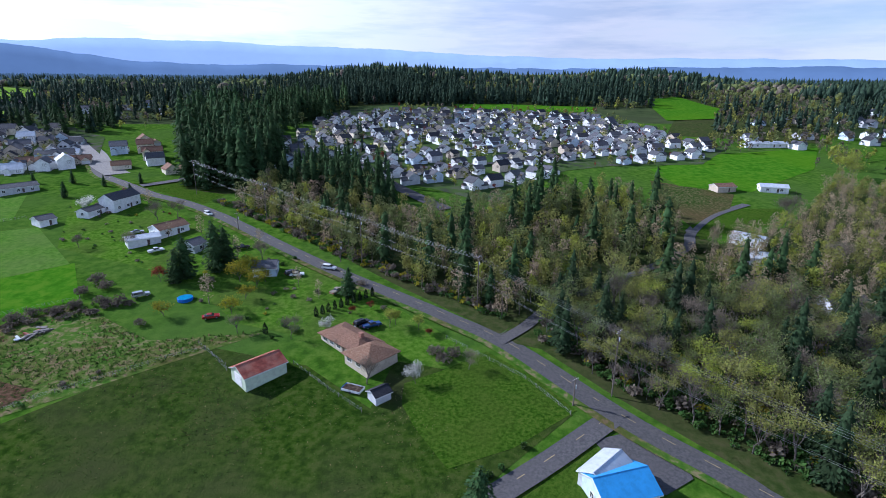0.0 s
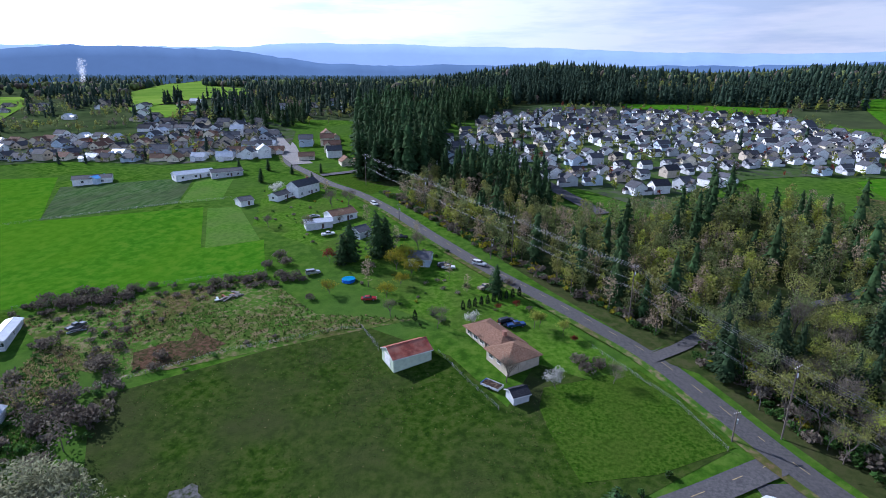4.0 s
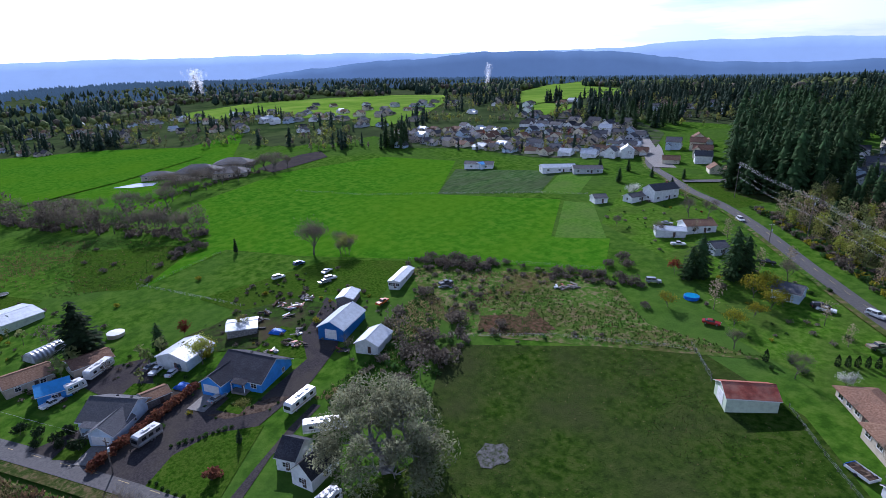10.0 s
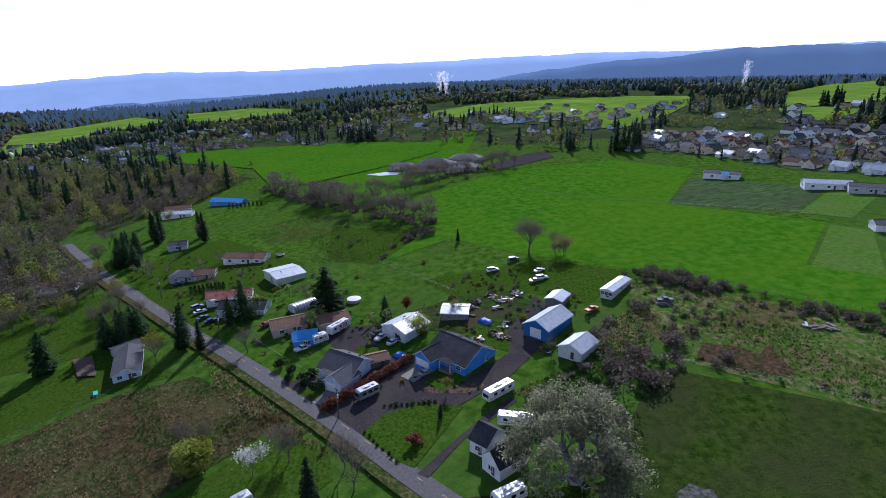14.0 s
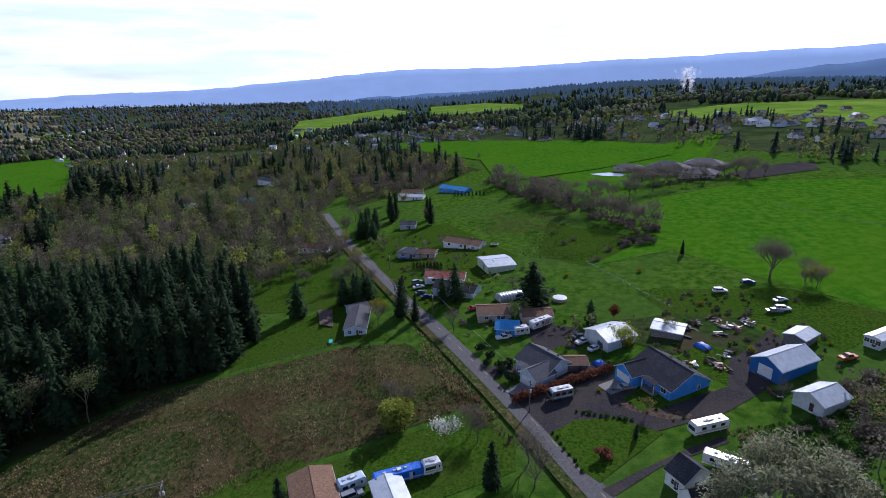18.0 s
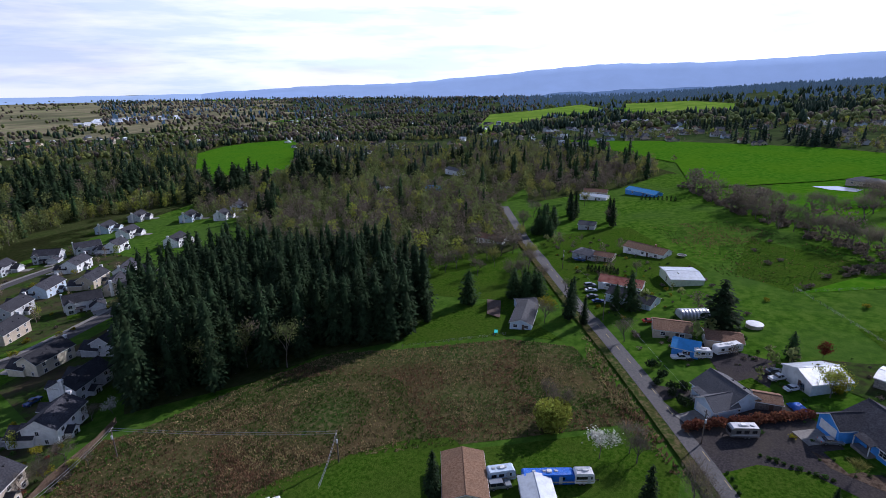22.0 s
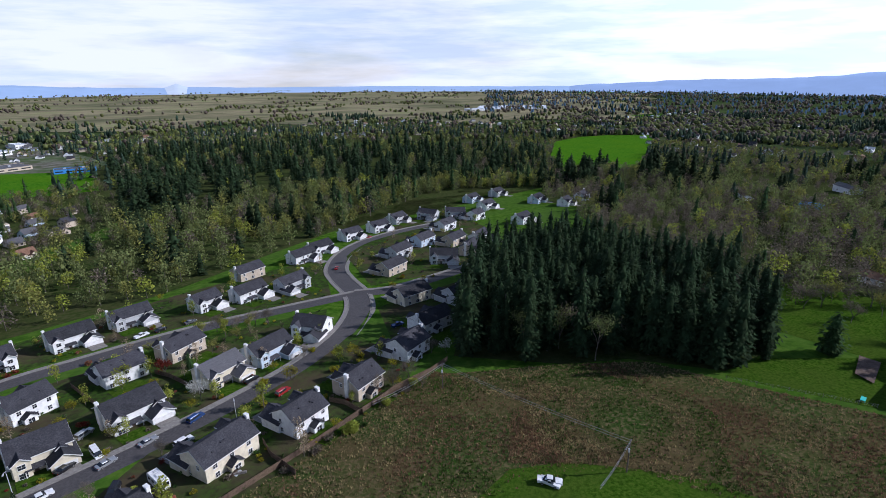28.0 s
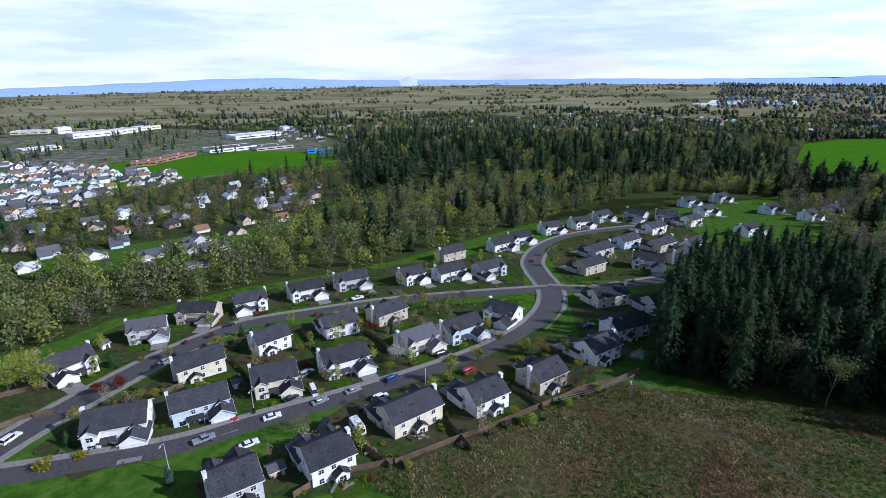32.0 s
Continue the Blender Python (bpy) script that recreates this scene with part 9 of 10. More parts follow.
wood('woodland', scatter(120, 250, 1100, 1900, 3200, {"speck_fir": 1}, SPECKS, 39, 0.5, 1.0, 0.3, -0.02, 0.005), 'woods at the edge of the river plain')
wood('woodland', scatter(118, 250, 1900, 4500, 3600, {"speck_gold": 1}, {"speck_leaf": 1, "speck_gold": 4, "speck_bare": 5}, 40, 0.6, 1.1, 0.1, 0.12, 0.0025), 'bare cottonwood belts on the river plain')
wood('woodland', fill([(547, -735), (340, -872), (136, -1031), (179, -1379), (571, -1320), (840, -1153)], 420, {'far_fir': 1.2, 'far_leaf': 3, 'far_bare': 3.5}, 0.60, 1.0, 43, 0.0, (), 0.011), 'town trees')
patch('wood_floor', [(222, 452), (330, 413), (446, 557), (418, 677), (322, 633)], M['woodland'], 0.10, 'shaded leaf-strewn woodland floor', 'ground')
patch('wood_floor', [(-569, -185), (-619, -148), (-512, -45), (-442, -71), (-386, -120), (-382, -130)], M['woodland'], 0.11, 'shaded leaf-strewn woodland floor', 'ground')
wood('woodland', fill([(-569, -185), (-619, -148), (-512, -45), (-442, -71), (-386, -120), (-382, -130)], 220, {'grove_bare': 4, 'grove_alder': 1, 'mid_fir': 0.3}, 0.60, 1.00, 37, 0.0, ROAD_KEEP), 'bare roadside woods')
patch('wood_floor', [(-437, -216), (-459, -148), (-514, -130), (-512, -35), (-621, -102), (-741, -238), (-663, -325)], M['woodland'], 0.12, 'shaded leaf-strewn woodland floor', 'ground')
wood('woodland', fill([(-437, -216), (-459, -148), (-514, -130), (-512, -35), (-621, -102), (-741, -238), (-663, -325)], 330, {'grove_bare': 4, 'grove_alder': 1.5, 'mid_fir': 0.7, 'grove_ash': 2}, 0.70, 1.10, 38, 0.0, ROAD_KEEP), 'woods beyond the lane')

# single trees
for bx, by, size, wide in ((-347, 50, 1.3, 1.5), (-362, 76, 1.35, 1.4), (-366, 88, 1.2, 1.3), (-373, 100, 1.25, 1.35), (-376, 112, 0.8, 0.8), (-379, 124, 0.75, 0.75), (-385, 152, 1.35, 1.5), (-389, 165, 0.9, 0.9)):
    tree('bare', bx, by, size, wide=wide)
tree('fir', -179.1, 6.3, 0.92, wide=1.75)
tree('willow', -76.3, 47.1, 1.30, wide=1.3)
tree('bare', -200.5, 93.0, 1.30, wide=1.55)
tree('bare', -196.7, 103.5, 0.80)
tree('bare', -188.3, 103.1, 0.70)
tree('grey_bush', -97.6, 66.0, 1.80)
tree('grey_bush', -109.3, 82.7, 2.20)
tree('grey_bush', -111.5, 97.0, 1.80)
tree('grey_bush', -105.3, 78.1, 1.80)
tree('grey_bush', -97.9, 79.8, 2.00)
tree('grey_bush', -114.6, 104.8, 1.20)
tree('grey_bush', -100.0, 103.0, 1.20)
tree('grey_bush', -118.5, 112.4, 1.00)
tree('grey_bush', -130.8, 87.3, 1.20)
tree('grey_bush', -126.4, 80.4, 1.20)
tree('grey_bush', -157.4, 123.3, 1.60)
tree('grey_bush', -152.7, 124.9, 1.30)
tree('grey_bush', -149.8, 127.8, 1.90)
tree('grey_bush', -145.7, 129.6, 1.60)
tree('grey_bush', -141.2, 132.2, 1.60)
tree('grey_bush', -136.8, 134.7, 1.30)
tree('grey_bush', -147.8, 122.3, 1.60)
tree('grey_bush', -139.2, 127.9, 1.30)
tree('rust_bush', -120.6, 0.6, 1.15, group='rusty hedge')
tree('rust_bush', -121.3, 1.8, 1.30, group='rusty hedge')
tree('rust_bush', -122.1, 3.1, 1.45, group='rusty hedge')
tree('rust_bush', -122.8, 4.5, 1.15, group='rusty hedge')
tree('rust_bush', -123.6, 5.8, 1.30, group='rusty hedge')
tree('rust_bush', -124.4, 7.2, 1.45, group='rusty hedge')
tree('rust_bush', -125.2, 8.6, 1.15, group='rusty hedge')
tree('rust_bush', -126.1, 10.0, 1.30, group='rusty hedge')
tree('rust_bush', -126.9, 11.4, 1.45, group='rusty hedge')
tree('rust_bush', -127.8, 12.9, 1.15, group='rusty hedge')
tree('rust_bush', -128.7, 14.4, 1.30, group='rusty hedge')
tree('rust_bush', -129.5, 15.9, 1.45, group='rusty hedge')
tree('rust_bush', -130.4, 17.5, 1.15, group='rusty hedge')
tree('rust_bush', -131.4, 19.1, 1.30, group='rusty hedge')
tree('rust_bush', -132.3, 20.7, 1.45, group='rusty hedge')
tree('rust_bush', -133.3, 22.3, 1.15, group='rusty hedge')
tree('rust_bush', -134.2, 24.0, 1.30, group='rusty hedge')
tree('rust_bush', -135.2, 25.7, 1.45, group='rusty hedge')
tree('spruce', -165.6, 24.4, 0.75)
tree('spruce', -195.4, -66.0, 1.00)
tree('spruce', -193.5, -69.4, 1.00)
tree('spruce', -194.8, -61.9, 1.00)
tree('spruce', -189.8, -23.1, 1.30)
tree('spruce', -188.5, -28.3, 0.90)
tree('spruce', -310.5, -92.4, 1.20)
tree('spruce', -308.4, -87.0, 1.10)
tree('spruce', -309.3, -96.9, 1.00)
tree('fir', -180.6, -42.4, 0.75)
tree('fir', -324.5, -57.6, 0.80)
tree('fir', -331.3, -80.4, 0.90)
tree('fir', -341.7, -86.5, 0.85)
tree('fir', -232.4, 70.8, 0.35)
tree('fir', -106.1, 27.5, 0.20)
tree('gold_tree', -176.6, -51.0, 1.20)
tree('maple', -147.0, 31.5, 0.72, wide=0.85)
tree('gold_tree', -148.9, 32.9, 1.00)
tree('juniper', -148.3, -10.7, 1.10)
tree('juniper', -142.8, -7.2, 1.10)
tree('juniper', -138.0, -4.3, 1.00)
tree('juniper', -139.1, -1.7, 1.10)
tree('juniper', -130.6, -0.5, 1.20)
tree('juniper', -134.9, -3.5, 0.90)
tree('juniper', -139.4, -8.1, 0.80)
tree('fir', -89.2, -3.9, 0.62)
tree('bare', -90.2, 4.9, 0.90)
tree('bare', -104.4, -7.9, 0.60)
tree('sallow', -112.5, -28.5, 1.35)
tree('red_tree', -170.0, 32.6, 0.90)
tree('red_tree', -169.6, 32.5, 0.60)
tree('blossom', -103.0, -15.6, 1.20)
tree('bare', -117.2, -28.3, 0.70)
tree('bare', -97.6, 3.8, 0.75)
tree('bare', -163.4, -20.8, 0.70)
tree('bare', -212.6, -72.8, 0.80)
tree('bare', -121.1, 64.1, 0.50)
tree('bare', -122.1, -33.5, 0.50)
tree('bare', -359.5, 7.8, 1.00)
# bare trees along the ditch between the pasture and the school
DITCH_SEED = random.Random(58)
for k in range(11):
    f = k / 10
    tree('bare', -396 + DITCH_SEED.uniform(-4, 4), 80 + 78 * f + DITCH_SEED.uniform(-2, 2), DITCH_SEED.uniform(0.8, 1.35), wide=DITCH_SEED.uniform(1.2, 1.6))
for k in range(9):
    f = k / 8
    tree('bare', -424 + 84 * f + DITCH_SEED.uniform(-5, 5), -8 + 74 * f + DITCH_SEED.uniform(-4, 4), DITCH_SEED.uniform(0.8, 1.2), wide=DITCH_SEED.uniform(1.1, 1.5))
tree('bare', -350.1, 13.9, 1.15)
tree('bare', -341.1, 19.7, 1.30)
tree('bare', -332.3, 25.4, 1.00)
tree('bare', -323.9, 30.8, 1.15)
tree('bare', -315.7, 36.1, 1.30)
tree('bare', -307.8, 41.2, 1.00)
tree('bare', -300.2, 46.1, 1.15)
tree('bare', -292.8, 50.9, 1.30)
tree('bare', -285.7, 55.5, 1.00)
tree('bare', -278.8, 60.0, 1.15)
tree('bare', -272.1, 64.4, 1.30)
tree('bare', -240.5, -190.3, 1.00)
tree('bare', -170.0, -49.3, 0.80)
tree('bare', -226.2, -74.7, 0.90)
tree('bare', -185.8, -109.1, 0.70)
tree('spruce', -179.5, -83.9, 1.25, wide=1.45)
tree('spruce', -190.3, -68.2, 1.00, wide=1.35)
tree('spruce', -189.1, -62.9, 1.10, wide=1.35)
tree('spruce', -192.6, -59.2, 0.95, wide=1.35)
tree('bare', -237.3, -127.3, 1.00)
tree('bare', -219.9, -109.6, 0.90)
tree('bare', -235.8, -100.1, 1.00)
tree('bare', -244.5, -95.8, 1.10)
tree('bare', -245.8, -115.2, 1.00)
tree('bare', -211.8, -94.6, 0.80)
tree('bare', -212.4, -111.8, 0.90)
tree('bare', -248.8, -91.1, 1.00)
tree('alder', -229.6, -111.1, 0.70)
tree('alder', -234.5, -77.3, 0.80)
tree('alder', -227.0, -92.2, 0.70)
tree('spruce', -164.3, -95.2, 1.00)
tree('spruce', -304.8, -92.2, 1.30)
tree('spruce', -304.0, -86.5, 1.20)
tree('fir', -175.0, -42.0, 0.80)
tree('fir', -172.5, -36.1, 0.55)
tree('fir', -324.1, -80.7, 0.90)
tree('fir', -312.7, -53.5, 0.90)
tree('fir', -78.4, -44.4, 0.60)
tree('fir', -157.9, -90.9, 0.55)
tree('bare', -107.2, -9.9, 0.70)
tree('spruce', -292.2, -88.6, 1.10, wide=1.4)
tree('spruce', -288.7, -91.6, 1.00, wide=1.4)
tree('spruce', -286.6, -83.2, 0.90, wide=1.4)
tree('column', -395.5, -49.1, 0.80, group='clipped evergreen hedge')
tree('column', -395.1, -46.3, 0.80, group='clipped evergreen hedge')
tree('column', -394.6, -43.5, 0.80, group='clipped evergreen hedge')
tree('column', -394.2, -40.7, 0.80, group='clipped evergreen hedge')
tree('column', -393.8, -37.9, 0.80, group='clipped evergreen hedge')
tree('column', -393.3, -35.1, 0.80, group='clipped evergreen hedge')
tree('column', -392.9, -32.3, 0.80, group='clipped evergreen hedge')
tree('column', -392.5, -29.4, 0.80, group='clipped evergreen hedge')
tree('column', -392.0, -26.6, 0.80, group='clipped evergreen hedge')
tree('column', -230.5, -48.1, 0.80, group='clipped evergreen hedge')
tree('column', -230.3, -46.4, 0.80, group='clipped evergreen hedge')
tree('column', -230.1, -44.8, 0.80, group='clipped evergreen hedge')
tree('column', -229.9, -43.2, 0.80, group='clipped evergreen hedge')
tree('column', -229.7, -41.5, 0.80, group='clipped evergreen hedge')
tree('column', -229.5, -39.9, 0.80, group='clipped evergreen hedge')
tree('column', -229.3, -38.2, 0.80, group='clipped evergreen hedge')
tree('column', -229.1, -36.5, 0.80, group='clipped evergreen hedge')
tree('column', -228.9, -34.9, 0.80, group='clipped evergreen hedge')
tree('bare', -314.0, -55.4, 1.00)
tree('bare', -215.2, -38.2, 0.50)
tree('bare', -262.2, -70.1, 0.80)
tree('bare', -331.4, -107.6, 1.10)
tree('bare', -301.7, -104.1, 1.00)
tree('bare', -211.0, -63.1, 0.70)
tree('bare', -210.4, -76.4, 0.90)
tree('bare', -232.3, -27.6, 0.50)
tree('bare', -203.3, -51.1, 0.50)
tree('alder', -189.2, 102.0, 0.70)
tree('alder', -190.9, 105.4, 0.60)
tree('alder', -272.4, -94.7, 0.80)
tree('alder', -382.0, -97.9, 0.80)
tree('alder', -370.2, -83.5, 0.80)
tree('alder', -397.2, -116.5, 0.90)
tree('alder', -157.9, 46.9, 0.40)
tree('alder', -115.4, 31.7, 0.35)
tree('gold_bush', -213.0, 49.2, 1.00)
tree('gold_bush', -211.7, 20.3, 0.80)
tree('gold_bush', -181.5, -24.3, 0.80)
tree('gold_bush', -186.1, 5.0, 0.80)
tree('gold_bush', -144.9, 66.1, 1.00)
tree('gold_bush', -178.1, 62.4, 0.80)
tree('grey_bush', -257.1, 60.5, 1.60)
tree('grey_bush', -250.4, 61.7, 1.80)
tree('grey_bush', -248.8, 57.0, 1.40)
tree('grey_bush', -440.2, -25.2, 1.20)
tree('grey_bush', -275.5, 17.5, 0.80)
tree('grey_bush', -262.3, 27.1, 0.80)
tree('grey_bush', -256.1, 22.3, 1.00)
tree('grey_bush', -292.7, 25.1, 0.80)
tree('rust_bush', -99.2, 19.3, 1.50)
tree('rust_bush', -99.7, 20.3, 1.20)
tree('bush', -108.0, 9.4, 0.50)
tree('bush', -106.0, 10.2, 0.60)
tree('bush', -104.1, 11.0, 0.50)
tree('bush', -102.2, 11.8, 0.60)
tree('bush', -100.3, 12.6, 0.50)
tree('bush', -98.5, 13.4, 0.60)
tree('bush', -96.7, 14.1, 0.50)
tree('bush', -95.0, 14.8, 0.60)
tree('bush', -116.2, 15.8, 0.50)
tree('bush', -115.8, 17.2, 0.60)
tree('bush', -115.4, 18.5, 0.70)
tree('bush', -115.1, 19.8, 0.50)
tree('bush', -114.7, 21.2, 0.60)
tree('bush', -114.3, 22.5, 0.70)
tree('bush', -113.9, 23.9, 0.50)
tree('bush', -113.5, 25.3, 0.60)
tree('bush', -113.2, 26.6, 0.70)
tree('bush', -112.8, 28.0, 0.50)
tree('bush', -119.1, 26.4, 0.35)
tree('bush', -120.2, 28.9, 0.45)
tree('bush', -121.4, 31.4, 0.55)
tree('bush', -115.8, 31.9, 0.35)
tree('bush', -116.9, 34.4, 0.45)
tree('bush', -118.0, 36.9, 0.55)
tree('bush', -112.6, 37.2, 0.35)
tree('bush', -113.6, 39.8, 0.45)
tree('gold_bush', -152.0, 28.1, 1.50)
tree('gold_bush', -149.7, 33.0, 1.60)
tree('gold_bush', -154.2, 31.4, 1.30)
tree('grey_bush', -166.4, 49.6, 0.60)
tree('grey_bush', -145.7, 54.5, 0.50)
tree('grey_bush', -142.9, 48.6, 0.50)
tree('grey_bush', -157.7, 50.9, 0.50)
tree('grey_bush', -151.5, 67.4, 0.60)

# roadside trees
tree('spruce', -74.6, 171.8, 1.25, wide=1.5)
tree('spruce', -66.1, 176.9, 1.50, wide=1.6)
tree('spruce', -64.0, 180.6, 1.26, wide=1.4)
tree('spruce', -76.7, 168.5, 0.96, wide=1.2)
tree('spruce', -19.0, 156.7, 0.84, wide=1.0)
tree('gold_tree', -55.9, 167.8, 1.25)
tree('gold_tree', -54.3, 172.1, 1.20)
tree('gold_tree', -49.3, 163.5, 1.00)
tree('gold_tree', -47.6, 167.6, 0.80)
tree('gold_tree', -52.5, 147.1, 0.90)
tree('gold_tree', -71.5, 146.1, 0.80)
tree('gold_tree', -50.8, 155.8, 0.80)
tree('red_tree', -81.6, 168.6, 1.00)
tree('red_tree', 5.4, 132.6, 0.50)
tree('red_tree', -11.9, 148.1, 0.50)
tree('red_tree', -16.8, 145.9, 0.45)
tree('maple', -5.6, 137.5, 0.50)
tree('maple', 2.4, 135.7, 0.42)
tree('maple', -4.1, 139.0, 0.40)
tree('blossom', 1.2, 111.5, 0.85)
tree('blossom', -22.8, 135.1, 0.75)
tree('blossom', -144.4, 244.9, 1.00)
tree('blossom', -145.5, 242.5, 0.90)
tree('bare', -10.3, 111.9, 0.62)
tree('bare', 14.7, 116.6, 0.50)
tree('bare', -18.7, 126.6, 0.30)
tree('bare', -107.8, 228.8, 0.80)
tree('bare', -101.5, 233.9, 0.70)
tree('bare', -105.2, 198.2, 0.60)
tree('bare', -53.1, 186.2, 0.60)
tree('bare', -123.9, 198.6, 0.50)
tree('bare', -32.3, 132.6, 0.60)
tree('bare', -47.6, 136.0, 0.50)
tree('column', -27.4, 144.6, 0.75, group='dark evergreen hedge')
tree('column', -25.7, 145.9, 0.75, group='dark evergreen hedge')
tree('column', -24.1, 147.2, 0.75, group='dark evergreen hedge')
tree('column', -22.4, 148.5, 0.75, group='dark evergreen hedge')
tree('column', -20.7, 149.8, 0.75, group='dark evergreen hedge')
tree('column', -19.0, 151.2, 0.75, group='dark evergreen hedge')
tree('column', -17.2, 152.6, 0.75, group='dark evergreen hedge')
tree('column', -15.4, 154.0, 0.75, group='dark evergreen hedge')
tree('column', -13.6, 155.4, 0.75, group='dark evergreen hedge')
tree('column', -11.7, 156.8, 0.75, group='dark evergreen hedge')
tree('column', -39.9, 135.7, 0.80)
tree('column', -5.0, 143.8, 0.50)
tree('grey_bush', -102.5, 169.2, 1.60)
tree('grey_bush', -96.8, 165.0, 1.50)
tree('grey_bush', -101.8, 161.2, 1.40)
tree('grey_bush', -87.7, 153.4, 1.50)
tree('grey_bush', -66.0, 168.1, 1.00)
tree('grey_bush', 6.6, 124.3, 1.30)
tree('grey_bush', 10.9, 122.9, 1.20)
tree('grey_bush', 8.6, 120.5, 1.30)
tree('grey_bush', -108.4, 147.4, 1.30)
tree('grey_bush', -103.0, 148.8, 1.30)
tree('grey_bush', -100.1, 152.1, 1.30)
tree('grey_bush', -112.7, 144.4, 1.40)
tree('grey_bush', -75.8, 141.5, 1.00)
tree('grey_bush', -15.7, 164.5, 1.00)
tree('grey_bush', -92.7, 153.6, 1.40)
tree('bush', -35.1, 138.6, 1.00)
tree('bush', -31.4, 135.4, 0.90)
tree('bush', -37.7, 132.8, 0.80)
tree('bush', 15.3, 82.4, 1.00)
tree('bush', 17.7, 83.7, 1.00)
tree('bush', 22.8, 89.4, 1.00)
tree('bush', 13.6, 81.8, 1.10)
tree('bush', -29.6, 159.0, 1.00)
tree('bush', -44.9, 181.1, 1.00)
tree('bush', -41.9, 185.9, 1.00)
tree('spruce', 11.4, 72.6, 0.95, wide=1.1)
tree('maple', 260.4, 301.4, 1.60)
tree('maple', 258.6, 294.8, 1.40)
tree('bare', 167.2, 217.9, 1.30)
tree('bare', 154.0, 170.7, 1.00)
tree('spruce', -166.7, 264.6, 0.70)
tree('spruce', -135.5, 264.3, 0.60)
tree('spruce', -197.5, 290.9, 0.50)
tree('spruce', -177.4, 290.8, 0.60)
tree('spruce', -158.6, 285.1, 0.50)
tree('spruce', -142.5, 290.6, 0.50)
tree('bare', -203.0, 94.4, 1.00)
tree('bare', -189.1, 99.7, 0.60)
tree('grey_bush', -156.1, 119.2, 1.60)
tree('grey_bush', -150.9, 122.1, 1.60)
tree('grey_bush', -145.4, 124.7, 1.60)
tree('grey_bush', -138.6, 125.9, 1.50)
tree('grey_bush', -134.5, 129.8, 1.40)
tree('grey_bush', -98.9, 77.8, 2.20)
tree('grey_bush', -112.1, 97.2, 1.80)
tree('grey_bush', -98.5, 99.5, 1.00)
tree('grey_bush', -131.7, 138.4, 1.00)
tree('grey_bush', -134.7, 102.0, 1.60)

# estate trees and shrubs
tree('maple', 121.3, -152.5, 1.00)
tree('maple', 124.1, -149.2, 1.00)
tree('maple', 114.3, -148.3, 0.90)
tree('maple', 124.2, -145.8, 0.90)
tree('gold_bush', 89.4, -108.3, 1.60)
tree('gold_bush', 82.9, -111.6, 1.20)
tree('gold_bush', -10.4, -142.0, 0.90)
tree('gold_bush', -34.0, -153.4, 1.20)
tree('gold_bush', -11.5, -155.6, 1.40)
tree('gold_bush', -30.5, -172.2, 1.20)
tree('gold_bush', -90.5, -237.5, 1.10)
tree('gold_bush', -56.1, -169.7, 0.90)
tree('gold_bush', -35.9, -149.1, 0.90)
tree('gold_bush', 29.5, -137.1, 1.00)
tree('gold_bush', 94.6, -165.8, 1.00)
tree('gold_bush', -105.0, -231.3, 0.90)
tree('gold_bush', 22.4, -228.8, 1.00)
tree('red_tree', 16.5, -179.5, 1.10)
tree('red_tree', 95.4, -143.1, 1.00)
tree('red_tree', 91.2, -146.1, 0.90)
tree('red_tree', 77.0, -183.0, 0.50)
tree('blossom', 6.4, -155.2, 0.95)
tree('blossom', 49.4, -153.3, 0.50)
tree('bush', 7.6, -164.0, 1.20)
tree('bush', 9.5, -161.9, 1.20)
tree('bush', 61.7, -125.0, 0.70)
tree('bush', 59.1, -126.2, 0.70)
tree('bush', 48.9, -170.3, 0.90)
tree('bush', 65.2, -171.9, 0.90)
tree('bush', 86.7, -145.7, 1.00)
tree('bush', 46.6, -316.1, 1.30)
tree('bush', -14.3, -271.5, 1.30)
tree('bush', 52.4, -139.2, 0.80)
tree('bush', -56.1, -169.7, 0.80)
tree('bush', 18.9, -139.5, 0.80)
tree('bush', -31.8, -119.5, 1.00)
tree('bush', -28.4, -118.4, 1.00)
tree('bush', -32.9, -118.0, 1.00)
tree('bush', 56.8, -99.6, 0.90)
tree('column', 54.9, -127.2, 1.00)
tree('column', 63.5, -170.8, 0.90)
tree('column', 45.9, -127.8, 0.60)
tree('column', 84.2, -140.5, 0.80)
tree('blue_spruce', 103.4, -164.5, 0.60)
tree('blue_spruce', 53.4, -142.7, 0.70)
tree('blue_spruce', -11.4, -246.5, 0.70)
tree('blue_spruce', 57.2, -100.6, 0.70)
tree('red_bush', 36.3, -156.0, 1.20)
tree('red_bush', 65.1, -204.8, 1.20)
tree('red_bush', 63.6, -207.9, 1.00)
tree('red_bush', 16.1, -126.6, 0.80)
tree('red_bush', 77.1, -206.1, 0.80)
tree('bare', -47.0, -133.4, 0.60)
tree('bare', -53.1, -136.3, 0.60)
tree('bare', -42.0, -133.9, 0.50)
tree('bare', 32.8, -117.2, 0.40)
tree('bare', 30.3, -119.6, 0.40)
tree('bare', 16.3, -129.6, 0.40)
tree('bare', -15.7, -209.6, 0.60)
tree('bare', -20.6, -209.1, 0.60)
tree('bare', -8.2, -207.0, 0.60)
tree('bare', -1.0, -211.2, 0.60)
tree('bare', -26.7, -167.6, 0.50)
tree('bare', -20.9, -154.7, 0.40)
tree('bare', -67.4, -150.2, 0.50)
tree('bare', -54.9, -129.4, 0.40)
tree('alder', -3.4, -207.5, 0.50)
tree('alder', -13.0, -206.5, 0.50)
tree('alder', 5.1, -208.4, 0.50)
tree('grey_bush', -18.4, -112.7, 0.90)
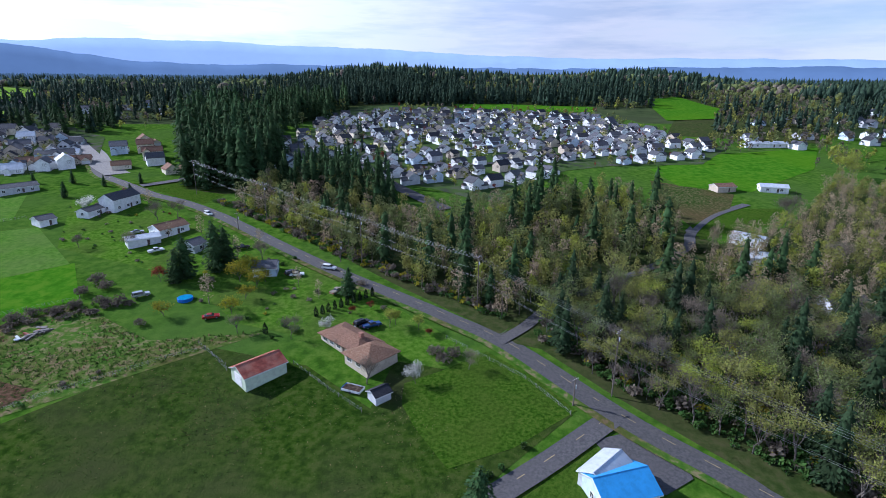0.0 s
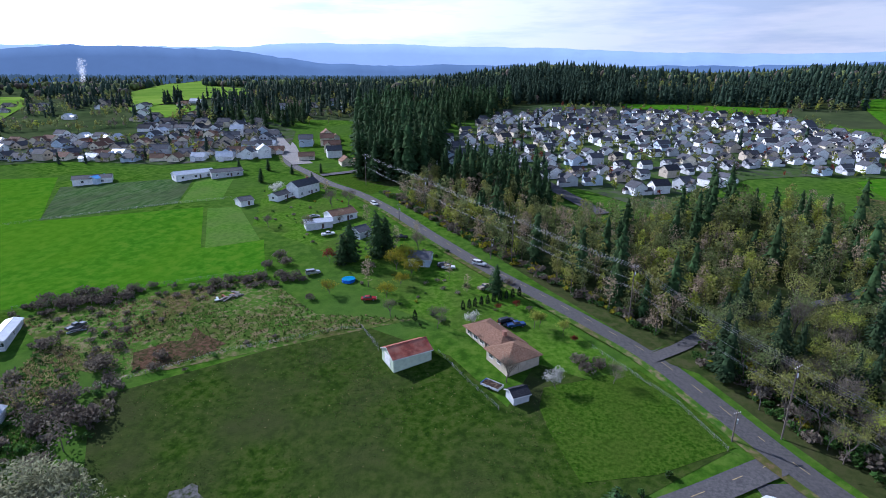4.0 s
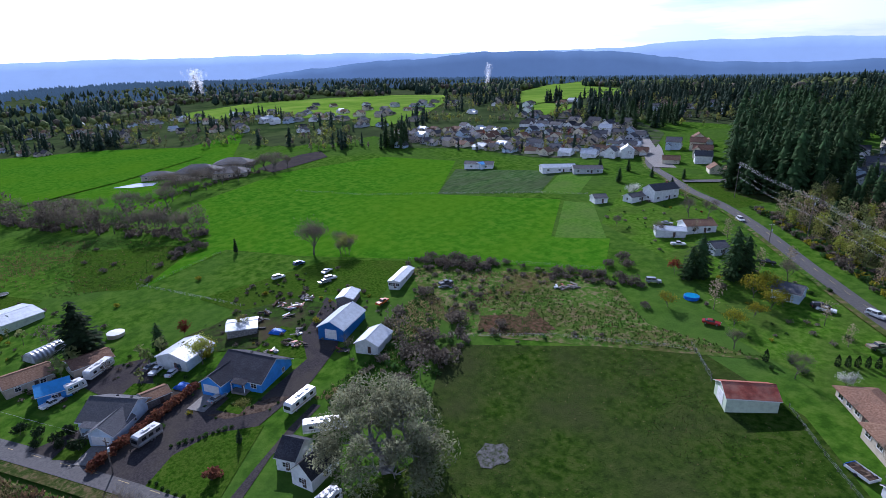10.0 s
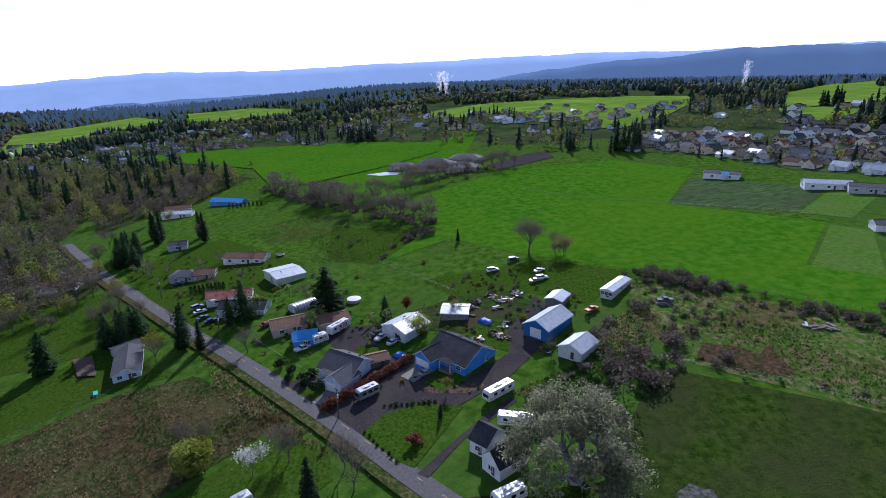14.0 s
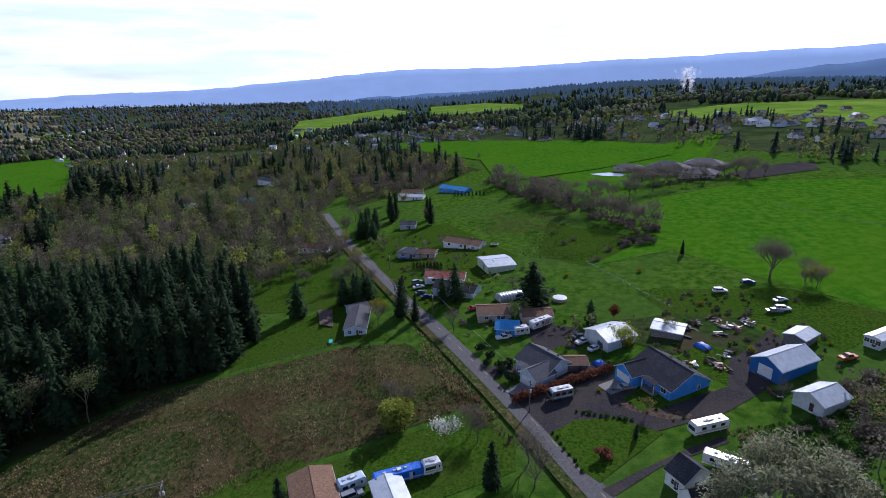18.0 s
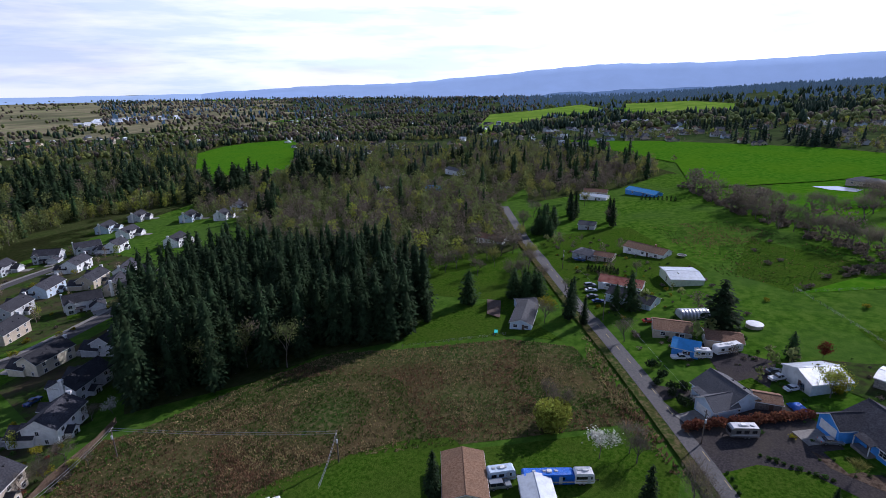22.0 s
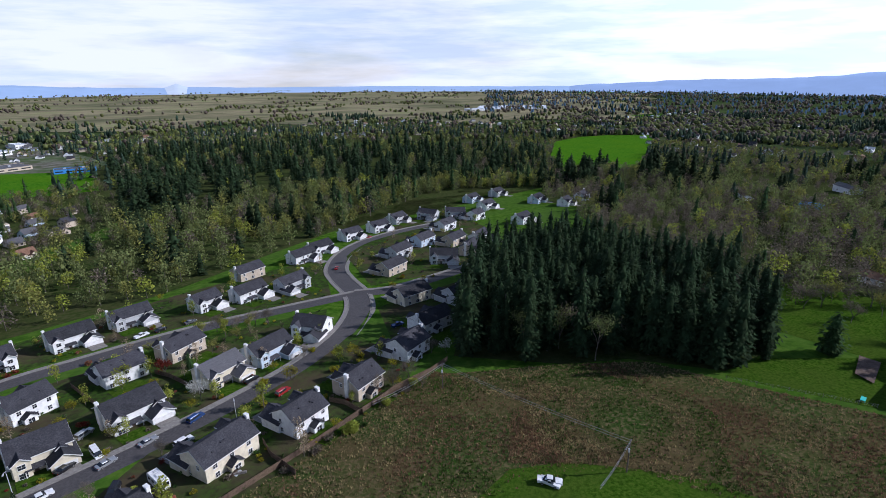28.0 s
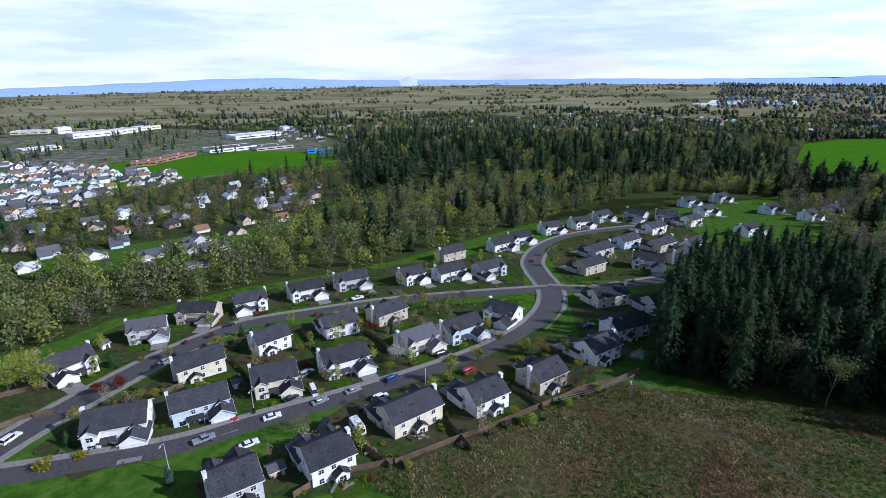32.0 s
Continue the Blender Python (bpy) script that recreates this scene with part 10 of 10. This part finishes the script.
tree('grey_bush', -23.4, -116.2, 0.90)
tree('grey_bush', -41.4, -125.9, 0.90)
tree('grey_bush', -49.2, -129.9, 0.90)
tree('grey_bush', -10.7, -108.6, 0.80)
tree('blossom', -71.9, -147.6, 0.80)
tree('blossom', 8.1, -159.7, 0.80)
wood('garden_shrubs', fill([(17, -136), (-4, -148), (-48, -181), (-58, -151), (-52, -130), (6, -101), (23, -93), (53, -99), (37, -110)], 150, {'low_bush': 5, 'low_grey': 2, 'red_bush': .5, 'low_gold': 2, 'rust_bush': .5, 'mid_bare': 1.0, 'gold_tree': .5, 'mid_maple': .8}, 0.35, 0.75, 46, 0.0, ROAD_KEEP), 'shrubs and small trees in estate gardens', 'shrubs')
wood('garden_shrubs', fill([(80, -103), (64, -116), (43, -128), (7, -149), (-34, -172), (-46, -214), (9, -207), (67, -187), (81, -164), (93, -137), (98, -116)], 260, {'low_bush': 5, 'low_grey': 2, 'red_bush': .4, 'low_gold': 2, 'rust_bush': .4, 'mid_bare': 0.8, 'gold_tree': .4, 'mid_maple': .8}, 0.35, 0.75, 47, 0.0, ROAD_KEEP), 'shrubs and small trees in estate gardens', 'shrubs')
wood('garden_shrubs', fill([(113, -127), (103, -155), (91, -179), (72, -206), (9, -226), (-52, -230), (-64, -302), (10, -274), (81, -235), (121, -198), (129, -161)], 200, {'low_bush': 5, 'low_grey': 2, 'red_bush': .4, 'low_gold': 2, 'rust_bush': .4, 'mid_bare': 0.8, 'gold_tree': .4, 'mid_maple': .8}, 0.35, 0.75, 48, 0.0, ROAD_KEEP), 'shrubs and small trees in estate gardens', 'shrubs')
wood('garden_shrubs', fill([(-73, -235), (-131, -237), (-188, -315), (-195, -413), (-129, -358), (-78, -300)], 120, {'low_bush': 5, 'low_grey': 2, 'red_bush': .4, 'low_gold': 2, 'rust_bush': .4, 'mid_bare': 0.8, 'gold_tree': .4, 'mid_maple': .8}, 0.35, 0.75, 49, 0.0, ROAD_KEEP), 'shrubs and small trees in estate gardens', 'shrubs')
wood('garden_shrubs', fill([(-49, 141), (-96, 182), (-132, 199), (-163, 265), (-119, 255), (-65, 203), (-26, 171), (9, 134), (-25, 132)], 90, {'low_bush': 3, 'low_grey': 2, 'red_bush': .3, 'low_gold': .7, 'mid_bare': .5}, 0.35, 0.8, 50, 0.0, ROAD_KEEP), 'shrubs and hedges round country gardens', 'shrubs')
wood('garden_shrubs', fill([(-273, -85), (-296, -72), (-242, -0), (-174, 23), (-141, 45), (-124, 27), (-123, 0), (-141, -10), (-176, -35)], 260, {'low_bush': 4, 'low_grey': 3, 'low_gold': .7, 'grove_bare': .5, 'far_moss': .4}, 0.3, 0.75, 51, 0.0, ROAD_KEEP), 'shrubs and hedges round country gardens', 'shrubs')
tree('gold_tree', -11.5, -171.6, 0.70)
tree('gold_tree', -19.8, -154.8, 0.80)
tree('gold_tree', -37.2, -163.3, 0.60)
tree('gold_tree', -8.8, -143.3, 0.55)
tree('gold_tree', -80.3, -223.9, 0.60)
tree('gold_tree', -98.0, -227.7, 0.50)
tree('gold_tree', 28.3, -145.6, 0.60)
tree('gold_tree', 9.1, -151.4, 0.50)
tree('gold_tree', -28.5, -195.0, 0.60)
tree('gold_tree', 20.1, -172.3, 0.50)
tree('gold_tree', 40.4, -141.5, 0.50)
tree('gold_tree', -153.2, -320.1, 0.60)
tree('gold_tree', -122.8, -308.8, 0.60)
tree('alder', 1.6, -189.1, 0.45)
tree('alder', -7.7, -197.2, 0.45)
tree('alder', 22.5, -200.4, 0.40)
tree('alder', 84.8, -164.9, 0.45)
tree('alder', 50.2, -180.3, 0.40)
tree('alder', -52.4, -266.9, 0.50)
tree('alder', -79.5, -281.0, 0.50)
tree('alder', 80.1, -135.3, 0.40)
tree('sallow', -28.2, -116.5, 0.55)
tree('sallow', -41.4, -125.9, 0.45)
tree('sallow', 3.3, -102.1, 0.35)
tree('sallow', -53.6, -132.8, 0.40)
tree('rust_bush', 37.5, -156.1, 0.90)
tree('rust_bush', 41.4, -202.3, 1.00)
tree('rust_bush', 84.6, -178.7, 1.00)
tree('rust_bush', 11.0, -97.7, 0.80)
tree('rust_bush', -42.0, -133.9, 0.90)
tree('spruce', 9.3, -181.5, 0.50)
tree('spruce', 102.2, -162.3, 0.50)
tree('spruce', 89.6, -117.2, 0.40)
tree('spruce', 66.0, -184.5, 0.45)

# rough grass
tufts([(-166, -35), (-160, -30), (-104, 2), (-103, -1), (-118, -13), (-142, -27)], 1500, ['tuft_tan', 'tuft_tan', 'bramble', 'tuft_green'], 9, 0.4, 1.0, 'dead pale grass along the lane', 'verge_grass')
tufts([(19, -98), (5, -102), (-4, -106), (-18, -113), (-33, -122), (-45, -128), (-62, -137), (-67, -133), (-102, -120), (-125, -109), (-136, -87), (-154, -56), (-155, -35), (-121, -8), (-103, -36), (-82, -70), (-72, -75), (-49, -78), (-42, -68)], 30000, ['tuft_green', 'tuft_tan', 'tuft_green', 'bramble', 'tuft_tan'], 1, 0.25, 0.7, 'dry tawny tussocks of the meadow')
tufts([(-156, 110), (-98, 153), (-70, 133), (-41, 137), (-105, 94), (-120, 95)], 4500, ['tuft_green', 'tuft_green', 'bramble', 'tuft_tan', 'tuft_tan'], 2, 0.3, 0.7, 'brambles and dead grass on waste ground')
tufts([(-104, 86), (-52, 129), (-26, 120), (-9, 103), (-4, 121), (16, 82), (-80, 26), (-73, 55), (-102, 83)], 7000, ['tuft_green', 'tuft_green', 'tuft_tan'], 3, 0.15, 0.35, 'short tussocks in the field')
tufts([(-316, -33), (-339, 3), (-267, 63), (-229, 28), (-239, 4)], 4000, ['tuft_green', 'tuft_green', 'bramble'], 4, 0.3, 0.7, 'weeds in a rough paddock')
tufts([(-109, 47), (-113, 65), (-131, 87), (-138, 106), (-122, 100), (-104, 81), (-96, 56)], 3500, ['tuft_green', 'tuft_green', 'tuft_tan'], 5, 0.3, 0.8, 'rank weeds behind the sheds')
tufts([(-72, -106), (-80, -105), (-79, -84), (-82, -74), (-72, -78), (-58, -86)], 2600, ['bramble', 'tuft_tan', 'bramble'], 11, 0.3, 0.7, 'red-brown dead stalks in the meadow')
tufts([(-65, -131), (-82, -122), (-94, -106), (-89, -101), (-74, -110), (-64, -124)], 1800, ['bramble', 'tuft_tan', 'bramble'], 12, 0.3, 0.7, 'red-brown dead stalks in the meadow')
patch('lawn', [(-46, -79), (-57, -84), (-70, -80), (-83, -70), (-93, -60), (-98, -50), (-92, -40), (-70, -60), (-50, -70)], M['lawn'], 0.11, 'mown green lawn with a curved edge', 'lawn')
wood('garden_shrubs', fill([(-127, 54), (-141, 45), (-168, 32), (-190, 60), (-180, 95), (-150, 88), (-132, 84), (-112, 66)], 120, {'low_bush': 3, 'low_grey': 4, 'low_gold': .5}, 0.25, 0.7, 52, 0.0, ROAD_KEEP), 'weeds and low shrubs round the sheds', 'shrubs')
wood('garden_shrubs', fill([(-104, 48), (-112, 66), (-122, 82), (-104, 96), (-94, 80), (-90, 60)], 60, {'low_grey': 3, 'low_bush': 2, 'grove_bare': 0.4}, 0.5, 1.1, 53, 0.0, ROAD_KEEP), 'brambles and scrub behind the willow', 'shrubs')
tufts([(-80, 120), (-66, 121), (-45, 112), (-28, 100), (-32, 88), (-46, 92), (-60, 102)], 1300, ['soil_tuft', 'bramble', 'tuft_green'], 14, 0.15, 0.32, 'dark molehills and dead tussocks in the field')
